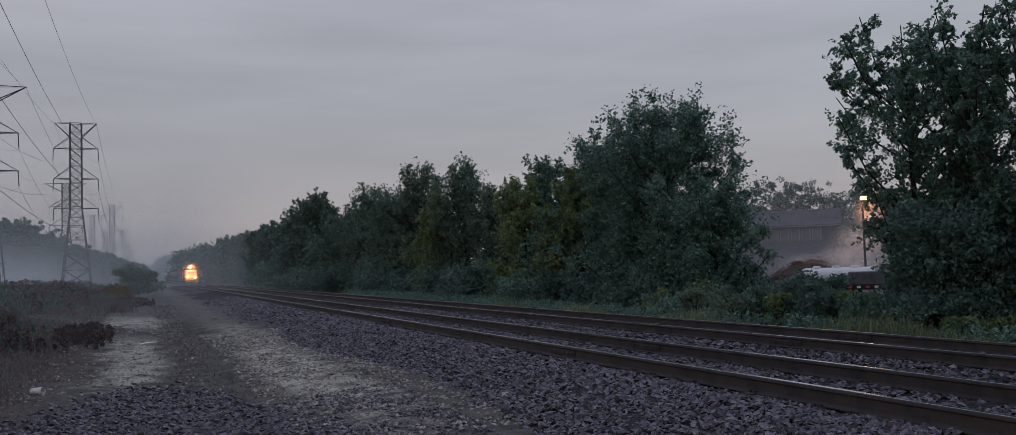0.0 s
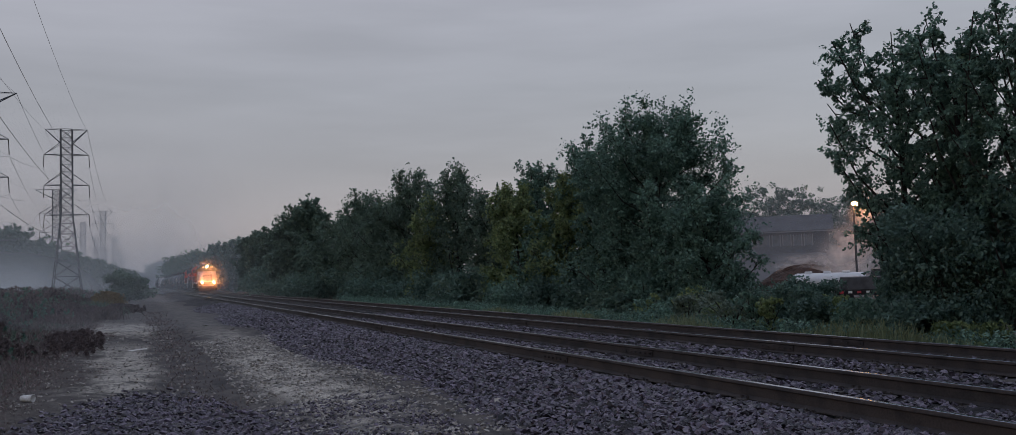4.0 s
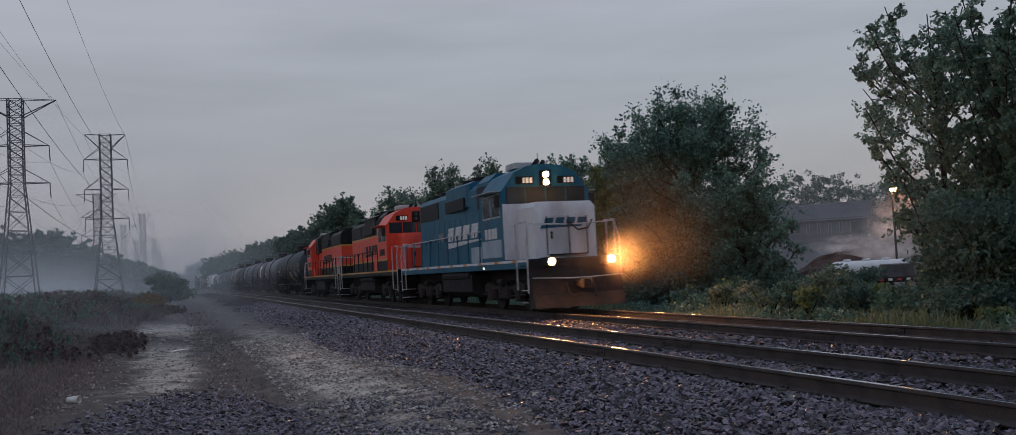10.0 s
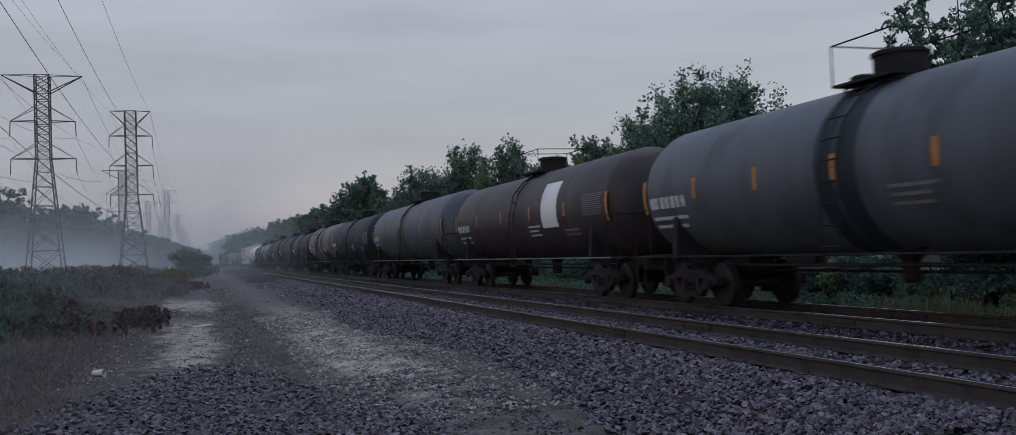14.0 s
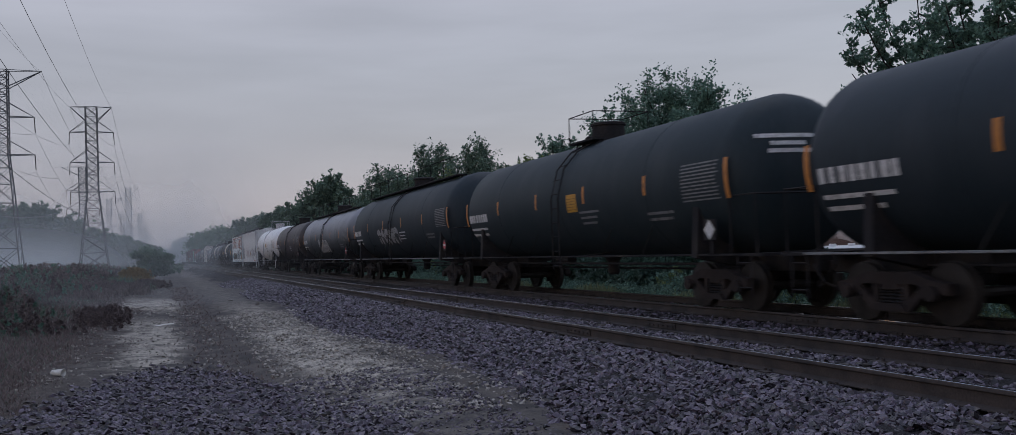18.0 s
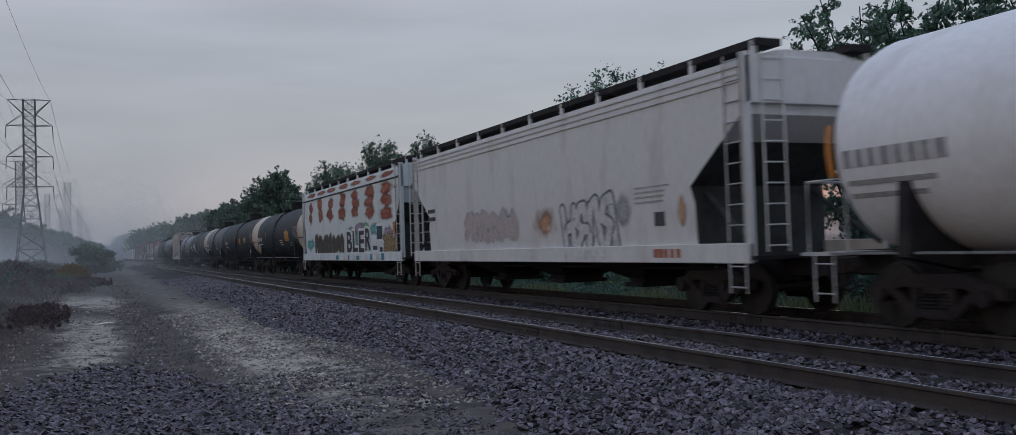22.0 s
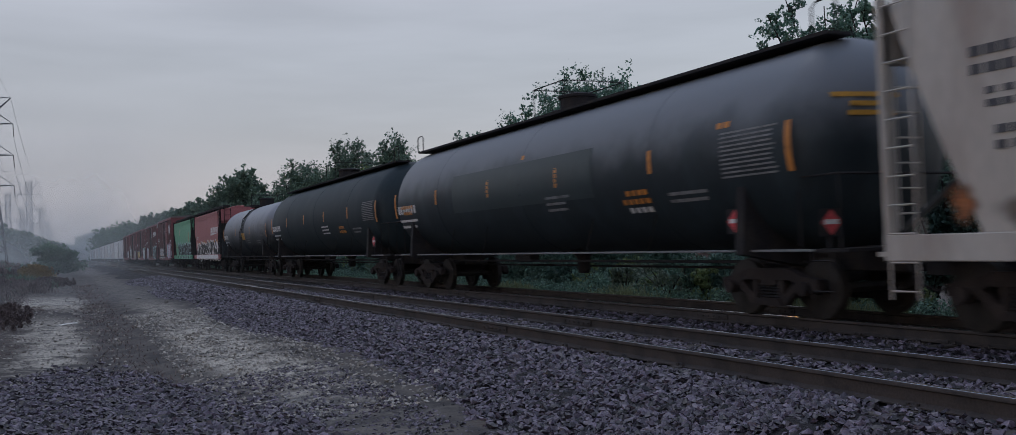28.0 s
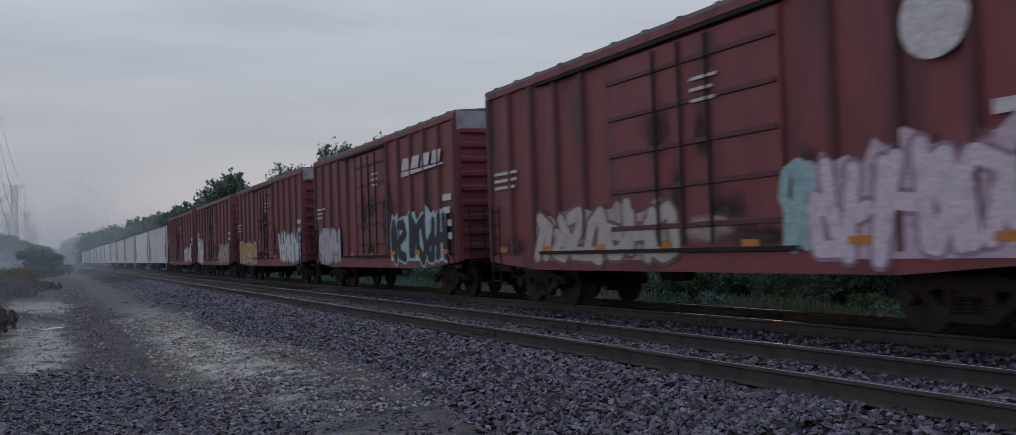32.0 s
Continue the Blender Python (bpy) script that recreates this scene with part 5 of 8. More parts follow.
def round_surface(R, zc, lift=0.006):
    def put(g, y0, y1, z0, z1, n=6):
        rows = []
        for i in range(n + 1):
            z = z0 + (z1 - z0) * i / n
            x = -math.sqrt(max(0.01, R * R - (z - zc) ** 2)) - lift
            rows.append((x, z))
        g.loft([[(x, y, z) for x, z in rows] for y in (y0, y1)], caps=False, closed=False)
    return put


def ribbon(g, pts, w, x_of, lift):
    """A stroke of spray paint along points (y, z), with round joints and ends."""
    for k, ((ya, za), (yb, zb)) in enumerate(zip(pts, pts[1:])):
        d = math.hypot(yb - ya, zb - za) or 1
        ny, nz = -(zb - za) / d * w / 2, (yb - ya) / d * w / 2
        q = [(ya + ny, za + nz), (ya - ny, za - nz), (yb - ny, zb - nz), (yb + ny, zb + nz)]
        g.add([(x_of(z) - lift - 0.0002 * k, y, z) for y, z in q], [(0, 1, 2, 3)])
    for k, (y, z) in enumerate(pts):
        ring = [(y + w / 2 * math.cos(a), z + w / 2 * math.sin(a)) for a in (2 * math.pi * j / 10 for j in range(10))]
        g.add([(x_of(zz) - lift - 0.0012 - 0.0002 * k, yy, zz) for yy, zz in ring], [tuple(range(10))])


def spray(name, c):
    return mat(name, c, tuple(k * 0.75 for k in c), rough=0.6, bump=0.0, scale=5, fine=20, spots=0.4)


def tag_letters(car, y0, y1, z0, z1, x_of, n, fill, line, seed, back=None, fringe=None, label="sprayed filling of a graffiti letter", wild=0.55):
    """Graffiti: a cloud of backing colour, plump letters without meaning on it, each outlined."""
    r = random.Random(seed)
    for colour, grow, lift in ((fringe, 0.13, 0.003), (back, 0.0, 0.005)):
        if colour:
            g, r2 = Geo(), random.Random(seed + 5)
            k = int((y1 - y0) / 0.22)
            edge = [(y0 - grow + (y1 - y0 + 2 * grow) * i / k, z0 + (z1 - z0) * (0.98 + 0.10 * math.sin(i * 0.9 + seed) + r2.uniform(-0.10, 0.14)) * (0.72 if i in (0, k) else 1) + grow) for i in range(k + 1)]
            for (ya, za), (yb, zb) in zip(edge, edge[1:]):
                g.add([(x_of(z) - lift, y, z) for y, z in ((ya, z0 - 0.04), (yb, z0 - 0.04), (yb, (z0 + zb) / 2), (yb, zb), (ya, za), (ya, (z0 + za) / 2))], [(0, 1, 2, 3, 4, 5)])
            part("graffiti_cloud", g, colour, car, "sprayed backing colour of graffiti")
    w = (y1 - y0) / n
    for i in range(n):
        outer, inner = Geo(), Geo()
        c0, c1 = y0 + w * (i + 0.1), y0 + w * (i + 0.9)
        h0, h1 = z0 + (z1 - z0) * r.uniform(0.0, 0.12), z1 - (z1 - z0) * r.uniform(0.0, 0.2)
        q = lambda u, v: (c0 + (c1 - c0) * u, h0 + (h1 - h0) * v)
        strokes = r.choice([[[q(0.05, 0), q(0.1, 1)], [q(0.1, 0.5), q(0.9, 0.45)], [q(0.95, 1), q(0.85, 0)]],
                            [[q(0.05, 0), q(0.1, 0.8), q(0.45, 1), q(0.85, 0.8), q(0.95, 0)]],
                            [[q(0.15, 1), q(0.05, 0.4), q(0.15, 0.05), q(0.75, 0), q(0.95, 0.35), q(0.6, 0.55), q(0.25, 0.45)]],
                            [[q(0.1, 0), q(0.05, 1), q(0.75, 0.95), q(0.9, 0.65), q(0.5, 0.48), q(0.2, 0.45)], [q(0.5, 0.45), q(0.95, 0)]],
                            [[q(0.45, 0), q(0.1, 0.25), q(0.1, 0.75), q(0.5, 1), q(0.9, 0.75), q(0.9, 0.25), q(0.45, 0)]],
                            [[q(0.95, 0.95), q(0.4, 1), q(0.1, 0.72), q(0.85, 0.42), q(0.9, 0.12), q(0.1, 0.0)]]])
        for s in strokes:
            s = [(y + r.uniform(-wild, wild) * w * 0.35, z + r.uniform(-wild, wild) * 0.10) for y, z in s]
            ribbon(outer, s, w * 0.58, x_of, 0.007)
            ribbon(inner, s, w * 0.38, x_of, 0.011)
        letter = part("graffiti_letter", outer, line, car, "sprayed outline of a graffiti letter")
        part("graffiti_fill", inner, fill, letter, label)


def text_geo(words, height, bold=0.012):
    """Letters of the built-in font as a mesh, one unit high lines scaled to height."""
    cu = bpy.data.curves.new("letters", "FONT")
    cu.body, cu.size, cu.offset = words, height / 0.72, bold
    ob = bpy.data.objects.new("letters", cu)
    me = bpy.data.meshes.new_from_object(ob)
    g = Geo()
    g.v, g.f = [tuple(v.co) for v in me.vertices], [tuple(p.vertices) for p in me.polygons]
    bpy.data.objects.remove(ob)
    return g


def ladder(car, x, y, z0, z1, w=0.42, material=None, name="ladder", along="y"):
    g = Geo()
    n = int((z1 - z0) / 0.36)
    e = (lambda s: (x, y + s * w / 2)) if along == "y" else (lambda s: (x + s * w / 2, y))
    for s in (-1, 1):
        g.tube([(*e(s), z0), (*e(s), z1)], 0.02, 4)
    for k in range(n + 1):
        z = z0 + (z1 - z0) * (k + 0.3) / (n + 0.6)
        g.tube([(*e(-1), z), (*e(1), z)], 0.014, 4)
    return part(name, g, material or UNDER, car)


def tank_car(front, rear, top, colour, label, head=None, deck="short", stripes=5, seed=0, band=None, patch=None, yellow=(), placard=None, tag=None, rails=None, stains=(), head_mark=None, walkway=False, lines=(), placard_at=None):
    """A tank car: domed barrel, manway with its deck and rails, ladders, running boards and end gear."""
    gap = 1.25
    L = rear - front
    R = (top - 1.02) / 2
    zc = 1.02 + R
    car = thing("tank_car", label, "tank car", "tank cars of the train")
    y0, y1 = gap, L
    prof = [(y0 + R * 0.48 * (1 - math.cos(a)), R * math.sin(a)) for a in (radians(k) for k in (4, 20, 38, 56, 74, 90))]
    mid = [(y0 + (y1 - y0) * f, R) for f in (0.2, 0.4, 0.6, 0.8)]
    prof = prof + mid + [(y0 + y1 - y, q) for y, q in reversed(prof)]
    n = 40
    rings = [[(q * math.cos(2 * math.pi * j / n), y, zc + q * math.sin(2 * math.pi * j / n)) for j in range(n)] for y, q in prof]
    if head:
        part("tank_head", Geo().loft(rings[:6], caps=True), head, car, "cream painted front head of the tank", smooth=50)
        part("tank_barrel", Geo().loft(rings[5:]), colour, car, smooth=50)
    else:
        part("tank_barrel", Geo().loft(rings), colour, car, smooth=50)
    put = round_surface(R, zc)
    # weld seams round the barrel
    for f in (0.22, 0.5, 0.78):
        y = y0 + (y1 - y0) * f
        g = Geo().loft([[((R + d) * math.cos(2 * math.pi * j / n), yy, zc + (R + d) * math.sin(2 * math.pi * j / n)) for j in range(n)] for yy, d in ((y - 0.03, 0.001), (y - 0.015, 0.008), (y + 0.015, 0.008), (y + 0.03, 0.001))], caps=False)
        part("weld_seam", g, colour, car)
    if band:
        g = Geo()
        yb = (y0 + y1) / 2
        g.loft([[((R + 0.006) * math.cos(a), yy, zc + (R + 0.006) * math.sin(a)) for a in (2 * math.pi * j / n for j in range(n + 1))] for yy in (yb - 0.55, yb + 0.5)], caps=False, closed=False)
        part("spill_band", g, band, car, "dark spill band round the middle of the tank", smooth=50)
    dark = colour not in (WHITE, GREY_LIGHT)
    struts = [y0 + (y1 - y0) * f for f in (0.24, 0.36, 0.64, 0.76)]
    for y in struts:
        part("rail_strut", Geo().tube([(-1.46, y, 1.07), (-R * 0.86, y - 0.3, zc - R * 0.55)], 0.011, 4), WHEEL_STEEL if dark else GREY_MARK, car)
    pale = rails or (UNDER if dark else RAIL_LIGHT)
    # manway, valve housing, deck and rails on top
    ym = (y0 + y1) / 2
    part("manway", Geo().loft([[(q * math.cos(a), ym + q * math.sin(a), z) for a in (2 * math.pi * j / 16 for j in range(16))] for z, q in ((top - 0.1, 0.44), (top + 0.38, 0.44), (top + 0.39, 0.48), (top + 0.45, 0.48), (top + 0.48, 0.4))]), pale if not dark else UNDER, car, smooth=30)
    part("valve_housing", Geo().loft([[(q * math.cos(a), ym + 0.95 + q * math.sin(a), z) for a in (2 * math.pi * j / 12 for j in range(12))] for z, q in ((top - 0.1, 0.22), (top + 0.2, 0.22), (top + 0.24, 0.16))]), UNDER if dark else WHITE, car, smooth=30)
    half = 0.75 if deck == "short" else (L - gap) * 0.42
    rail_top = top + 0.68
    for s in (-1, 1):
        part("deck", Geo().box(min(s * 0.46, s * 0.82), max(s * 0.46, s * 0.82), ym - half, ym + half, top - 0.05, top - 0.005), pale, car)
        for y in (ym - half + 0.1, ym + half - 0.1):
            part("deck_bracket", Geo().box(min(s * 0.6, s * 0.64), max(s * 0.6, s * 0.64), y - 0.02, y + 0.02, zc + R * 0.86, top - 0.05), pale, car)
        if deck == "long" and s > 0:
            continue  # the long decks carry a rail on one side alone
        part("handrail", Geo().tube([(s * 0.8, ym - half, top - 0.02), (s * 0.8, ym - half, rail_top), (s * 0.8, ym + half, rail_top), (s * 0.8, ym + half, top - 0.02)], 0.016, 5), pale, car)
        for k in range(1, int(half * 2 / 1.9)):
            part("rail_post", Geo().tube([(s * 0.8, ym - half + k * 1.9, top - 0.02), (s * 0.8, ym - half + k * 1.9, rail_top)], 0.016, 5), pale, car)
    if deck == "short":
        for e in (-1, 1):
            part("end_rail", Geo().tube([(-0.8, ym + e * half, rail_top), (0.8, ym + e * half, rail_top)], 0.014, 5), pale, car)
    # side ladder that follows the barrel
    if not walkway:
        g = Geo()
        for dy in (-0.22, 0.22):
            g.tube([(-math.sqrt(max(0, R * R - (z - zc) ** 2)) - 0.1 if z > zc else -R - 0.1, ym + dy, z) for z in (0.75, 1.6, zc, zc + R * 0.5, zc + R * 0.8, zc + R * 0.95)], 0.02, 4)
        for k in range(9):
            z = 0.85 + k * (top - 1.15) / 8
            x = -math.sqrt(max(0, R * R - (z - zc) ** 2)) - 0.1 if z > zc else -R - 0.1
            g.tube([(x, ym - 0.22, z), (x, ym + 0.22, z)], 0.014, 4)
        part("side_ladder", g, pale, car)
    else:
        # a walkway along the whole top instead, with a hoop at either end
        part("walkway", Geo().box(-0.82, -0.30, y0 + 0.5, y1 - 0.5, top - 0.04, top + 0.015), UNDER, car)
        for y in (y0 + 0.6, y1 - 0.6):
            part("grab_hoop", Geo().tube([(-0.78, y - 0.25, top), (-0.78, y - 0.25, top + 0.42), (-0.78, y - 0.15, top + 0.5), (-0.78, y + 0.15, top + 0.5), (-0.78, y + 0.25, top + 0.42), (-0.78, y + 0.25, top)], 0.018, 5), UNDER, car)
    # stub sills, head blocks, end platforms, side rails
    for s, e in ((1, y0), (-1, y1)):
        part("stub_sill", Geo().box(-0.33, 0.33, min(e - s * 0.45, e + s * 2.9), max(e - s * 0.45, e + s * 2.9), 0.72, 1.1, 0.03), UNDER, car)
        yb = e + s * 1.75
        for q in (-1, 1):
            g = Geo().add([(q * 0.33, yb - 0.16, 0.98), (q * 0.33, yb + 0.16, 0.98), (q * R * 0.93, yb + 0.1, zc - R * 0.34), (q * R * 0.93, yb - 0.1, zc - R * 0.34), (q * 0.33, yb - 0.16, 0.78), (q * 0.33, yb + 0.16, 0.78), (q * R * 0.98, yb + 0.1, 1.02), (q * R * 0.98, yb - 0.1, 1.02)], [(0, 1, 2, 3), (7, 6, 5, 4), (0, 3, 7, 4), (1, 5, 6, 2), (3, 2, 6, 7)])
            part("bolster_saddle", g, UNDER, car)
        part("end_platform", Geo().box(-1.45, 1.45, min(e - s * 0.35, e + s * 0.35), max(e - s * 0.35, e + s * 0.35), 1.04, 1.09), pale if not dark else UNDER, car)
        g = Geo()
        ya = e - s * 0.2
        g.tube([(-1.42, ya, 1.09), (-1.42, ya, 2.15), (1.42, ya, 2.15), (1.42, ya, 1.09)], 0.022, 5)
        g.tube([(-1.42, ya, 2.15), (-1.42, ya + s * 0.8, 2.15), (-1.42, ya + s * 0.8, 1.09)], 0.02, 5)
        part("end_handrail", g, pale, car)
        ladder(car, -1.46, e + s * 0.15, 0.35, 1.05, 0.4, pale, "step")
        truck(car, e + s * 1.75)
        coupler(car, e - s * 0.35, -s)
    for q in (-1, 1):
        part("side_rail", Geo().tube([(q * 1.46, y0 + 0.3, 1.07), (q * 1.46, y1 - 0.3, 1.07)], 0.022, 5), FAINT_MARK if q < 0 and seed % 3 != 2 else UNDER, car, "long thin side rail")
        part("rail_bracket", Geo().tube([(q * 1.46, ym - 1.0, 1.07), (q * 0.5, ym - 1.0, 1.15)], 0.02, 4), UNDER, car)
    part("bottom_outlet", Geo().loft([[(q * math.cos(a), ym + q * math.sin(a), z) for a in (2 * math.pi * j / 12 for j in range(12))] for z, q in ((0.55, 0.12), (0.62, 0.16), (0.9, 0.16), (1.1, 0.3))]), UNDER, car)
    part("brake_cylinder", Geo().tube([(-0.3, ym + 2.0, 0.95), (-0.3, ym + 2.9, 0.95)], 0.14, 10), UNDER, car)
    part("brake_rod", Geo().tube([(0.2, y0 + 2.2, 0.72), (0.2, y1 - 2.2, 0.72)], 0.025, 4), UNDER, car)
    part("train_pipe", Geo().tube([(-0.5, y0 + 1.5, 0.86), (-0.5, y1 - 1.5, 0.86)], 0.03, 5), UNDER, car)
    # reflective stripes, reporting marks and notices
    r = random.Random(seed * 7 + 1)
    light = GREY_MARK if not dark else WHITE_MARK
    for k in range(stripes):
        y = y0 + 0.5 + (y1 - y0 - 1.0) * (k / max(1, stripes - 1))
        g = Geo()
        big = k in (0, stripes - 1)
        put(g, y - 0.05, y + 0.07, zc - (0.45 if big else 0.2), zc + (0.3 if big else 0.22))
        part("reflector", g, ORANGE_MARK, car, "orange reflective stripe")
    bars(pieces("stencil_mark", put, light, car), y1 - 2.6, y1 - 0.75, zc - 0.35, zc - 0.02, 1, 0.75, 0, seed, 0.24)
    part("small_stencil", bars(put, y1 - 2.3, y1 - 0.75, zc - 0.78, zc - 0.42, 2, 0.4, 0.2, seed + 1), light, car, "faded stencilled lines")
    bars(pieces("stencil_line", put, FAINT_MARK if dark else light, car), y0 + 0.75, y0 + 2.1, zc - 0.35 + r.uniform(-0.1, 0.1), zc + 0.33, 11, 0.42, 0.1, seed + 2)
    part("notice", bars(put, ym - 2.3, ym - 1.2, zc - 0.7, zc - 0.3, 3, 0.4, 0.3, seed + 3), light if seed % 2 else FAINT_MARK, car, "faded stencilled lines")
    part("notice", bars(put, y0 + 2.6, y0 + 3.7, zc - 0.75, zc - 0.5, 2, 0.45, 0.2, seed + 4), FAINT_MARK if dark else light, car, "faded stencilled lines")
    for k, (yy, zz, w, m) in enumerate(lines):
        part("stencil_line", bars(put, yy - w / 2, yy + w / 2, zc + zz - 0.055, zc + zz + 0.055, 1, 0.9, 0.1, seed + 9 + k, 0.2), m, car, "line of stencilled writing as bars")
    for yy, zz, w, h in yellow:
        g = Geo()
        put(g, yy - w / 2, yy + w / 2, zc + zz - h / 2, zc + zz + h / 2)
        p = part("notice_panel", g, YELLOW_MARK, car, "orange yellow notice panel")
        bars(pieces("panel_line", round_surface(R, zc, 0.010), mat("panel_print", (0.22, 0.12, 0.03), rough=0.6, bump=0, scale=9), p), yy - w * 0.42, yy + w * 0.42, zc + zz - h * 0.38, zc + zz + h * 0.38, 5, 0.24, 0.2, seed)
    for k, (yy, w, z0, z1, m, lab) in enumerate(stains):
        g = Geo()
        round_surface(R, zc, 0.0075 + 0.0006 * k)(g, yy - w / 2, yy + w / 2, zc + z0, zc + z1, 12)
        part("stain", g, m, car, lab, smooth=50)
    if head_mark:
        # lines of small writing on the bulging front head
        for k, (x0, x1, dz) in enumerate(((-1.05, 0.1, 0.62), (-0.8, -0.1, 0.48), (-0.85, 0.0, 0.34))):
            g = Geo()
            bulge = lambda x, z: y0 + R * 0.48 * (1 - math.sqrt(max(0.0, 1 - (x * x + (z - zc) ** 2) / (R * R)))) - 0.012
            xs = [x0 + (x1 - x0) * i / 8 for i in range(9)]
            g.loft([[(x, bulge(x, z), z) for x in xs] for z in (zc + dz, zc + dz + 0.075)], caps=False, closed=False)
            part("head_stencil", g, head_mark, car, "lines of small writing on the tank's head")
    if patch:
        yy, w, z0, z1, m, lab = patch
        g = Geo()
        put(g, yy - w / 2, yy + w / 2, zc + z0, zc + z1, 10)
        part("painted_patch", g, m, car, lab, smooth=50)
    if tag:
        yy, w, z0, z1, a, b, c = tag
        x_of = lambda z: -math.sqrt(max(0.01, R * R - (z - zc) ** 2))
        tag_letters(car, yy - w / 2, yy + w / 2, zc + z0, zc + z1, x_of, max(3, int(w / 0.6)), spray("spray_" + a[0], a[1]), spray("spray_" + b[0], b[1]), seed, spray("spray_" + c[0], c[1]) if c else None)
    if placard is not None:
        for yy, xx in ((placard_at or y0 + 1.15, -1.5),):
            h = part("placard_holder", Geo().box(xx - 0.02, xx, yy - 0.2, yy + 0.2, 1.35, 1.75), UNDER, car)
            d = 0.19
            part("placard", Geo().add([(xx - 0.026, yy, 1.55 - d), (xx - 0.026, yy - d, 1.55), (xx - 0.026, yy, 1.55 + d), (xx - 0.026, yy + d, 1.55)], [(0, 1, 2, 3)]), placard, h, "diamond hazard placard")
            part("placard_band", Geo().box(xx - 0.03, xx - 0.025, yy - 0.13, yy + 0.13, 1.52, 1.59), WHITE_MARK, h)
            part("holder_post", Geo().box(xx, xx + 0.05, yy - 0.03, yy + 0.03, 1.08, 1.5), UNDER, h)
        if placard_at:
            # the same placard facing forwards on the end platform
            xx, yy = -1.2, y0 + 0.2
            h = part("placard_holder", Geo().box(xx - 0.2, xx + 0.2, yy, yy + 0.02, 1.27, 1.67), UNDER, car)
            part("placard", Geo().add([(xx, yy - 0.006, 1.28), (xx + 0.19, yy - 0.006, 1.47), (xx, yy - 0.006, 1.66), (xx - 0.19, yy - 0.006, 1.47)], [(0, 1, 2, 3)]), placard, h, "diamond hazard placard")
            part("placard_band", Geo().box(xx - 0.13, xx + 0.13, yy - 0.012, yy - 0.007, 1.44, 1.51), WHITE_MARK, h)
            part("holder_post", Geo().box(xx - 0.03, xx + 0.03, yy + 0.02, yy + 0.06, 1.08, 1.4), UNDER, h)
    CARS.append((car, front, False))
    return car


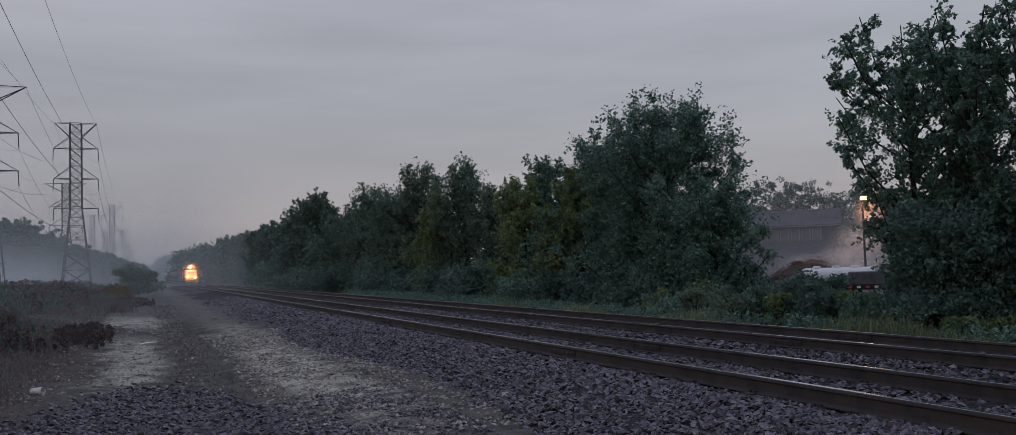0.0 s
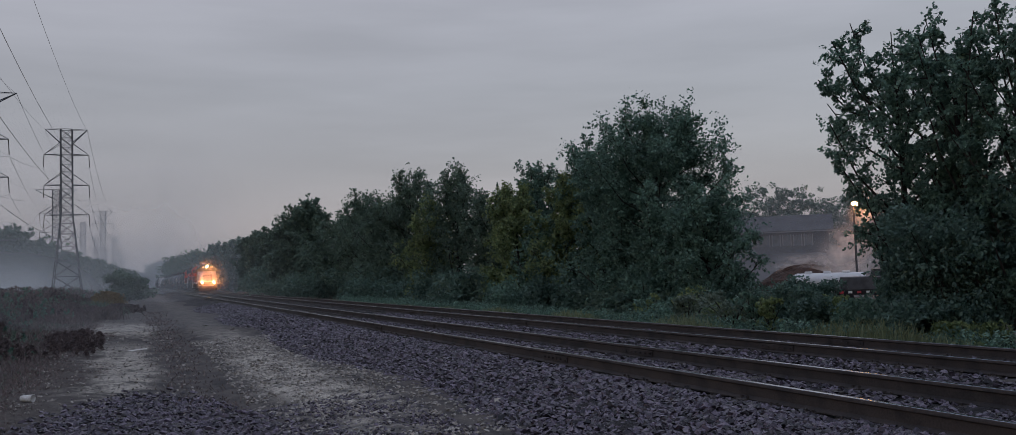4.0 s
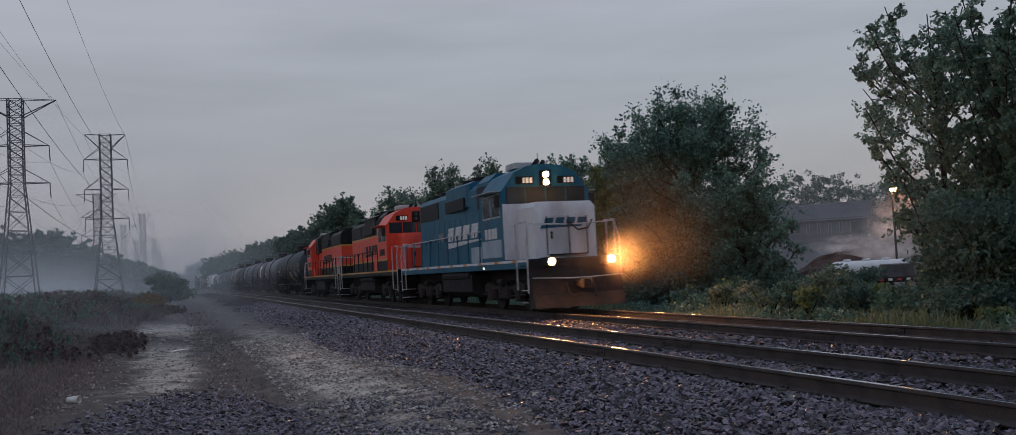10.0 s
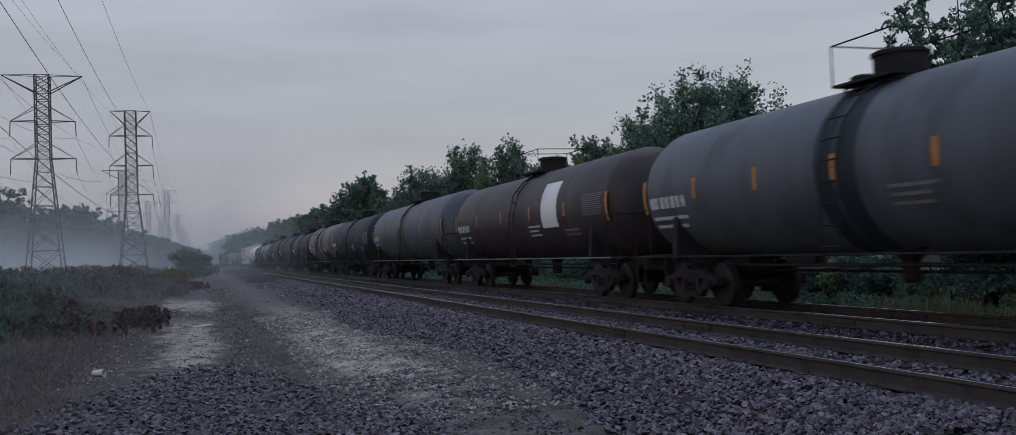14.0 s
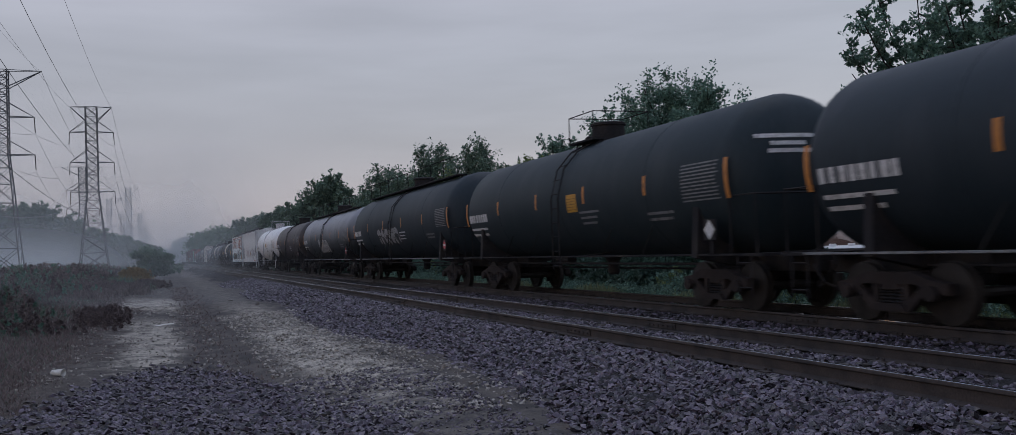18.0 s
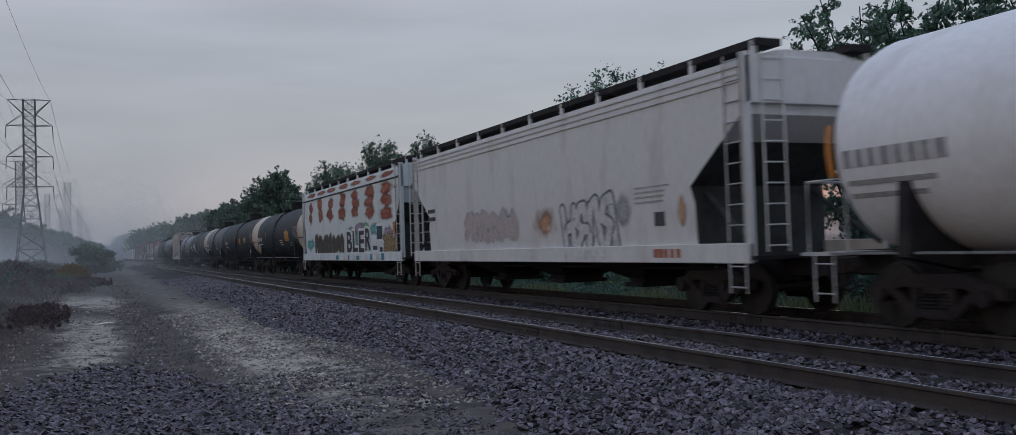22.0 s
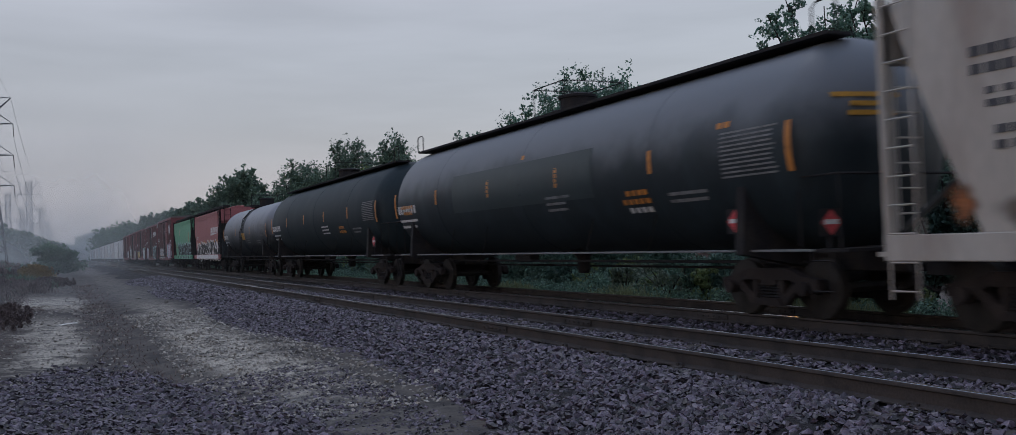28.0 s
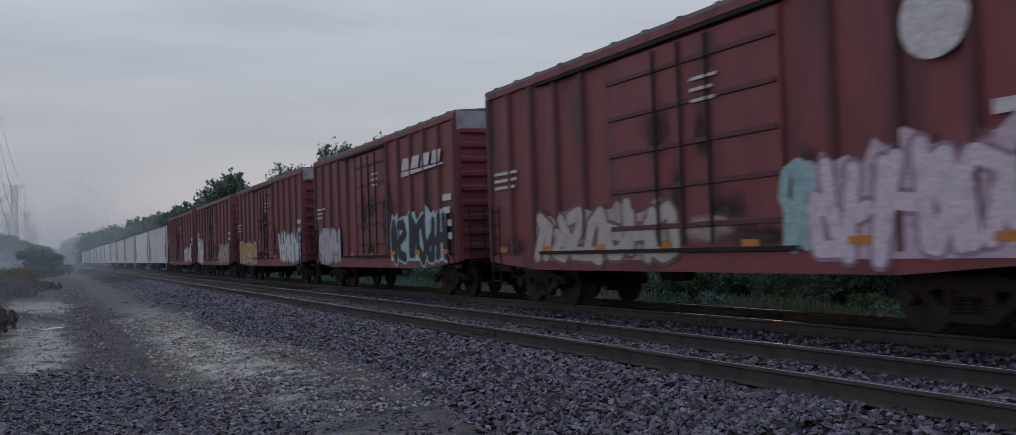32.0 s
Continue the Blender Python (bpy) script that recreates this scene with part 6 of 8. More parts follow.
def hopper_car(front, rear, colour, label, eave=4.32, roof=4.52, slope=(1.5, 2.3, 3.9), bulge=0.0, seed=0, posts=None, beads=True, ribs=0, short=False):
    """A covered hopper: a body whose ends slope inwards below, roof with running boards, end cages with ladders, outlet gates."""
    gap = 1.5
    L = rear - front
    y0, y1 = gap, L
    car = thing("hopper_car", label, "hopper car", "covered hopper cars of the train")
    ins, zl, zh = slope
    hw = lambda z: 1.5 - bulge * ((z - 2.9) / 1.7) ** 2 if bulge else (1.5 if z < eave - 0.25 else 1.5 - (z - eave + 0.25) * 0.25)
    inset = lambda z: ins if z < zl else (ins * (1 - (z - zl) / (zh - zl)) + 0.12 if z < zh else 0.12)
    zs = [0.98, 1.3, 1.7, 2.0, 2.3, 2.6, 3.0, 3.4, 3.8, eave - 0.25, eave]
    ring = lambda z, w, i: [(-w, y0 + i, z), (w, y0 + i, z), (w, y1 - i, z), (-w, y1 - i, z)]
    rings = [ring(z, hw(z), inset(z)) for z in zs] + [ring(roof - 0.12, hw(eave) * 0.8, 0.12), ring(roof, hw(eave) * 0.35, 0.12)]
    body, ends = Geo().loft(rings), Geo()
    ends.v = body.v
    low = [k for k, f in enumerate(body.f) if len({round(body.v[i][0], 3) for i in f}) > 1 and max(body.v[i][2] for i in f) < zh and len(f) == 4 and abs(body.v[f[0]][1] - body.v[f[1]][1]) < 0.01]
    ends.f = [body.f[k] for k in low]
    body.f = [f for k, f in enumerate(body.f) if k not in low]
    part("body", body, colour, car, smooth=25)
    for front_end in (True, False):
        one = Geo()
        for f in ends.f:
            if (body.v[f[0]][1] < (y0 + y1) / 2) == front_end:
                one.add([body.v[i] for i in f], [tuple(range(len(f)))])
        part("slope_sheet", one, SEAM_SHADE, car, "sloping end sheet with the shade below the car end in its colour")
    x_of = lambda z: -hw(z)
    if beads:
        for k in range(3):
            z = eave - 0.10 - k * 0.13
            part("side_bead", Geo().box(-hw(z) - 0.035, -hw(z) + 0.02, y0 + 0.12, y1 - 0.12, z - 0.03, z + 0.03, 0.012), colour, car)
    for k in range(ribs):
        y = y0 + ins + 0.2 + (y1 - y0 - 2 * ins - 0.4) * k / max(1, ribs - 1)
        part("side_rib", Geo().box(-1.56, -1.49, y - 0.05, y + 0.05, 1.0, eave - 0.1, 0.015), colour, car)
    for s in (-1, 1):
        part("side_sill", Geo().box(min(s * 1.42, s * 1.53), max(s * 1.42, s * 1.53), y0, y1, 0.92, 1.26, 0.02), colour, car)
    # running boards and hatches on the roof
    for s in (-1, 1):
        part("running_board", Geo().box(min(s * 0.75, s * 1.25), max(s * 0.75, s * 1.25), y0 - 0.05, y1 + 0.05, roof + 0.01, roof + 0.13), UNDER if posts is not HOPPER_BEIGE else posts, car)
        g = Geo()
        for k in range(11):
            y = y0 + 0.1 + (y1 - y0 - 0.2) * k / 10
            g.box(min(s * 1.18, s * 1.25), max(s * 1.18, s * 1.25), y - 0.05, y + 0.05, eave - 0.05, roof + 0.11)
        part("bracket_row", g, UNDER if posts is UNDER else colour, car)
    part("hatch_trough", Geo().box(-0.32, 0.32, y0 + 0.6, y1 - 0.6, roof - 0.02, roof + 0.12, 0.04), colour, car)
    # end cages
    for s, e in ((1, y0), (-1, y1)):
        a, b = sorted((e, e + s * 0.12))
        for q in (-1, 1):
            part("corner_post", Geo().box(min(q * 1.38, q * 1.5), max(q * 1.38, q * 1.5), a, b, 0.95, eave + 0.1), posts or colour, car)
            part("slope_brace", Geo().tube([(q * 1.36, e + s * 0.06, 1.2), (q * 1.2, e + s * (ins + 0.05), 2.2)], 0.05, 4), SEAM_SHADE, car)
        part("end_beam", Geo().box(-1.5, 1.5, a, b, eave - 0.75, eave + 0.05, 0.02), colour, car)
        part("end_platform", Geo().box(-1.5, 1.5, min(e - s * 0.12, e + s * 0.7), max(e - s * 0.12, e + s * 0.7), 0.98, 1.04), posts or UNDER, car)
        ladder(car, -1.52, e + s * 0.32, 0.42, eave + 0.1, 0.44, posts or (RAIL_LIGHT if colour in (HOPPER_GREY, HOPPER_PALE, WHITE) else colour))
        ladder(car, -0.95, e - s * 0.03, 1.1, eave + 0.1, 0.44, posts or colour, "end_ladder", "x")
        part("centre_sill", Geo().box(-0.3, 0.3, min(e - s * 0.4, e + s * 2.6), max(e - s * 0.4, e + s * 2.6), 0.68, 1.0), UNDER, car)
        truck(car, e + s * 1.7)
        coupler(car, e - s * 0.4, -s)
    part("brake_wheel", Geo().loft([[(0.6 + q * math.cos(a), y, 2.3 + q * math.sin(a)) for a in (2 * math.pi * j / 14 for j in range(14))] for y, q in ((y0 - 0.1, 0.22), (y0 - 0.07, 0.28), (y0 - 0.04, 0.22))]), posts or UNDER, car)
    # outlet bays under the floor
    n = 2 if short else 3
    for k in range(n):
        y = y0 + (y1 - y0) * (0.5 if n == 1 else 0.29 + 0.42 * k / (n - 1))
        part("outlet_bay", Geo().loft([ring2 for ring2 in ([(-a, y - b, z), (a, y - b, z), (a, y + b, z), (-a, y + b, z)] for z, a, b in ((0.42, 0.5, 0.3), (0.55, 0.55, 0.35), (1.0, 1.35, 1.5)))]), UNDER, car)
        part("outlet_gate", Geo().box(-0.62, 0.62, y - 0.38, y + 0.38, 0.36, 0.45), UNDER, car)
    part("train_pipe", Geo().tube([(-0.95, y0 + 1.5, 0.8), (-0.95, y1 - 1.5, 0.8)], 0.03, 5), UNDER, car)
    CARS.append((car, front, False))
    return car, x_of, y0, y1


def box_car(front, rear, label, eave=5.0, seed=0, door_at=0.5, end_cap=True, ribs=12, dw=1.55):
    """A high box car: ribbed sides, plug door with bars, corrugated ends, seamed roof, sill and ladders."""
    gap = 2.05
    L = rear - front
    y0, y1 = gap, L
    car = thing("box_car", label, "box car", "red box cars of the train")
    part("body", Geo().box(-1.46, 1.46, y0, y1, 1.05, eave - 0.02), BOX_RED, car)
    part("roof", Geo().loft([[(-1.52, y, eave - 0.06), (-1.5, y, eave + 0.02), (0, y, eave + 0.14), (1.5, y, eave + 0.02), (1.52, y, eave - 0.06)] for y in (y0 - 0.04, y1 + 0.04)]), BOX_ROOF, car, "dull brown grey roof sheets")
    for k in range(14):
        y = y0 + (y1 - y0) * (k + 0.5) / 14
        part("roof_seam", Geo().loft([[(-1.53, yy, eave - 0.04), (-1.5, yy, eave + 0.05), (0, yy, eave + 0.17), (1.5, yy, eave + 0.05), (1.53, yy, eave - 0.04)] for yy in (y - 0.06, y + 0.06)]), BOX_ROOF, car)
    for s in (-1, 1):
        part("top_chord", Geo().box(min(s * 1.45, s * 1.53), max(s * 1.45, s * 1.53), y0, y1, eave - 0.2, eave - 0.05, 0.01), BOX_RED, car)
        part("side_sill", Geo().prism([(y0, 0.98), (y0 + 2.4, 0.80), (y1 - 2.4, 0.80), (y1, 0.98), (y1, 1.12), (y0, 1.12)], min(s * 1.46, s * 1.53), max(s * 1.46, s * 1.53)), BOX_RED, car)
    yd = y0 + (y1 - y0) * door_at
    for k in range(ribs):
        y = y0 + 0.1 + (y1 - y0 - 0.2) * k / (ribs - 1)
        if abs(y - yd) < dw + 0.1:
            continue
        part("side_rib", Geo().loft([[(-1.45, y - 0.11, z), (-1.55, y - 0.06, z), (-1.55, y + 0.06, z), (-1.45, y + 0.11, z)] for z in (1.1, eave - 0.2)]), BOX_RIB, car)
    door = part("door", Geo().box(-1.535, -1.45, yd - dw, yd + dw, 1.2, eave - 0.35, 0.02), BOX_RED, car, "ribbed plug door")
    for k in range(5):
        z = 1.55 + k * (eave - 2.2) / 4.2
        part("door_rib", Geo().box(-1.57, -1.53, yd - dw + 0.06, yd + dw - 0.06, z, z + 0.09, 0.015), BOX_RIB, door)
    for dy in (-0.75, 0.0, 0.75):
        part("door_rod", Geo().tube([(-1.585, yd + dy, 1.25), (-1.585, yd + dy, eave - 0.4)], 0.028, 5), UNDER, door)
    for z in (1.14, eave - 0.3):
        part("door_track", Geo().box(-1.59, -1.5, yd - dw * 1.1, yd + dw * 2.2, z, z + 0.07), UNDER, car)
    for s, e in ((1, y0), (-1, y1)):
        for k in range(9):
            z = 1.25 + k * (eave - 1.9) / 8
            part("end_corrugation", Geo().loft([[(x, e + s * 0.02, z), (x, e - s * 0.07, z + 0.08), (x, e - s * 0.07, z + 0.17), (x, e + s * 0.02, z + 0.25)] for x in (-1.36, 1.36)]), BOX_RED, car)
        if end_cap and s > 0:
            part("end_cap", Geo().box(-1.47, 1.47, e - 0.05, e + 0.02, eave - 0.5, eave + 0.0), GALV_ROOF, car, "pale top sheet of the end wall")
        for q in (-1, 1):
            part("corner_post", Geo().box(min(q * 1.36, q * 1.5), max(q * 1.36, q * 1.5), min(e - s * 0.03, e + s * 0.1), max(e - s * 0.03, e + s * 0.1), 1.0, eave - 0.05), BOX_RED, car)
        ladder(car, -1.56, e + s * 0.42, 0.42, 2.3, 0.42, UNDER)
        ladder(car, -1.0, e - s * 0.12, 0.9, 2.4, 0.42, UNDER, "end_ladder", "x")
        part("centre_sill", Geo().box(-0.32, 0.32, min(e - s * 0.65, e + s * 2.6), max(e - s * 0.65, e + s * 2.6), 0.68, 1.06), UNDER, car)
        truck(car, e + s * 1.75)
        coupler(car, e - s * 0.65, -s)
    rr = random.Random(seed * 5 + 2)
    for k in range(9):
        # grime round the door and along the foot of the side
        yy, zz, w, h = (yd + rr.uniform(-1, 1) * dw * 1.3, rr.uniform(1.5, 3.4), rr.uniform(0.3, 0.8), rr.uniform(0.5, 1.1)) if k < 5 else (rr.uniform(y0 + 1, y1 - 1), 1.35, rr.uniform(0.6, 1.8), rr.uniform(0.2, 0.4))
        part("grime_patch", Geo().add([(-1.5365 - 0.0003 * k, yy + w * math.cos(a), zz + h * math.sin(a)) for a in (2 * math.pi * j / 16 for j in range(16))], [tuple(range(16))]), soft_paint("box_grime", (0.045, 0.028, 0.027), (0.07, 0.045, 0.04), (1, 4, 1.5), 0.05), car)
    part("underframe", Geo().box(-1.2, 1.2, y0 + 2.6, y1 - 2.6, 0.86, 1.08), UNDER, car)
    part("brake_cylinder", Geo().tube([(-0.6, yd + 1.2, 0.72), (-0.6, yd + 2.0, 0.72)], 0.14, 10), UNDER, car)
    put = flat_surface(-1.535)
    part("stencil_lines", bars(put, y0 + 0.35, y0 + 0.95, 1.6, 3.0, 4, 0.5, 0.2, seed), WHITE_MARK, car, "faded white stencilled lines")
    part("load_stencil", bars(put, y1 - 1.6, y1 - 0.4, 2.7, 3.2, 3, 0.4, 0.3, seed + 3), WHITE_MARK, car, "faded white stencilled lines")
    part("load_stencil", bars(flat_surface(-1.575), yd - 1.0, yd - 0.3, eave - 1.5, eave - 0.95, 3, 0.3, 0.2, seed + 5), WHITE_MARK, car, "faded white stencilled lines")
    for k in range(7):
        y = y0 + 0.8 + (y1 - y0 - 1.6) * k / 6
        part("reflector", slab(y - 0.2, y + 0.2, 1.2, 1.32, -1.55), ORANGE_MARK, car)
    CARS.append((car, front, False))
    return car, (lambda z: -1.54), y0, y1


def emblem(car, y, z, r, x, m, label):
    """A round emblem, plain."""
    part("emblem", Geo().disc(x, y, z, r, 0.012, 28), m, car, label)


def slanted_blocks(car, y0, y1, z0, z1, x, m, name="company_mark", n=4, bar=True):
    """Plain slanted blocks in place of a company's name, read towards the front, with a tapered bar under them."""
    g = Geo()
    w = (y1 - y0) / n
    k = (z1 - z0) * 0.45
    for i in range(n):
        a, b = y1 - w * i, y1 - w * (i + 0.74)
        g.prism([(a, z0), (b, z0), (b - k, z1), (a - k, z1)], x - 0.006, x + 0.01)
    if bar:
        h = (z1 - z0)
        g.prism([(y1 + h * 0.1, z0 - h * 0.55), (y0 - h * 0.3, z0 - h * 0.22), (y0 - h * 0.35, z0 - h * 0.12), (y1, z0 - h * 0.12)], x - 0.006, x + 0.01)
    part(name, g, m, car, "plain slanted blocks of a company mark")

yard()

# ---- locomotives ----
LOCO_BLUE = paint("loco_blue", (0.010, 0.105, 0.175), (0.012, 0.078, 0.13), 0.5, 0.5, spec=0.25)
LOCO_ORANGE = paint("loco_orange", (0.68, 0.062, 0.03), (0.58, 0.055, 0.028), 0.42, 0.3, spec=0.35)
LOCO_WHITE = paint("loco_white", (0.60, 0.61, 0.64), (0.42, 0.42, 0.44), 0.45, 0.4)
PALE_BLUE = paint("loco_pale_blue", (0.30, 0.38, 0.45), (0.2, 0.26, 0.32), 0.5, 0.4)
LOCO_BLACK = paint("loco_black", (0.006, 0.008, 0.009), (0.011, 0.013, 0.014), 0.5, spec=0.15)
LOCO_YELLOW = paint("loco_yellow", (0.50, 0.24, 0.02), (0.4, 0.19, 0.02), 0.45, 0.3)
GRILLE = mat("loco_grille", (0.006, 0.008, 0.010), rough=0.7, scale=3, fine=60, bump=0.6, stretch=(1, 1, 6))
WINDOW = glass("loco_window")
HEADLIGHT = glow("headlight_lens", (1.0, 0.42, 0.13), 1600.0)
DITCH = glow("ditch_light_lens", (1.0, 0.40, 0.12), 1600.0)
BOARD = glow("number_board", (1.0, 0.9, 0.7), 0.12)
STEP_LAMP = glow("step_lamp", (1.0, 0.85, 0.6), 1.5)


def loco_truck(car, y):
    """A two-axle locomotive truck with its heavy side frames, springs and journal boxes."""
    t = part("truck", shared("loco_bolster", lambda: Geo().box(-1.0, 1.0, -0.3, 0.3, 0.55, 1.0, 0.05), UNDER), None, car, at=(0, y, 0))

    def frame_geo():
        g = Geo().prism([(-1.95, 0.62), (-1.95, 0.86), (-1.6, 0.95), (-0.8, 0.80), (0.8, 0.80), (1.6, 0.95), (1.95, 0.86), (1.95, 0.62), (1.6, 0.58), (0.9, 0.62), (0.6, 0.42), (-0.6, 0.42), (-0.9, 0.62), (-1.6, 0.58)], -0.09, 0.09)
        for s in (-1, 1):
            g.box(-0.14, 0.10, s * 1.37 - 0.2, s * 1.37 + 0.2, 0.33, 0.70, 0.04)
            g.tube([(-0.13, s * 0.75, 0.40), (-0.13, s * 0.75, 0.72)], 0.12, 8)
            g.tube([(-0.12, s * 0.9, 0.5), (-0.12, s * 2.1, 0.55)], 0.03, 5)
            g.box(-0.12, 0.0, s * 0.35 - 0.16, s * 0.35 + 0.16, 0.55, 0.85, 0.03)
        return g
    for s in (-1, 1):
        f = part("side_frame", shared("loco_side_frame", frame_geo, TRUCK_STEEL), None, t, at=(s * 1.08, 0, 0))
        if s > 0:
            f.rotation_euler.z = math.pi
        part("brake_cylinder", shared("loco_brake", lambda: Geo().tube([(0, -0.25, 0), (0, 0.25, 0)], 0.11, 8), UNDER), None, t, at=(s * 1.22, 0.0, 0.95))
    for dy in (-1.37, 1.37):
        part("axle", shared("loco_axle", lambda: Geo().tube([(-0.95, 0, 0), (0.95, 0, 0)], 0.1, 8), WHEEL_STEEL), None, t, at=(0, dy, 0.508))
        for s in (-1, 1):
            w = part("wheel", shared("loco_wheel", wheel_geo(0.508), WHEEL_STEEL, 40), None, t, at=(s * 0.745, dy, 0.508))
            if s > 0:
                w.rotation_euler.z = math.pi


def locomotive(front, label, body, nose, upper, sill, rail_colour, turned=False, lit=False, stripe=None, dynamic=True):
    """A four-axle road switcher, cab first: platform, fuel tank, low nose, cab, long hood with grilles, fans and stacks, rails and steps."""
    car = thing("locomotive", label, "locomotive", "locomotives at the head of the train")
    L, deck = 17.5, 1.62
    part("platform", Geo().box(-1.5, 1.5, 0.75, L - 0.35, deck - 0.28, deck, 0.02), sill, car)
    for s in (-1, 1):
        part("sill_stripe", Geo().box(min(s * 1.498, s * 1.508), max(s * 1.498, s * 1.508), 0.8, L - 0.4, deck - 0.09, deck - 0.012), stripe or LOCO_YELLOW, car)
        if nose is LOCO_WHITE:
            for k in range(9):
                part("sill_mark", slab(1.6 + k * 1.75, 2.0 + k * 1.75, deck - 0.09, deck - 0.012, s * 1.51, 0.004), ORANGE_MARK, car)
    part("centre_sill", Geo().box(-0.7, 0.7, 0.9, L - 0.5, 0.95, deck - 0.28), UNDER, car)
    part("fuel_tank", Geo().loft([[(-1.0, y, 0.42), (-1.38, y, 0.62), (-1.38, y, 1.22), (1.38, y, 1.22), (1.38, y, 0.62), (1.0, y, 0.42)] for y in (6.7, 10.6)]), UNDER, car, "black fuel tank under the platform")
    part("air_reservoir", Geo().tube([(-1.32, 6.9, 1.2), (-1.32, 10.4, 1.2)], 0.15, 10), UNDER, car)
    loco_truck(car, 3.95)
    loco_truck(car, 13.55)
    for e, s in ((0.35, 1), (L, -1)):
        part("pilot", Geo().loft([[(-1.5, e + s * 0.4, z), (-1.45, e + s * (0.4 - d), z), (1.45, e + s * (0.4 - d), z), (1.5, e + s * 0.4, z)] for z, d in ((0.16, 0.42), (0.55, 0.22), (deck - 0.3, 0.06), (deck - 0.02, 0.06))]), LOCO_BLACK if nose is not LOCO_WHITE else UNDER, car, "steel pilot plate and plough")
        coupler(car, e + s * 0.25, -s)
        for q in (-1, 1):
            for k in range(4):
                part("step", Geo().box(min(q * 1.0, q * 1.52), max(q * 1.0, q * 1.52), min(e + s * 0.42, e + s * 0.95), max(e + s * 0.42, e + s * 0.95), 0.32 + k * 0.36, 0.345 + k * 0.36), RAIL_LIGHT if k < 2 else UNDER, car)
            g = Geo().tube([(q * 1.5, e + s * 0.40, 0.6), (q * 1.5, e + s * 0.36, deck + 0.6), (q * 1.42, e + s * 0.55, deck + 1.1), (q * 1.42, e + s * 1.2, deck + 1.1)], 0.026, 5)
            g.tube([(q * 1.52, e + s * 1.25, 0.7), (q * 1.52, e + s * 1.25, deck + 1.1)], 0.026, 5)
            part("grab_iron", g, rail_colour, car, "pale bent grab iron")
        part("end_rail", Geo().tube([(-1.42, e + s * 0.5, deck), (-1.42, e + s * 0.5, deck + 1.05), (-0.35, e + s * 0.5, deck + 1.0)], 0.024, 5).tube([(1.42, e + s * 0.5, deck), (1.42, e + s * 0.5, deck + 1.05), (0.35, e + s * 0.5, deck + 1.0)], 0.024, 5), rail_colour, car)
        part("uncoupling_lever", Geo().tube([(-1.45, e + s * 0.15, 1.05), (-0.3, e + s * 0.12, 1.0), (0.3, e + s * 0.12, 1.0), (1.45, e + s * 0.15, 1.05)], 0.02, 4), RAIL_LIGHT, car)
        part("air_hose", Geo().tube([(0.45, e + s * 0.2, 1.0), (0.46, e - s * 0.02, 0.6), (0.42, e - s * 0.1, 0.45)], 0.03, 5), UNDER, car)
    # low nose
    nz = 3.34
    part("nose", Geo().loft([[(-w, y, deck), (w, y, deck), (w, y, zt - 0.16), (w - 0.14, y, zt), (-w + 0.14, y, zt), (-w, y, zt - 0.16)] for y, w, zt in ((1.25, 0.98, nz - 0.14), (1.32, 1.02, nz), (2.75, 1.02, nz + 0.04))]), nose, car, smooth=30)
    d = part("nose_door", Geo().box(-0.62, 0.02, 1.225, 1.26, deck + 0.06, nz - 0.42, 0.015), nose, car)
    part("door_handle", Geo().box(-0.52, -0.46, 1.2, 1.23, 2.2, 2.42), UNDER, d)
    part("nose_hatch", Geo().box(0.12, 0.62, 1.225, 1.26, deck + 0.06, nz - 0.42, 0.015), nose, car)
    for x in (-0.66, 0.06, 0.66):
        part("nose_grab", Geo().tube([(x, 1.2, deck + 0.1), (x, 1.17, deck + 0.15), (x, 1.17, nz - 0.5), (x, 1.22, nz - 0.46)], 0.018, 5), UNDER, car)
    part("nose_step", Geo().box(-0.6, 0.6, 1.05, 1.22, deck + 0.08, deck + 0.12), UNDER, car)
    part("nose_hose", Geo().tube([(0.1, 1.2, 2.7), (0.35, 1.16, 2.45), (0.7, 1.16, 2.5), (0.85, 1.2, 2.75)], 0.025, 5), UNDER, car)
    # cab
    cz = 4.66
    cab = [(-1.5, deck), (1.5, deck), (1.5, 3.82), (1.05, 4.40), (0.6, 4.60), (0.25, cz), (-0.25, cz), (-0.6, 4.60), (-1.05, 4.40), (-1.5, 3.82)]
    c = part("cab", Geo().loft([[(x, y, z) for x, z in cab] for y in (2.75, 5.05)]), body, car, smooth=20)
    if nose is not body:
        part("cab_front_panel", Geo().box(-1.49, 1.49, 2.735, 2.752, deck + 0.02, nz + 0.06), nose, c)
    for x0, x1 in ((-1.32, -0.74), (-0.64, -0.06), (0.06, 0.64), (0.74, 1.32)):
        w = part("windscreen", Geo().box(x0, x1, 2.73, 2.748, 3.44, 3.90), WINDOW, c, "dark windscreen pane")
        part("window_gasket", Geo().box(x0 - 0.03, x1 + 0.03, 2.742, 2.756, 3.41, 3.93), UNDER, w)
    for q in (-1, 1):
        for ya, yb in ((3.05, 3.75), (3.95, 4.7)):
            w = part("side_window", Geo().box(min(q * 1.495, q * 1.512), max(q * 1.495, q * 1.512), ya, yb, 3.05, 3.72), WINDOW, c, "dark cab side window")
            part("window_frame", Geo().box(min(q * 1.49, q * 1.504), max(q * 1.49, q * 1.504), ya - 0.05, yb + 0.05, 3.0, 3.77), RAIL_LIGHT if nose is LOCO_WHITE else body, w)
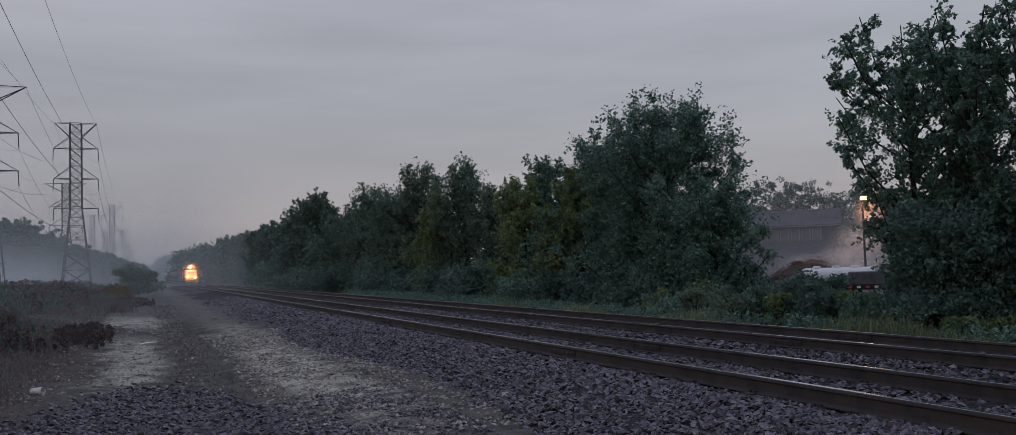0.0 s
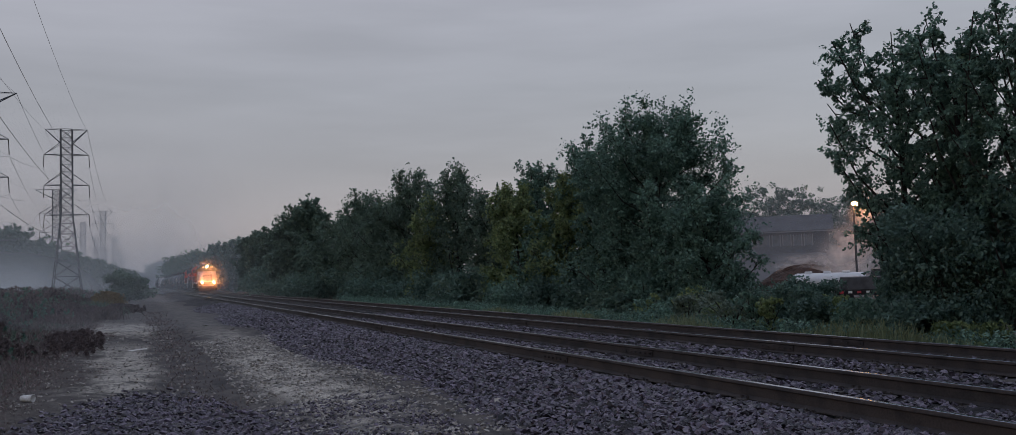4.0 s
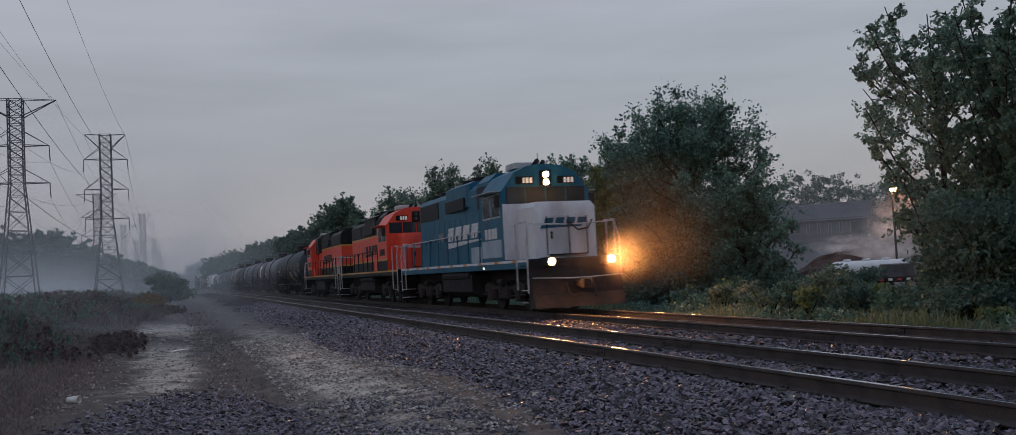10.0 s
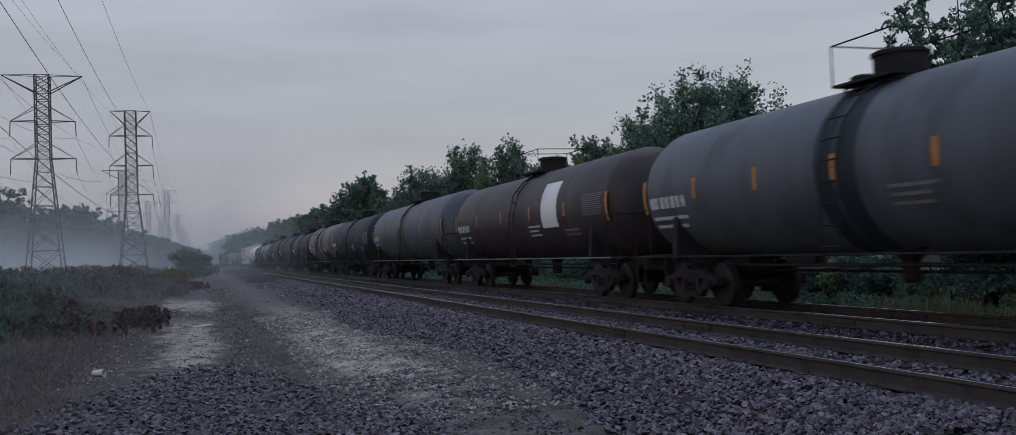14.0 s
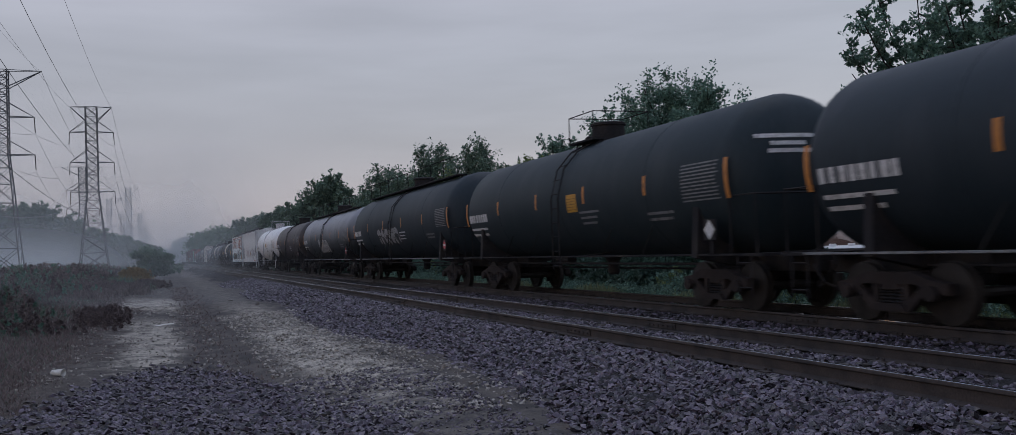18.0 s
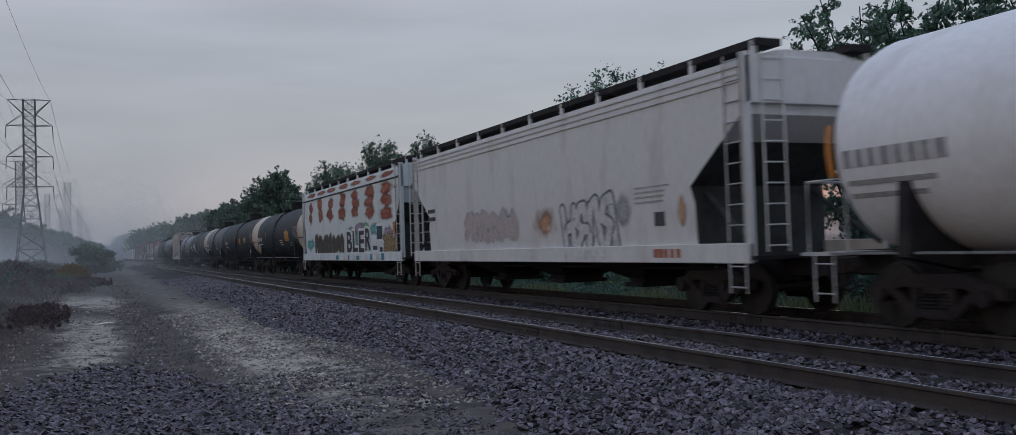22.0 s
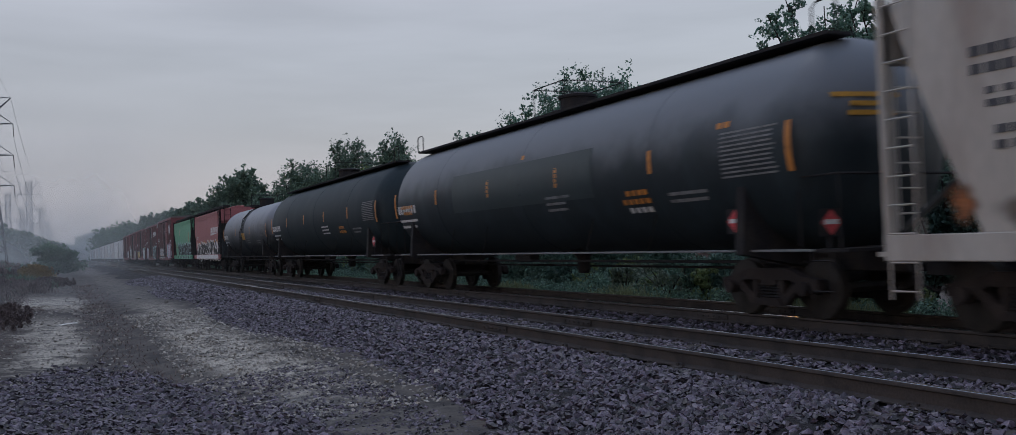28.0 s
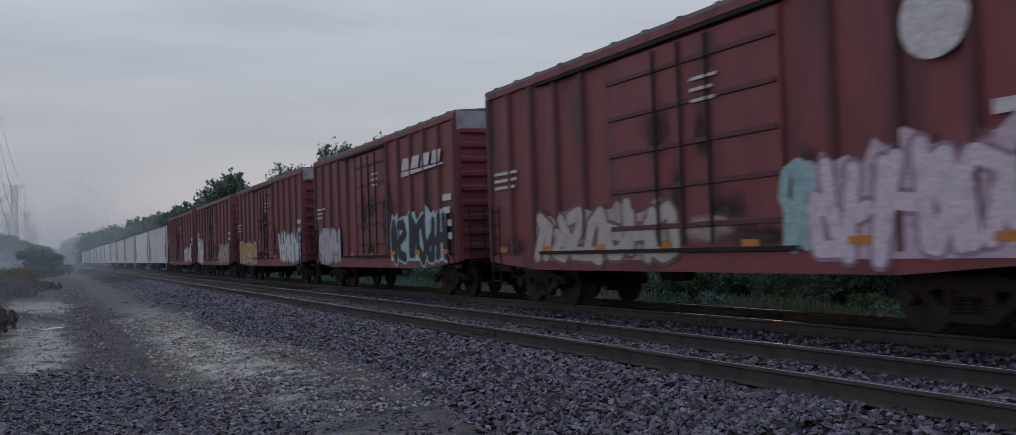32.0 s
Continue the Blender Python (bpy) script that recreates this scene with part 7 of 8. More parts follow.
        part("sunshade", Geo().box(min(q * 1.5, q * 1.85), max(q * 1.5, q * 1.85), 2.95, 4.85, 3.80, 3.83), GALV_ROOF if nose is LOCO_WHITE else body, c)
        part("mirror", Geo().box(min(q * 1.55, q * 1.72), max(q * 1.55, q * 1.72), 2.82, 2.86, 3.3, 3.7), UNDER, c)
        b = part("number_board", Geo().box(min(q * 0.42, q * 1.0), max(q * 0.42, q * 1.0), 2.70, 2.752, 4.02, 4.26), LOCO_BLACK, c)
        part("number_bars", bars(lambda g, u0, u1, z0, z1: g.box(u0, u1, 2.69, 2.70, z0, z1), min(q * 0.46, q * 0.96), max(q * 0.46, q * 0.96), 4.05, 4.24, 1, 0.9, 0, 3, 0.13), BOARD, b)
        part("cab_number_bars", bars(flat_surface(-1.5) if q < 0 else (lambda g, u0, u1, z0, z1: g.box(1.49, 1.505, u0, u1, z0, z1)), 3.2, 4.6, 2.35, 2.72, 1, 0.9, 0, 5, 0.34), WHITE_MARK if nose is LOCO_WHITE else LOCO_BLACK, c, "faded road number as plain bars")
    hl = part("headlight_casing", Geo().box(-0.2, 0.2, 2.66, 2.76, 3.94, 4.46, 0.04), LOCO_BLACK, c)
    for z in (4.07, 4.31):
        part("headlight", Geo().loft([[(0.088 * k * math.cos(a), y, z + 0.088 * k * math.sin(a)) for a in (2 * math.pi * j / 16 for j in range(16))] for y, k in ((2.645, 0.6), (2.65, 1.0), (2.67, 1.0))]), HEADLIGHT if lit else WINDOW, hl, "lit round headlight" if lit else "unlit round headlight")
    part("horn", Geo().tube([(-0.1, 3.6, cz + 0.05), (-0.1, 3.1, cz + 0.14)], 0.03, 6, 0.09).tube([(0.15, 3.6, cz + 0.05), (0.15, 3.2, cz + 0.12)], 0.03, 6, 0.08), UNDER, c)
    part("roof_unit", Geo().box(-0.6, 0.6, 3.9, 4.8, cz - 0.02, cz + 0.2, 0.04), GALV_ROOF, c)
    part("antenna", Geo().tube([(0.4, 4.3, cz + 0.15), (0.4, 4.3, cz + 0.55)], 0.015, 4), UNDER, c)
    for q in (-1, 1):
        dl = part("ditch_light_bracket", Geo().box(q * 0.95 - 0.14, q * 0.95 + 0.14, 0.18, 0.78, deck - 0.24, deck + 0.02, 0.02), UNDER, car)
        part("ditch_light", Geo().loft([[(q * 0.95 + 0.092 * k * math.cos(a), y, deck - 0.11 + 0.092 * k * math.sin(a)) for a in (2 * math.pi * j / 16 for j in range(16))] for y, k in ((0.15, 0.6), (0.155, 1.0), (0.19, 1.0))]), DITCH if lit else WINDOW, dl, "lit ditch light" if lit else "unlit ditch light")
    # long hood
    ht, hw, ya, yb = 4.48, 0.92, 5.05, 15.5
    if upper is body:
        part("long_hood", Geo().loft([[(-hw, y, deck), (hw, y, deck), (hw, y, ht - 0.2), (hw - 0.16, y, ht), (-hw + 0.16, y, ht), (-hw, y, ht - 0.2)] for y in (ya, yb - 0.25, yb)]), body, car, smooth=20)
    else:
        part("long_hood", Geo().box(-hw, hw, ya, yb, deck, 3.52), body, car)
        part("hood_top", Geo().loft([[(-hw, y, 3.52), (hw, y, 3.52), (hw, y, ht - 0.2), (hw - 0.16, y, ht), (-hw + 0.16, y, ht), (-hw, y, ht - 0.2)] for y in (ya, yb)]), upper, car, "black upper hood")
        for q in (-1, 1):
            part("hood_stripe", Geo().box(min(q * (hw - 0.01), q * (hw + 0.008)), max(q * (hw - 0.01), q * (hw + 0.008)), ya, yb, 3.47, 3.57), LOCO_YELLOW, car, "yellow stripe along the hood")
            part("lower_band", Geo().box(min(q * (hw - 0.01), q * (hw + 0.006)), max(q * (hw - 0.01), q * (hw + 0.006)), ya, yb, deck, 2.14), LOCO_BLACK, car, "black lower band of the hood")
            part("band_stripe", Geo().box(min(q * (hw - 0.01), q * (hw + 0.009)), max(q * (hw - 0.01), q * (hw + 0.009)), ya, yb, 2.14, 2.23), LOCO_YELLOW, car)
            part("cab_band", Geo().box(min(q * 1.49, q * 1.506), max(q * 1.49, q * 1.506), 2.76, 5.04, deck, 2.1), LOCO_BLACK, c)
            part("cab_stripe", Geo().box(min(q * 1.49, q * 1.509), max(q * 1.49, q * 1.509), 2.76, 5.04, 2.1, 2.19), LOCO_YELLOW, c)
        for z0, z1, d, m in ((3.47, 3.57, 0.008, LOCO_YELLOW), (deck, 2.14, 0.006, LOCO_BLACK), (2.14, 2.23, 0.009, LOCO_YELLOW)):
            part("end_band", Geo().box(-hw - 0.008, hw + 0.008, yb - 0.01, yb + d, z0, z1), m, car)
    part("intake_bulge", Geo().loft([[(-w, y, 3.3), (w, y, 3.3), (w, y, ht - 0.1), (w - 0.3, y, ht + 0.16), (-w + 0.3, y, ht + 0.16), (-w, y, ht - 0.1)] for y, w in ((5.06, 1.12), (6.4, 1.12), (6.65, 0.94))]), upper, car, smooth=20)
    for q in (-1, 1):
        part("intake_grille", Geo().box(min(q * 1.12, q * 1.135), max(q * 1.12, q * 1.135), 5.25, 6.45, 3.5, 4.25), GRILLE, car)
        part("radiator_grille", Geo().box(min(q * hw, q * (hw + 0.03)), max(q * hw, q * (hw + 0.03)), 12.4, 15.3, 3.58, 4.24), GRILLE, car, "black radiator grille")
        if dynamic:
            part("brake_grille", Geo().box(min(q * (hw + 0.05), q * (hw + 0.14)), max(q * (hw + 0.05), q * (hw + 0.14)), 8.4, 10.9, 3.66, 4.1), GRILLE, car)
        for k in range(12):
            y = 6.9 + k * 0.78
            if y < 14.9:
                dd = part("hood_door", Geo().box(min(q * hw, q * (hw + 0.012)), max(q * hw, q * (hw + 0.012)), y, y + 0.74, 2.27, 3.42, 0.006), body, car)
                part("door_latch", Geo().box(min(q * (hw + 0.02), q * (hw + 0.045)), max(q * (hw + 0.02), q * (hw + 0.045)), y + 0.6, y + 0.65, 2.6, 2.75), UNDER, dd)
        part("walkway_rail", Geo().tube([(q * 1.44, 5.3, deck + 1.05), (q * 1.44, 16.3, deck + 1.05)], 0.022, 5), rail_colour if upper is body else LOCO_BLACK, car)
        for k in range(9):
            y = 5.4 + k * 1.34
            part("stanchion", Geo().tube([(q * 1.46, y, deck - 0.1), (q * 1.44, y, deck + 1.05)], 0.026, 5), LOCO_BLACK if upper is not body else LOCO_BLUE, car)
        part("battery_box", Geo().box(min(q * 0.95, q * 1.4), max(q * 0.95, q * 1.4), 5.2, 6.6, deck, deck + 0.55, 0.03), PALE_BLUE if nose is LOCO_WHITE else body, car)
    if dynamic:
        part("dynamic_brake", Geo().loft([[(-w, y, ht - 0.75), (w, y, ht - 0.75), (w, y, ht + 0.08), (w - 0.25, y, ht + 0.2), (-w + 0.25, y, ht + 0.2), (-w, y, ht + 0.08)] for y, w in ((8.0, hw), (8.25, hw + 0.06), (10.95, hw + 0.06), (11.2, hw))]), upper, car)
    for y, rr in ((8.9, 0.5), (10.2, 0.5), (13.0, 0.62), (14.5, 0.62)):
        z = ht + (0.2 if y < 12 else 0.0)
        f = part("roof_fan", Geo().loft([[(q * math.cos(a), y + q * math.sin(a), zz) for a in (2 * math.pi * j / 18 for j in range(18))] for zz, q in ((z - 0.03, rr), (z + 0.2, rr), (z + 0.22, rr - 0.06), (z + 0.14, rr - 0.08))]), LOCO_BLACK, car, smooth=30)
        part("fan_guard", Geo().box(-rr * 0.9, rr * 0.9, y - 0.02, y + 0.02, z + 0.18, z + 0.2).box(-0.02, 0.02, y - rr * 0.9, y + rr * 0.9, z + 0.18, z + 0.2), UNDER, f)
    for y in (7.3, 11.7):
        part("exhaust_stack", Geo().box(-0.2, 0.2, y - 0.35, y + 0.35, ht - 0.02, ht + 0.28, 0.03), UNDER, car)
    part("rear_headlight", Geo().box(-0.18, 0.18, yb - 0.02, yb + 0.08, 3.86, 4.16, 0.03), GALV_ROOF, car)
    if nose is LOCO_WHITE:
        part("cab_patch", slab(2.95, 4.95, 1.74, 2.3, -1.506), PALE_BLUE, c, "faded pale blue lower panel")
        part("hood_patch", slab(5.1, 6.6, 2.22, 2.7, -hw - 0.012), PALE_BLUE, car, "faded pale blue panel")
        n = Geo()
        for i in range(4):
            x = -0.72 + i * 0.36
            n.add([(x, 1.222, 2.66), (x + 0.28, 1.222, 2.66), (x + 0.33, 1.222, 2.84), (x + 0.05, 1.222, 2.84)], [(0, 1, 2, 3)])
        n.add([(-0.85, 1.222, 2.52), (0.5, 1.222, 2.56), (0.52, 1.222, 2.61), (-0.8, 1.222, 2.62)], [(0, 1, 2, 3)])
        part("nose_mark", n, LOCO_BLUE, car, "plain blue slanted blocks on the nose")
        slanted_blocks(car, 7.0, 11.2, 2.56, 3.08, -hw - 0.016, WHITE_MARK, n=4)
        slanted_blocks(car, 11.6, 12.6, 2.6, 2.95, -hw - 0.016, FAINT_MARK, name="faded_block", n=1, bar=False)
    else:
        slanted_blocks(car, 7.6, 11.2, 2.65, 3.05, -hw - 0.022, LOCO_BLACK)
        if turned:
            s = Geo()
            for i in range(4):
                a, b = 7.8 + i * 0.9, 8.5 + i * 0.9
                s.prism([(a, 2.65), (b, 2.65), (b + 0.1, 3.05), (a + 0.1, 3.05)], hw + 0.012, hw + 0.03)
            s.prism([(7.6, 2.42), (11.4, 2.55), (11.45, 2.6), (7.7, 2.6)], hw + 0.012, hw + 0.03)
            part("company_mark", s, LOCO_BLACK, car, "plain slanted blocks of a company mark")
    for q in (-1, 1):
        part("step_lamp", Geo().disc(q * 1.5, 4.9, deck - 0.2, 0.05, 0.03, 10), STEP_LAMP if lit else WINDOW, car)
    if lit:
        # halo and glare of the lamps, from added misty discs further and further ahead
        haze = veil("lamp_halo", (0.95, 0.82, 0.70), 0.06, 1.0, 0.0, 0.8, radial=True)
        disc = Geo().add([(math.cos(a), 0, math.sin(a)) for a in (2 * math.pi * j / 24 for j in range(24))], [tuple(range(24))]).mesh("lamp_halo", haze)
        ob = part("lamp_halo", disc, None, car, "thin misty disc added for the halo of the lamps", at=(0.4, -3.0, 2.4))
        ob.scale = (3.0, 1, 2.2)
        ahead = Geo().add([(math.cos(a), 0, math.sin(a)) for a in (2 * math.pi * j / 24 for j in range(24))], [tuple(range(24))]).mesh("beam_halo", beam_halo("beam_halo", 0.06))
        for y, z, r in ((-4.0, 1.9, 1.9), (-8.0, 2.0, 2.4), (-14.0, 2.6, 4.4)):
            ob = part("beam_halo", ahead, None, car, "thin misty disc added ahead for the glare of the lamps", at=(-0.3, y, z))
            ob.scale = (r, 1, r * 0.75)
    CARS.append((car, front, turned))
    return car


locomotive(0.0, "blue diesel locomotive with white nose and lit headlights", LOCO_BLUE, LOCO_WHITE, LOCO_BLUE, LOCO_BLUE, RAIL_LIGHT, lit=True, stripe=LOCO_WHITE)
locomotive(17.3, "orange diesel locomotive with black top and yellow stripes", LOCO_ORANGE, LOCO_ORANGE, LOCO_BLACK, LOCO_BLACK, RAIL_LIGHT)
locomotive(34.5, "orange diesel locomotive running cab last, black top", LOCO_ORANGE, LOCO_ORANGE, LOCO_BLACK, LOCO_BLACK, RAIL_LIGHT, turned=True)

# ---- the cars, front to rear ----
RUST_PATCH = soft_paint("rust_patch", (0.24, 0.062, 0.034), (0.36, 0.14, 0.08), (1, 1.6, 6.0), 0.34)
RUST_BLOOM = soft_paint("rust_bloom", (0.26, 0.12, 0.06), (0.22, 0.15, 0.10), (1, 0.6, 2.0), 0.1)
OIL_STREAK = soft_paint("oil_streak", (0.014, 0.014, 0.015), (0.03, 0.028, 0.027), (1, 5, 0.8), 0.3)
CHALK_SMEAR = soft_paint("chalk_smear", (0.50, 0.47, 0.44), (0.36, 0.34, 0.32), (1, 2.2, 2.2), 0.1)
white_s, black_s, grey_s, blue_s, pink_s, aqua_s, gold_s = ("white", (0.6, 0.6, 0.62)), ("black", (0.02, 0.02, 0.025)), ("grey", (0.3, 0.3, 0.32)), ("blue", (0.10, 0.30, 0.42)), ("pink", (0.50, 0.33, 0.42)), ("aqua", (0.30, 0.50, 0.52)), ("gold", (0.42, 0.28, 0.06))
tank_car(53.3, 72.7, 4.05, BLACK, "black tank car with orange reflectors and yellow panel", seed=1, stripes=7, yellow=[(9.0, -0.9, 1.0, 0.7)], tag=(5.5, 1.2, -0.75, -0.4, ("dim", (0.16, 0.16, 0.17)), grey_s, None))
tank_car(72.7, 88.5, 3.95, GREY_TANK, "dull grey tank car with dark middle band", seed=2, stripes=7, band=BLACK)
tank_car(88.5, 105.4, 3.9, BROWN_BLACK, "brown black tank car with white patch", seed=3, stripes=6, patch=(5.9, 1.3, -0.48, 0.85, WHITE, "white painted patch on the tank"))
tank_car(105.4, 124.0, 4.05, GREY_TANK, "dark grey tank car with orange reflectors", seed=4, stripes=5, band=BROWN_BLACK)
tank_car(124.0, 141.9, 4.05, BLACK, "black tank car with orange reflectors", seed=5, stripes=5, head_mark=WHITE_MARK)
tank_car(141.9, 158.0, 4.12, RUSTY_GREY, "rust stained grey tank car with black spill band", seed=6, stripes=2, band=BLACK, deck="short",
         stains=[(12.6, 5.0, 0.55, 1.52, RUST_BLOOM, "rust bloom along the top"), (6.3, 1.6, -1.2, 1.45, OIL_STREAK, "black spill streaks"), (10.2, 1.4, -1.3, 1.3, OIL_STREAK, "black spill streaks"), (4.6, 2.0, -1.0, 0.1, CHALK_SMEAR, "pale smear of paint"), (5.6, 2.4, -1.5, -0.5, OIL_STREAK, "black spill streaks"), (12.4, 3.2, -0.75, -0.05, CHALK_SMEAR, "pale smear of paint"), (13.2, 0.7, -0.5, 0.1, RUST_BLOOM, "rust bloom"), (3.6, 3.5, -1.5, -0.6, OIL_STREAK, "oily dark underside")])
tank_car(158.0, 175.0, 4.0, BLACK, "black tank car with white placard", seed=7, stripes=5, head_mark=WHITE_MARK, placard=WHITE_MARK)
tank_car(175.0, 192.8, 4.1, BLACK_BLUE, "black tank car with yellow notice panel", seed=8, stripes=6, head_mark=WHITE_MARK, yellow=[(8.7, -0.15, 0.6, 0.45)], placard=WHITE_MARK)
tank_car(192.8, 212.5, 4.2, BLACK, "long black tank car with full length top rails", seed=9, stripes=6, deck="long", placard=RED_MARK, tag=(11.5, 4.0, -0.75, -0.2, grey_s, black_s, None))
tank_car(212.5, 232.3, 4.05, DUST_SHEEN, "long black tank car with top rails and graffiti", seed=10, stripes=7, head_mark=WHITE_MARK, deck="long", placard=RED_MARK, yellow=[(11.2, -0.5, 0.8, 0.35)], tag=(10.8, 3.6, -0.85, -0.3, grey_s, white_s, None))
tank_car(232.3, 249.3, 4.06, BROWN_BLACK, "brown black tank car with small top deck", seed=11, stripes=6, placard=RED_MARK)
tank_car(249.3, 266.7, 4.22, WHITE, "clean white tank car with white top rails", seed=12, stripes=4, placard=WHITE_MARK, yellow=[(8.1, -0.1, 0.8, 0.35)], rails=RAIL_LIGHT)
h1, x1, ya1, yb1 = hopper_car(266.7, 286.2, HOPPER_GREY, "pale grey covered hopper car with faded graffiti", bulge=0.06, seed=1, slope=(1.55, 2.3, 3.4))
h2, x2, ya2, yb2 = hopper_car(286.2, 305.4, HOPPER_PALE, "rust streaked pale hopper car with graffiti", slope=(0.8, 2.15, 3.1), seed=2, ribs=0, beads=False)
tank_car(305.4, 322.0, 3.98, BLACK_BLUE, "black tank car with cream head", head=CREAM, seed=13, stripes=5, yellow=[(5.2, -0.2, 1.3, 0.55)])
tank_car(322.0, 340.5, 4.0, BLACK_BLUE, "black tank car with cream head and yellow panels", head=CREAM, seed=14, stripes=6, yellow=[(6.0, -0.15, 0.9, 0.42), (8.7, -0.15, 0.7, 0.38)], placard=WHITE_MARK)
tank_car(340.5, 355.8, 4.0, GREY_TANK, "grey tank car with dark lower half", seed=15, stripes=4, band=BLACK, placard=WHITE_MARK)
tank_car(355.8, 374.3, 4.05, BLACK, "black tank car with cream head and white tag", head=CREAM, seed=16, stripes=5, placard=WHITE_MARK, tag=(13.3, 1.9, -0.75, 0.0, white_s, grey_s, None))
tank_car(374.3, 391.2, 3.94, DUST_SHEEN, "black tank car with dust and painted sheen on top, yellow notice panel", seed=17, stripes=4, head_mark=WHITE_MARK, band=BLACK, yellow=[(4.8, -0.7, 0.8, 0.4)], placard=WHITE_MARK)
h3, x3, ya3, yb3 = hopper_car(391.2, 405.1, HOPPER_BEIGE, "dirty beige short hopper car with large graffiti", slope=(1.25, 1.3, 4.4), bulge=0.12, seed=3, posts=HOPPER_BEIGE, beads=False, short=True, eave=4.25, roof=4.5)
tank_car(404.9, 425.2, 4.35, GLOSS_SHEEN, "large black tank car with darker painted rectangle and painted sky sheen on top", seed=18, stripes=6, head_mark=YELLOW_MARK, patch=(11.2, 7.5, -0.5, 0.5, FRESH_BLACK, "darker repainted rectangle on the tank"), placard=RED_MARK, walkway=True, placard_at=3.2, lines=[(5.9, -0.5, 0.8, ORANGE_MARK), (5.9, -0.66, 1.15, ORANGE_MARK), (5.9, -0.82, 0.9, WHITE_MARK), (3.2, 0.42, 0.5, ORANGE_MARK), (18.6, -0.15, 1.3, ORANGE_MARK), (18.6, -0.33, 0.9, ORANGE_MARK), (10.6, 0.62, 0.4, ORANGE_MARK)])
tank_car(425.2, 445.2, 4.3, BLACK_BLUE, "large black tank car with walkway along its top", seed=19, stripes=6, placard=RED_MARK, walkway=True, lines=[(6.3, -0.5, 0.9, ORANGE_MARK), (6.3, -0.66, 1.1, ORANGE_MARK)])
tank_car(445.2, 462.0, 4.1, DUST_SHEEN, "black tank car with dust and painted sky sheen on its upper half", seed=20, stripes=4, band=BLACK, yellow=[(8.8, -0.28, 1.0, 0.4)])
h4, x4, ya4, yb4 = hopper_car(462.0, 477.7, HOPPER_RED, "oxide red covered hopper car with graffiti", bulge=0.08, seed=4, posts=UNDER, slope=(1.0, 2.3, 3.5))
h5, x5, ya5, yb5 = hopper_car(477.7, 493.8, HOPPER_GREEN, "green covered hopper car with graffiti", bulge=0.08, seed=5, posts=UNDER, slope=(1.6, 2.2, 3.8))
boxes = [box_car(493.8, 510.6, "brown red box car with round emblem and graffiti", 5.12, 1, door_at=0.461, end_cap=False, ribs=14, dw=2.4),
         box_car(510.6, 527.5, "brown red box car with pale blue graffiti", 5.0, 2, ribs=14), box_car(527.5, 545.2, "brown red box car with bright graffiti", 5.0, 3, ribs=14),
         box_car(545.2, 561.9, "brown red box car with faded graffiti", 4.98, 4, end_cap=False), box_car(561.9, 580.9, "dark red box car with white tag", 4.9, 5, end_cap=False)]
for k in range(14):
    hopper_car(580.9 + 18.4 * k, 599.3 + 18.4 * k, (HOPPER_GREY, WHITE, HOPPER_GREY, HOPPER_PALE)[k % 4], "pale grey covered hopper car far back in the train", bulge=0.06, seed=20 + k)


def sprayed_word(car, words, y0, y1, z0, height, x, fill, rim, width, bold=0.035):
    """A sprayed word that can be read, from y0 down to y1, letter by letter, each on a wider rim."""
    step = (y0 - y1) / len(words)
    r = random.Random(len(words))
    for i, ch in enumerate(words):
        lift, tip = r.uniform(-0.04, 0.04), r.uniform(-0.04, 0.08)
        inner, outer = text_geo(ch, height, bold), text_geo(ch, height, bold + width)
        a, b = min(v[0] for v in inner.v), max(v[0] for v in inner.v)
        k = step * 0.86 / (b - a)
        set_at = lambda g, out: Geo().add([(x - out, y0 - i * step - (v[0] - a) * k - tip * v[1], z0 + lift + v[1]) for v in g.v], g.f)
        letter = part("graffiti_letter", set_at(outer, 0.006 + 0.0008 * (i % 2)), rim, car, "sprayed rim of a graffiti letter")
        part("graffiti_fill", set_at(inner, 0.016), fill, letter, "sprayed filling of a graffiti letter")


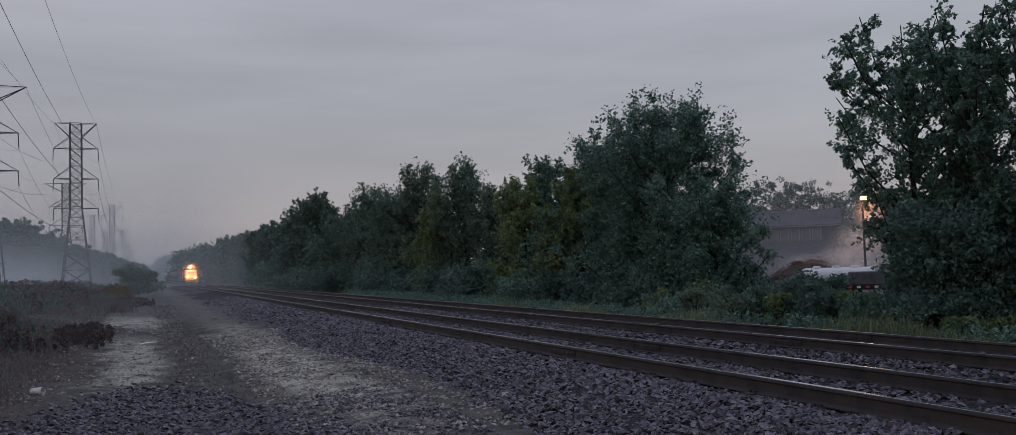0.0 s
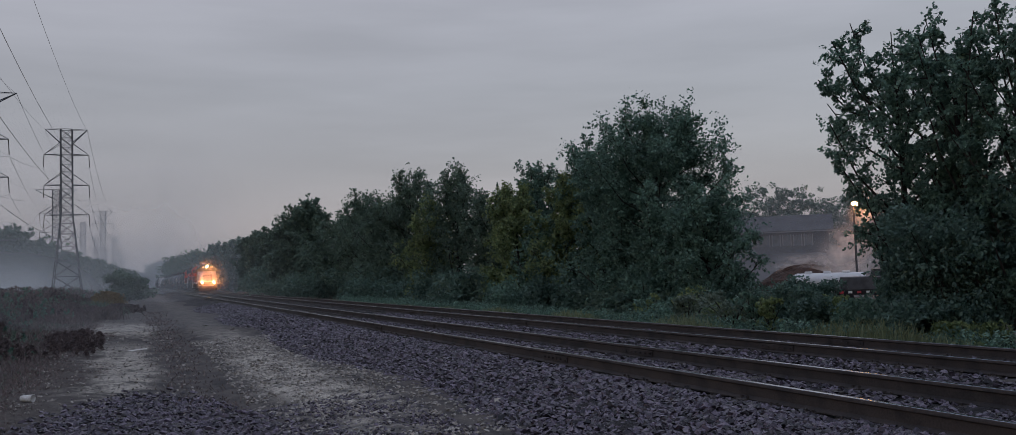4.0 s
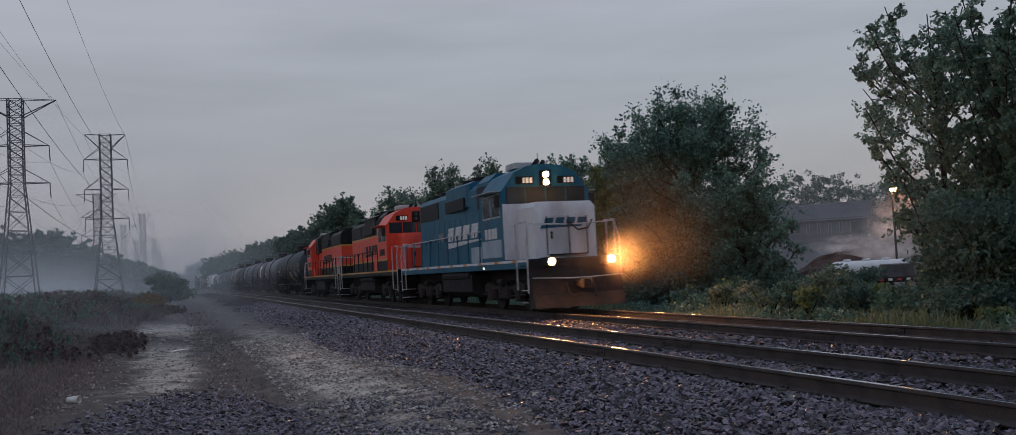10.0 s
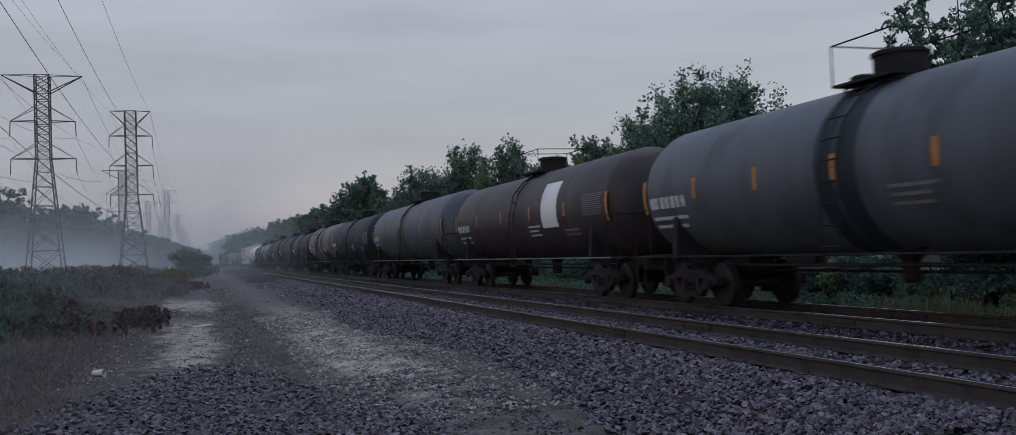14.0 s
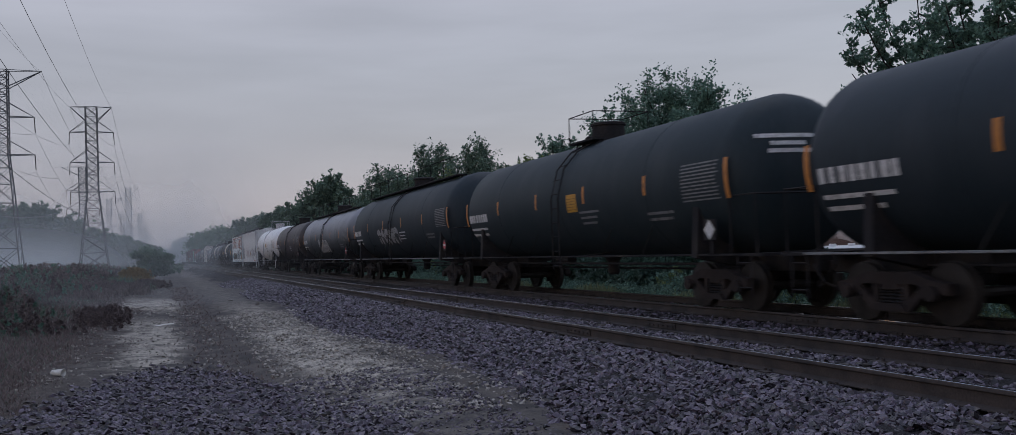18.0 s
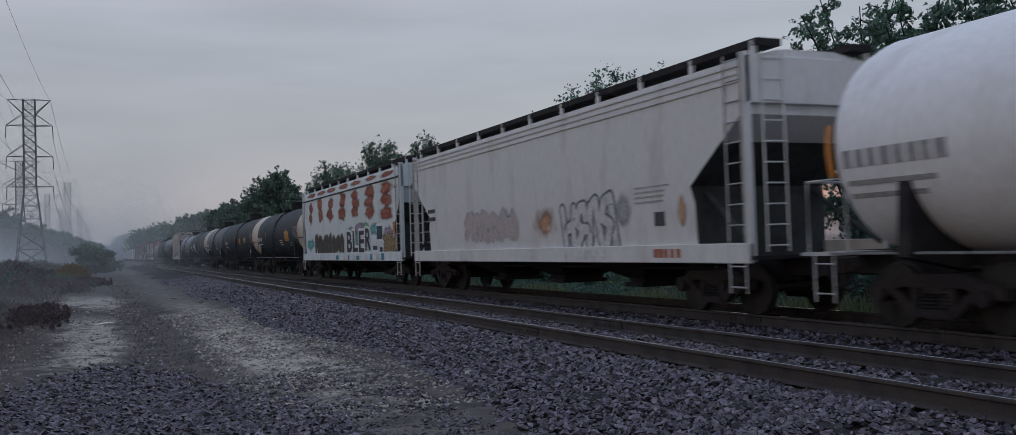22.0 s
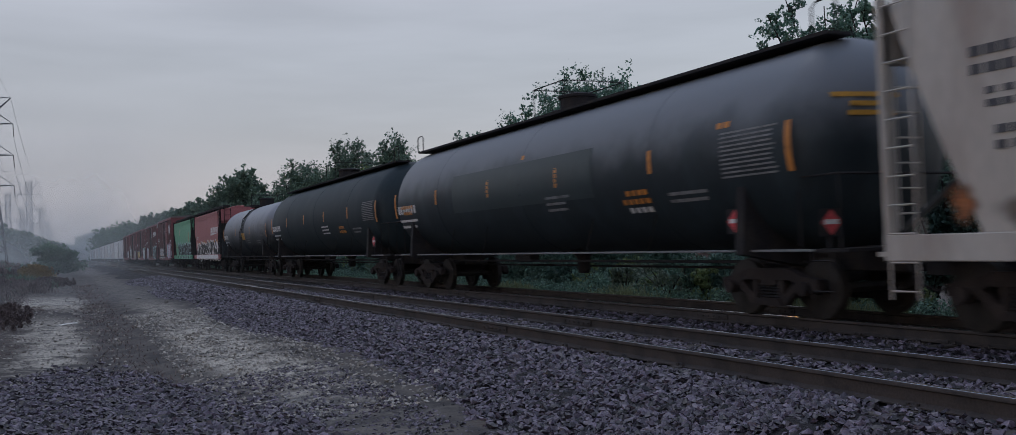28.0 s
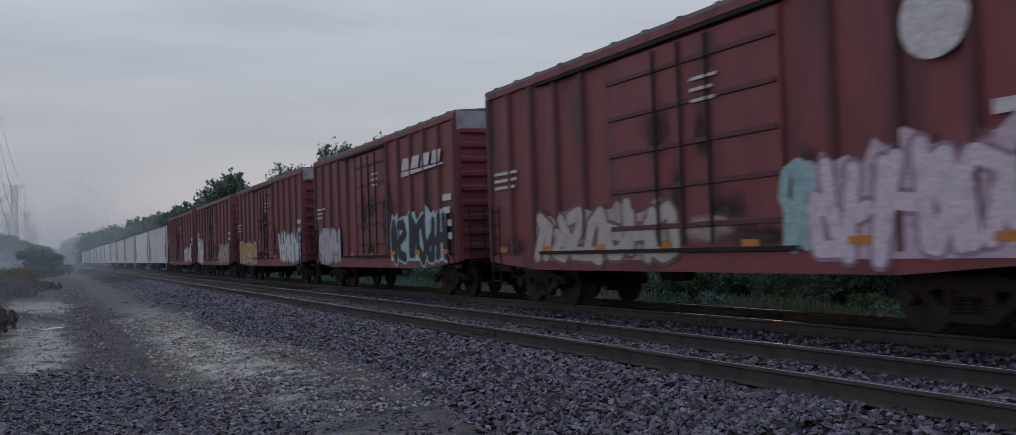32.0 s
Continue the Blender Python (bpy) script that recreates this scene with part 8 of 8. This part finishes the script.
def dress():
    """Markings, rust and graffiti of the hopper and box cars."""
    S = lambda p: spray("spray_" + p[0], p[1])
    # pale grey hopper
    part("reporting_mark", bars(flat_surface(x1(2.5)), yb1 - 2.2, yb1 - 1.5, 2.2, 2.7, 2, 0.5, 0.1, 4), DARK_MARK, h1, "dark stencilled marks")
    part("data_block", bars(flat_surface(x1(2.4)), 3.85, 5.1, 2.08, 2.46, 4, 0.4, 0.2, 5), GREY_MARK, h1, "fine stencilled lines")
    part("dark_panel", slab(4.06, 4.42, 1.62, 1.89, x1(1.8)), DARK_MARK, h1)
    part("reflector", slab(3.3, 3.6, 1.5, 2.3, x1(2.0) - 0.01), soft_paint("faded_orange", (0.50, 0.28, 0.15), (0.45, 0.3, 0.2), (1, 3, 2), 0.3), h1, "faded orange strip")
    spots = ((13.0, 1.9, 1.85, 0.45, ("pale_peach", (0.46, 0.36, 0.32))), (11.6, 1.0, 1.95, 0.5, ("dove", (0.36, 0.36, 0.38))), (9.3, 0.9, 1.85, 0.5, ("peach", (0.46, 0.26, 0.16))), (7.2, 1.4, 1.75, 0.6, ("slate_blue", (0.30, 0.34, 0.40))), (5.6, 0.5, 2.0, 0.5, ("dove", (0.36, 0.36, 0.38))))
    for k, (y, w, z, h, c) in enumerate(spots):
        part("graffiti_cloud", Geo().add([(x1(z + h * math.sin(a)) - 0.003 - 0.0004 * k, y + w * math.cos(a), z + h * math.sin(a)) for a in (2 * math.pi * j / 20 for j in range(20))], [tuple(range(20))]), soft_paint("haze_" + c[0], c[1], tuple(v * 0.75 for v in c[1]), (1, 3, 3), 0.1), h1, "faded sprayed colour of graffiti")
    tag_letters(h1, 5.9, 8.3, 1.25, 2.3, x1, 4, S(white_s), S(("iron", (0.13, 0.13, 0.14))), 31, wild=0.5)
    tag_letters(h1, 11.0, 14.6, 1.6, 2.2, x1, 6, S(("faded pink", (0.48, 0.42, 0.41))), S(("faded grey", (0.42, 0.42, 0.43))), 32, wild=0.5)
    part("sill_tag", bars(flat_surface(-1.535), 6.2, 8.2, 0.98, 1.22, 1, 0.9, 0, 7, 0.3), S(white_s), h1, "white tag on the sill as plain bars")
    part("sill_tag", bars(flat_surface(-1.535), 3.3, 4.4, 1.02, 1.2, 1, 0.9, 0, 8, 0.2), S(("rust_red", (0.35, 0.12, 0.07))), h1, "rusty red tag on the sill as plain bars")
    # rust-streaked hopper: a column of blotches under every roof hatch, and a rusty eave
    r = random.Random(4)
    for k, (y, za, zb) in enumerate(((17.1, 2.74, 3.78), (14.9, 2.81, 3.84), (12.68, 2.79, 3.77), (10.3, 2.67, 3.89), (8.0, 2.75, 3.83), (5.7, 2.63, 3.84), (3.45, 2.46, 3.88))):
        n = 3 if k > 3 else 2
        for q in range(n):
            zm = zb - (zb - za) * (q + 0.5) / n
            h, w = (zb - za) / n * r.uniform(0.82, 1.0), (0.72 + 0.07 * k) * r.uniform(0.85, 1.1)
            y_ = y + r.uniform(-0.15, 0.15)
            rows = [zm + h * f for f in (-1, -0.5, 0, 0.5, 1)]
            part("rust_patch", Geo().loft([[(x2(z) - 0.004 - 0.0005 * q, yy, z) for z in rows] for yy in (y_ - w, y_ + w)], caps=False, closed=False), RUST_PATCH, h2, "flaking orange brown rust")
        part("rust_edge", Geo().loft([[(x2(z) - 0.006, yy, z) for z in (4.0, 4.1, 4.2, 4.31)] for yy in (y - 1.5, y + 1.1)], caps=False, closed=False), RUST_PATCH, h2, "rust along the top of the side")
    part("rust_patch", Geo().loft([[(x2(z) - 0.004, yy, z) for z in (3.45, 3.6, 3.75)] for yy in (1.75, 2.5)], caps=False, closed=False), RUST_BLOOM, h2, "pale orange rust")
    part("eave_seam", Geo().box(-1.53, -1.45, ya2 + 0.15, yb2 - 0.15, 3.90, 3.96, 0.012), SEAM_SHADE, h2, "dark seam below the eave")
    hues = ((7.7, 2.4, 1.75, 0.62, ("teal_dark", (0.10, 0.24, 0.26))), (5.0, 1.3, 2.15, 0.35, ("mint", (0.12, 0.36, 0.36))), (6.6, 1.2, 2.25, 0.32, ("sage", (0.18, 0.38, 0.22))), (8.9, 1.2, 2.15, 0.32, ("mint", (0.12, 0.36, 0.36))), (3.2, 1.0, 1.95, 0.4, ("mauve", (0.36, 0.26, 0.36))), (7.6, 0.9, 2.3, 0.25, ("mauve", (0.36, 0.26, 0.36))), (13.0, 3.4, 1.6, 0.5, ("murk", (0.10, 0.09, 0.07))), (17.2, 1.2, 1.7, 0.4, ("mint", (0.12, 0.36, 0.36))))
    for k, (y, w, z, h, c) in enumerate(hues):
        pts = [(y + w * r.uniform(0.8, 1.1) * math.cos(a), z + h * r.uniform(0.75, 1.15) * math.sin(a)) for a in (2 * math.pi * j / 22 for j in range(22))]
        part("graffiti_cloud", Geo().add([(x2(zz) - 0.0025 - 0.0003 * k, yy, zz) for yy, zz in pts], [tuple(range(22))]), soft_paint("haze_" + c[0], c[1], tuple(v * 0.8 for v in c[1]), (1, 3, 3), 0.2), h2, "sprayed backing colour of graffiti")
    sprayed_word(h2, "BLER", 9.55, 5.5, 1.33, 0.86, -1.5, S(black_s), S(("bright white", (0.72, 0.72, 0.74))), 0.10)
    for off, m, lift in ((0.10, S(("bright white", (0.72, 0.72, 0.74))), 0.006), (0.0, S(("night_blue", (0.02, 0.045, 0.07))), 0.012)):
        g = Geo()
        for ya, yb, za, zb in ((3.95, 4.75, 1.75, 2.25), (3.95, 4.35, 1.1, 1.45), (4.7, 5.35, 1.35, 1.5)):
            g.add([(-1.5 - lift, y, z) for y, z in ((ya - off, za - off), (yb + off, za - off), (yb + off, zb + off), (ya - off, zb + off))], [(0, 1, 2, 3)])
        part("graffiti_block", g, m, h2, "sprayed block with white rim")
    tag_letters(h2, 2.2, 3.8, 1.25, 1.9, x2, 4, S(("tan", (0.30, 0.20, 0.09))), S(black_s), 42, S(("sand", (0.36, 0.33, 0.24))))
    tag_letters(h2, 10.1, 16.2, 1.38, 2.0, x2, 8, S(("soot", (0.035, 0.032, 0.03))), S(("murk_gold", (0.17, 0.12, 0.05))), 43)
    for k in range(14):
        y = 3.0 + k * 0.62 + r.uniform(-0.15, 0.15)
        part("sill_dab", slab(y, y + r.uniform(0.2, 0.5), 0.96, 1.22 - r.uniform(0, 0.1), -1.537 - 0.0004 * k), S((("bright white", (0.72, 0.72, 0.74)), ("sea_blue", (0.06, 0.22, 0.32)), white_s)[k % 3]), h2, "dab of spray on the sill")
    part("reflector", slab(2.3, 2.55, 1.9, 2.35, -1.51), ORANGE_MARK, h2)
    # the word on the beige hopper
    bone, slate = S(("bone", (0.50, 0.48, 0.45))), S(("slate", (0.075, 0.075, 0.085)))
    sprayed_word(h3, "REHAB", 10.72, 3.85, 2.1, 1.5, -1.5, bone, slate, 0.07, 0.075)
    for k, (a, b, za, zb) in enumerate(((11.35, 12.5, 3.12, 3.55), (11.6, 12.3, 2.72, 3.02), (11.1, 12.2, 2.22, 2.58), (10.9, 11.4, 2.95, 3.05))):
        part("tag_line", bars(flat_surface(x3(2.9) - 0.004), a, b, za, zb, 2, 0.55, 0.5, 51 + k, 0.22), slate, h3, "dark scribbled tag as bars")
    # rust and road dirt on the lower side
    r = random.Random(9)
    low_dirt = soft_paint("hopper_road_dirt", (0.20, 0.165, 0.14), (0.13, 0.10, 0.085), (1, 2.5, 2.5), 0.15)
    orange_rust = soft_paint("hopper_orange_rust", (0.34, 0.13, 0.05), (0.24, 0.10, 0.055), (1, 2.0, 5.0), 0.15)
    for k in range(15):
        y, z, w, h, m = ya3 + 1.2 + k * 0.72 + r.uniform(-0.3, 0.3), r.uniform(1.45, 1.85), r.uniform(0.5, 1.1), r.uniform(0.16, 0.34), orange_rust if k in (1, 4, 9, 14) else low_dirt
        if m is orange_rust:
            w, h = 0.28, 0.42
        part("stain", Geo().add([(x3(z + h * math.sin(a)) - 0.004 - 0.0005 * k, y + w * math.cos(a), z + h * math.sin(a)) for a in (2 * math.pi * j / 18 for j in range(18))], [tuple(range(18))]), m, h3, "rust and road dirt on the lower side")
    part("dark_panel", slab(5.55, 6.3, 1.62, 1.88, x3(1.7)), DARK_MARK, h3)
    part("data_block", bars(flat_surface(x3(2.0)), 7.6, 10.2, 1.78, 2.0, 3, 0.4, 0.3, 12), FAINT_MARK, h3, "faint stencilled lines")
    # red hopper
    slanted_blocks(h4, 2.3, 6.0, 2.84, 3.2, x4(3.0), S(white_s))
    tag_letters(h4, 2.3, 14.0, 1.02, 2.1, x4, 12, S(black_s), S(("bright white", (0.72, 0.72, 0.74))), 61, S(("bright white", (0.72, 0.72, 0.74))), S(("apricot", (0.50, 0.24, 0.08))), wild=1.0)
    part("graffiti_base", slab(2.3, 14.0, 0.95, 1.24, -1.537), S(("bright white", (0.72, 0.72, 0.74))), h4, "white sprayed lower edge")
    emblem(h4, yb4 - 1.5, 2.9, 0.45, x4(2.9) - 0.002, S(("faint pink", (0.36, 0.2, 0.2))), "faded round emblem")
    part("reporting_mark", bars(flat_surface(x4(2.4)), yb4 - 2.6, yb4 - 1.8, 2.5, 2.75, 2, 0.5, 0.1, 6), WHITE_MARK, h4, "faded white marks")
    # green hopper
    tag_letters(h5, 2.6, 12.3, 1.25, 2.2, x5, 11, S(black_s), S(("pale aqua", (0.42, 0.58, 0.60))), 71, S(("sea grey", (0.12, 0.22, 0.22))), S(("pale aqua", (0.42, 0.58, 0.60))), wild=0.3)
    for k in range(22):
        y = 2.7 + k * 0.43
        part("sill_dab", slab(y, y + (0.12 if k % 3 else 0.25), 0.97, 1.2, -1.537), S(black_s if k % 3 == 0 else ("pale aqua", (0.42, 0.58, 0.60))), h5, "dab of spray on the sill")
    emblem(h5, 4.06, 2.85, 0.42, x5(2.85) - 0.002, S(("dull cream", (0.36, 0.36, 0.24))), "faded cream round emblem")
    part("paint_smear", Geo().add([(x5(3.5) - 0.012, y, z) for y, z in ((10.25, 3.74), (10.55, 3.72), (10.95, 3.5), (11.25, 3.3), (11.5, 3.05), (11.1, 3.08), (10.6, 3.3), (10.3, 3.5))], [tuple(range(8))]), S(("cream", (0.5, 0.47, 0.38))), h5, "cream paint smear")
    part("notice", bars(flat_surface(x5(2.2)), yb5 - 2.9, yb5 - 1.8, 1.95, 2.5, 3, 0.6, 0.2, 9), S(("dull ochre", (0.26, 0.24, 0.12))), h5, "dull ochre notice lines")
    # box cars
    b1, xb, a, b = boxes[0]
    emblem(b1, 3.72, 3.93, 0.5, xb(0) - 0.03, S(white_s), "white round emblem")
    mists = lambda spots: [part("graffiti_cloud", Geo().add([(-1.536 - 0.0004 * i, y + w * math.cos(a), z + h * math.sin(a)) for a in (2 * math.pi * j / 20 for j in range(20))], [tuple(range(20))]), soft_paint("haze_" + c[0], c[1], tuple(v * 0.75 for v in c[1]), (1, 3, 3), 0.3), b1, "sprayed backing colour of graffiti") for i, (y, z, w, h, c) in enumerate(spots)]
    mists([(4.0, 1.7, 2.0, 0.75, ("rose", (0.42, 0.30, 0.38))), (3.0, 2.0, 1.0, 0.7, pink_s), (5.2, 1.5, 0.9, 0.6, ("ice", (0.42, 0.55, 0.56))), (12.2, 1.6, 2.3, 0.6, ("dust", (0.36, 0.31, 0.30))), (10.8, 1.7, 0.9, 0.5, ("rust_tan", (0.34, 0.24, 0.18))), (8.2, 1.5, 1.2, 0.35, ("dust", (0.36, 0.31, 0.30)))])
    tag_letters(b1, 2.2, 5.9, 1.05, 2.45, xb, 6, S(("pale lilac", (0.62, 0.55, 0.64))), S(("plum", (0.30, 0.20, 0.30))), 81, S(("lilac_haze", (0.50, 0.40, 0.50))), wild=0.9)
    tag_letters(b1, 9.2, 14.3, 1.05, 2.0, xb, 7, S(("dusty white", (0.46, 0.43, 0.42))), S(("umber", (0.16, 0.10, 0.09))), 82, S(("chalky", (0.36, 0.33, 0.32))), wild=0.9)
    tag_letters(b1, 5.8, 6.5, 1.1, 2.6, xb, 2, S(aqua_s), S(("pale blue", (0.35, 0.45, 0.5))), 83)
    b2, xb, a, b = boxes[1]
    tag_letters(b2, a + 0.7, a + 5.4, 1.05, 2.4, xb, 6, S(black_s), S(aqua_s), 84, S(("ice", (0.42, 0.55, 0.56))), wild=0.6)
    tag_letters(b2, b - 3.6, b - 0.6, 1.05, 2.2, xb, 5, S(("lilac", (0.5, 0.42, 0.5))), S(aqua_s), 85, S(("smoke", (0.22, 0.22, 0.24))), wild=0.6)
    slanted_blocks(b2, a + 0.9, a + 4.2, 3.75, 4.1, -1.54, S(white_s))
    b3, xb, a, b = boxes[2]
    tag_letters(b3, a + 0.5, a + 4.6, 1.05, 2.3, xb, 6, S(white_s), S(blue_s), 86, S(("olive", (0.16, 0.2, 0.1))), wild=0.6)
    tag_letters(b3, b - 5.6, b - 0.8, 1.05, 2.0, xb, 7, S(gold_s), S(white_s), 87, wild=0.6)
    b4, xb, a, b = boxes[3]
    tag_letters(b4, a + 0.5, a + 4.6, 1.05, 2.1, xb, 5, S(("dust", (0.36, 0.31, 0.30))), S(("moss", (0.14, 0.20, 0.15))), 88)
    tag_letters(b4, b - 3.2, b - 0.5, 1.05, 2.6, xb, 3, S(white_s), S(grey_s), 89, S(("chalk", (0.55, 0.53, 0.50))))
    b5, xb, a, b = boxes[4]
    tag_letters(b5, a + 0.8, a + 5.0, 1.05, 2.2, xb, 5, S(white_s), S(black_s), 90)


dress()

def motions():
    """The whole train rolls past at one pace, each car keyed along the far track. Its wheels turn over a quarter turn in a
    thirtieth of a second, so they are left at rest on their trucks."""
    for t, behind, turned in CARS:
        walk(t, [(s, pose(X_FAR, FRONT + behind + (17.85 if turned else 0) - SPEED * s, Z_FAR, 0, 0, 180 if turned else 0)) for s in (0, 8, 16, 24, 32)])

    # the steam drifts up and aside, slowly
    for s, x, y, z, az, pace in WISPS:
        walk(s, [(t, pose(x + pace * t * 0.6, y, z + pace * t, 0, 0, -az)) for t in (0, 16, 32)])


motions()
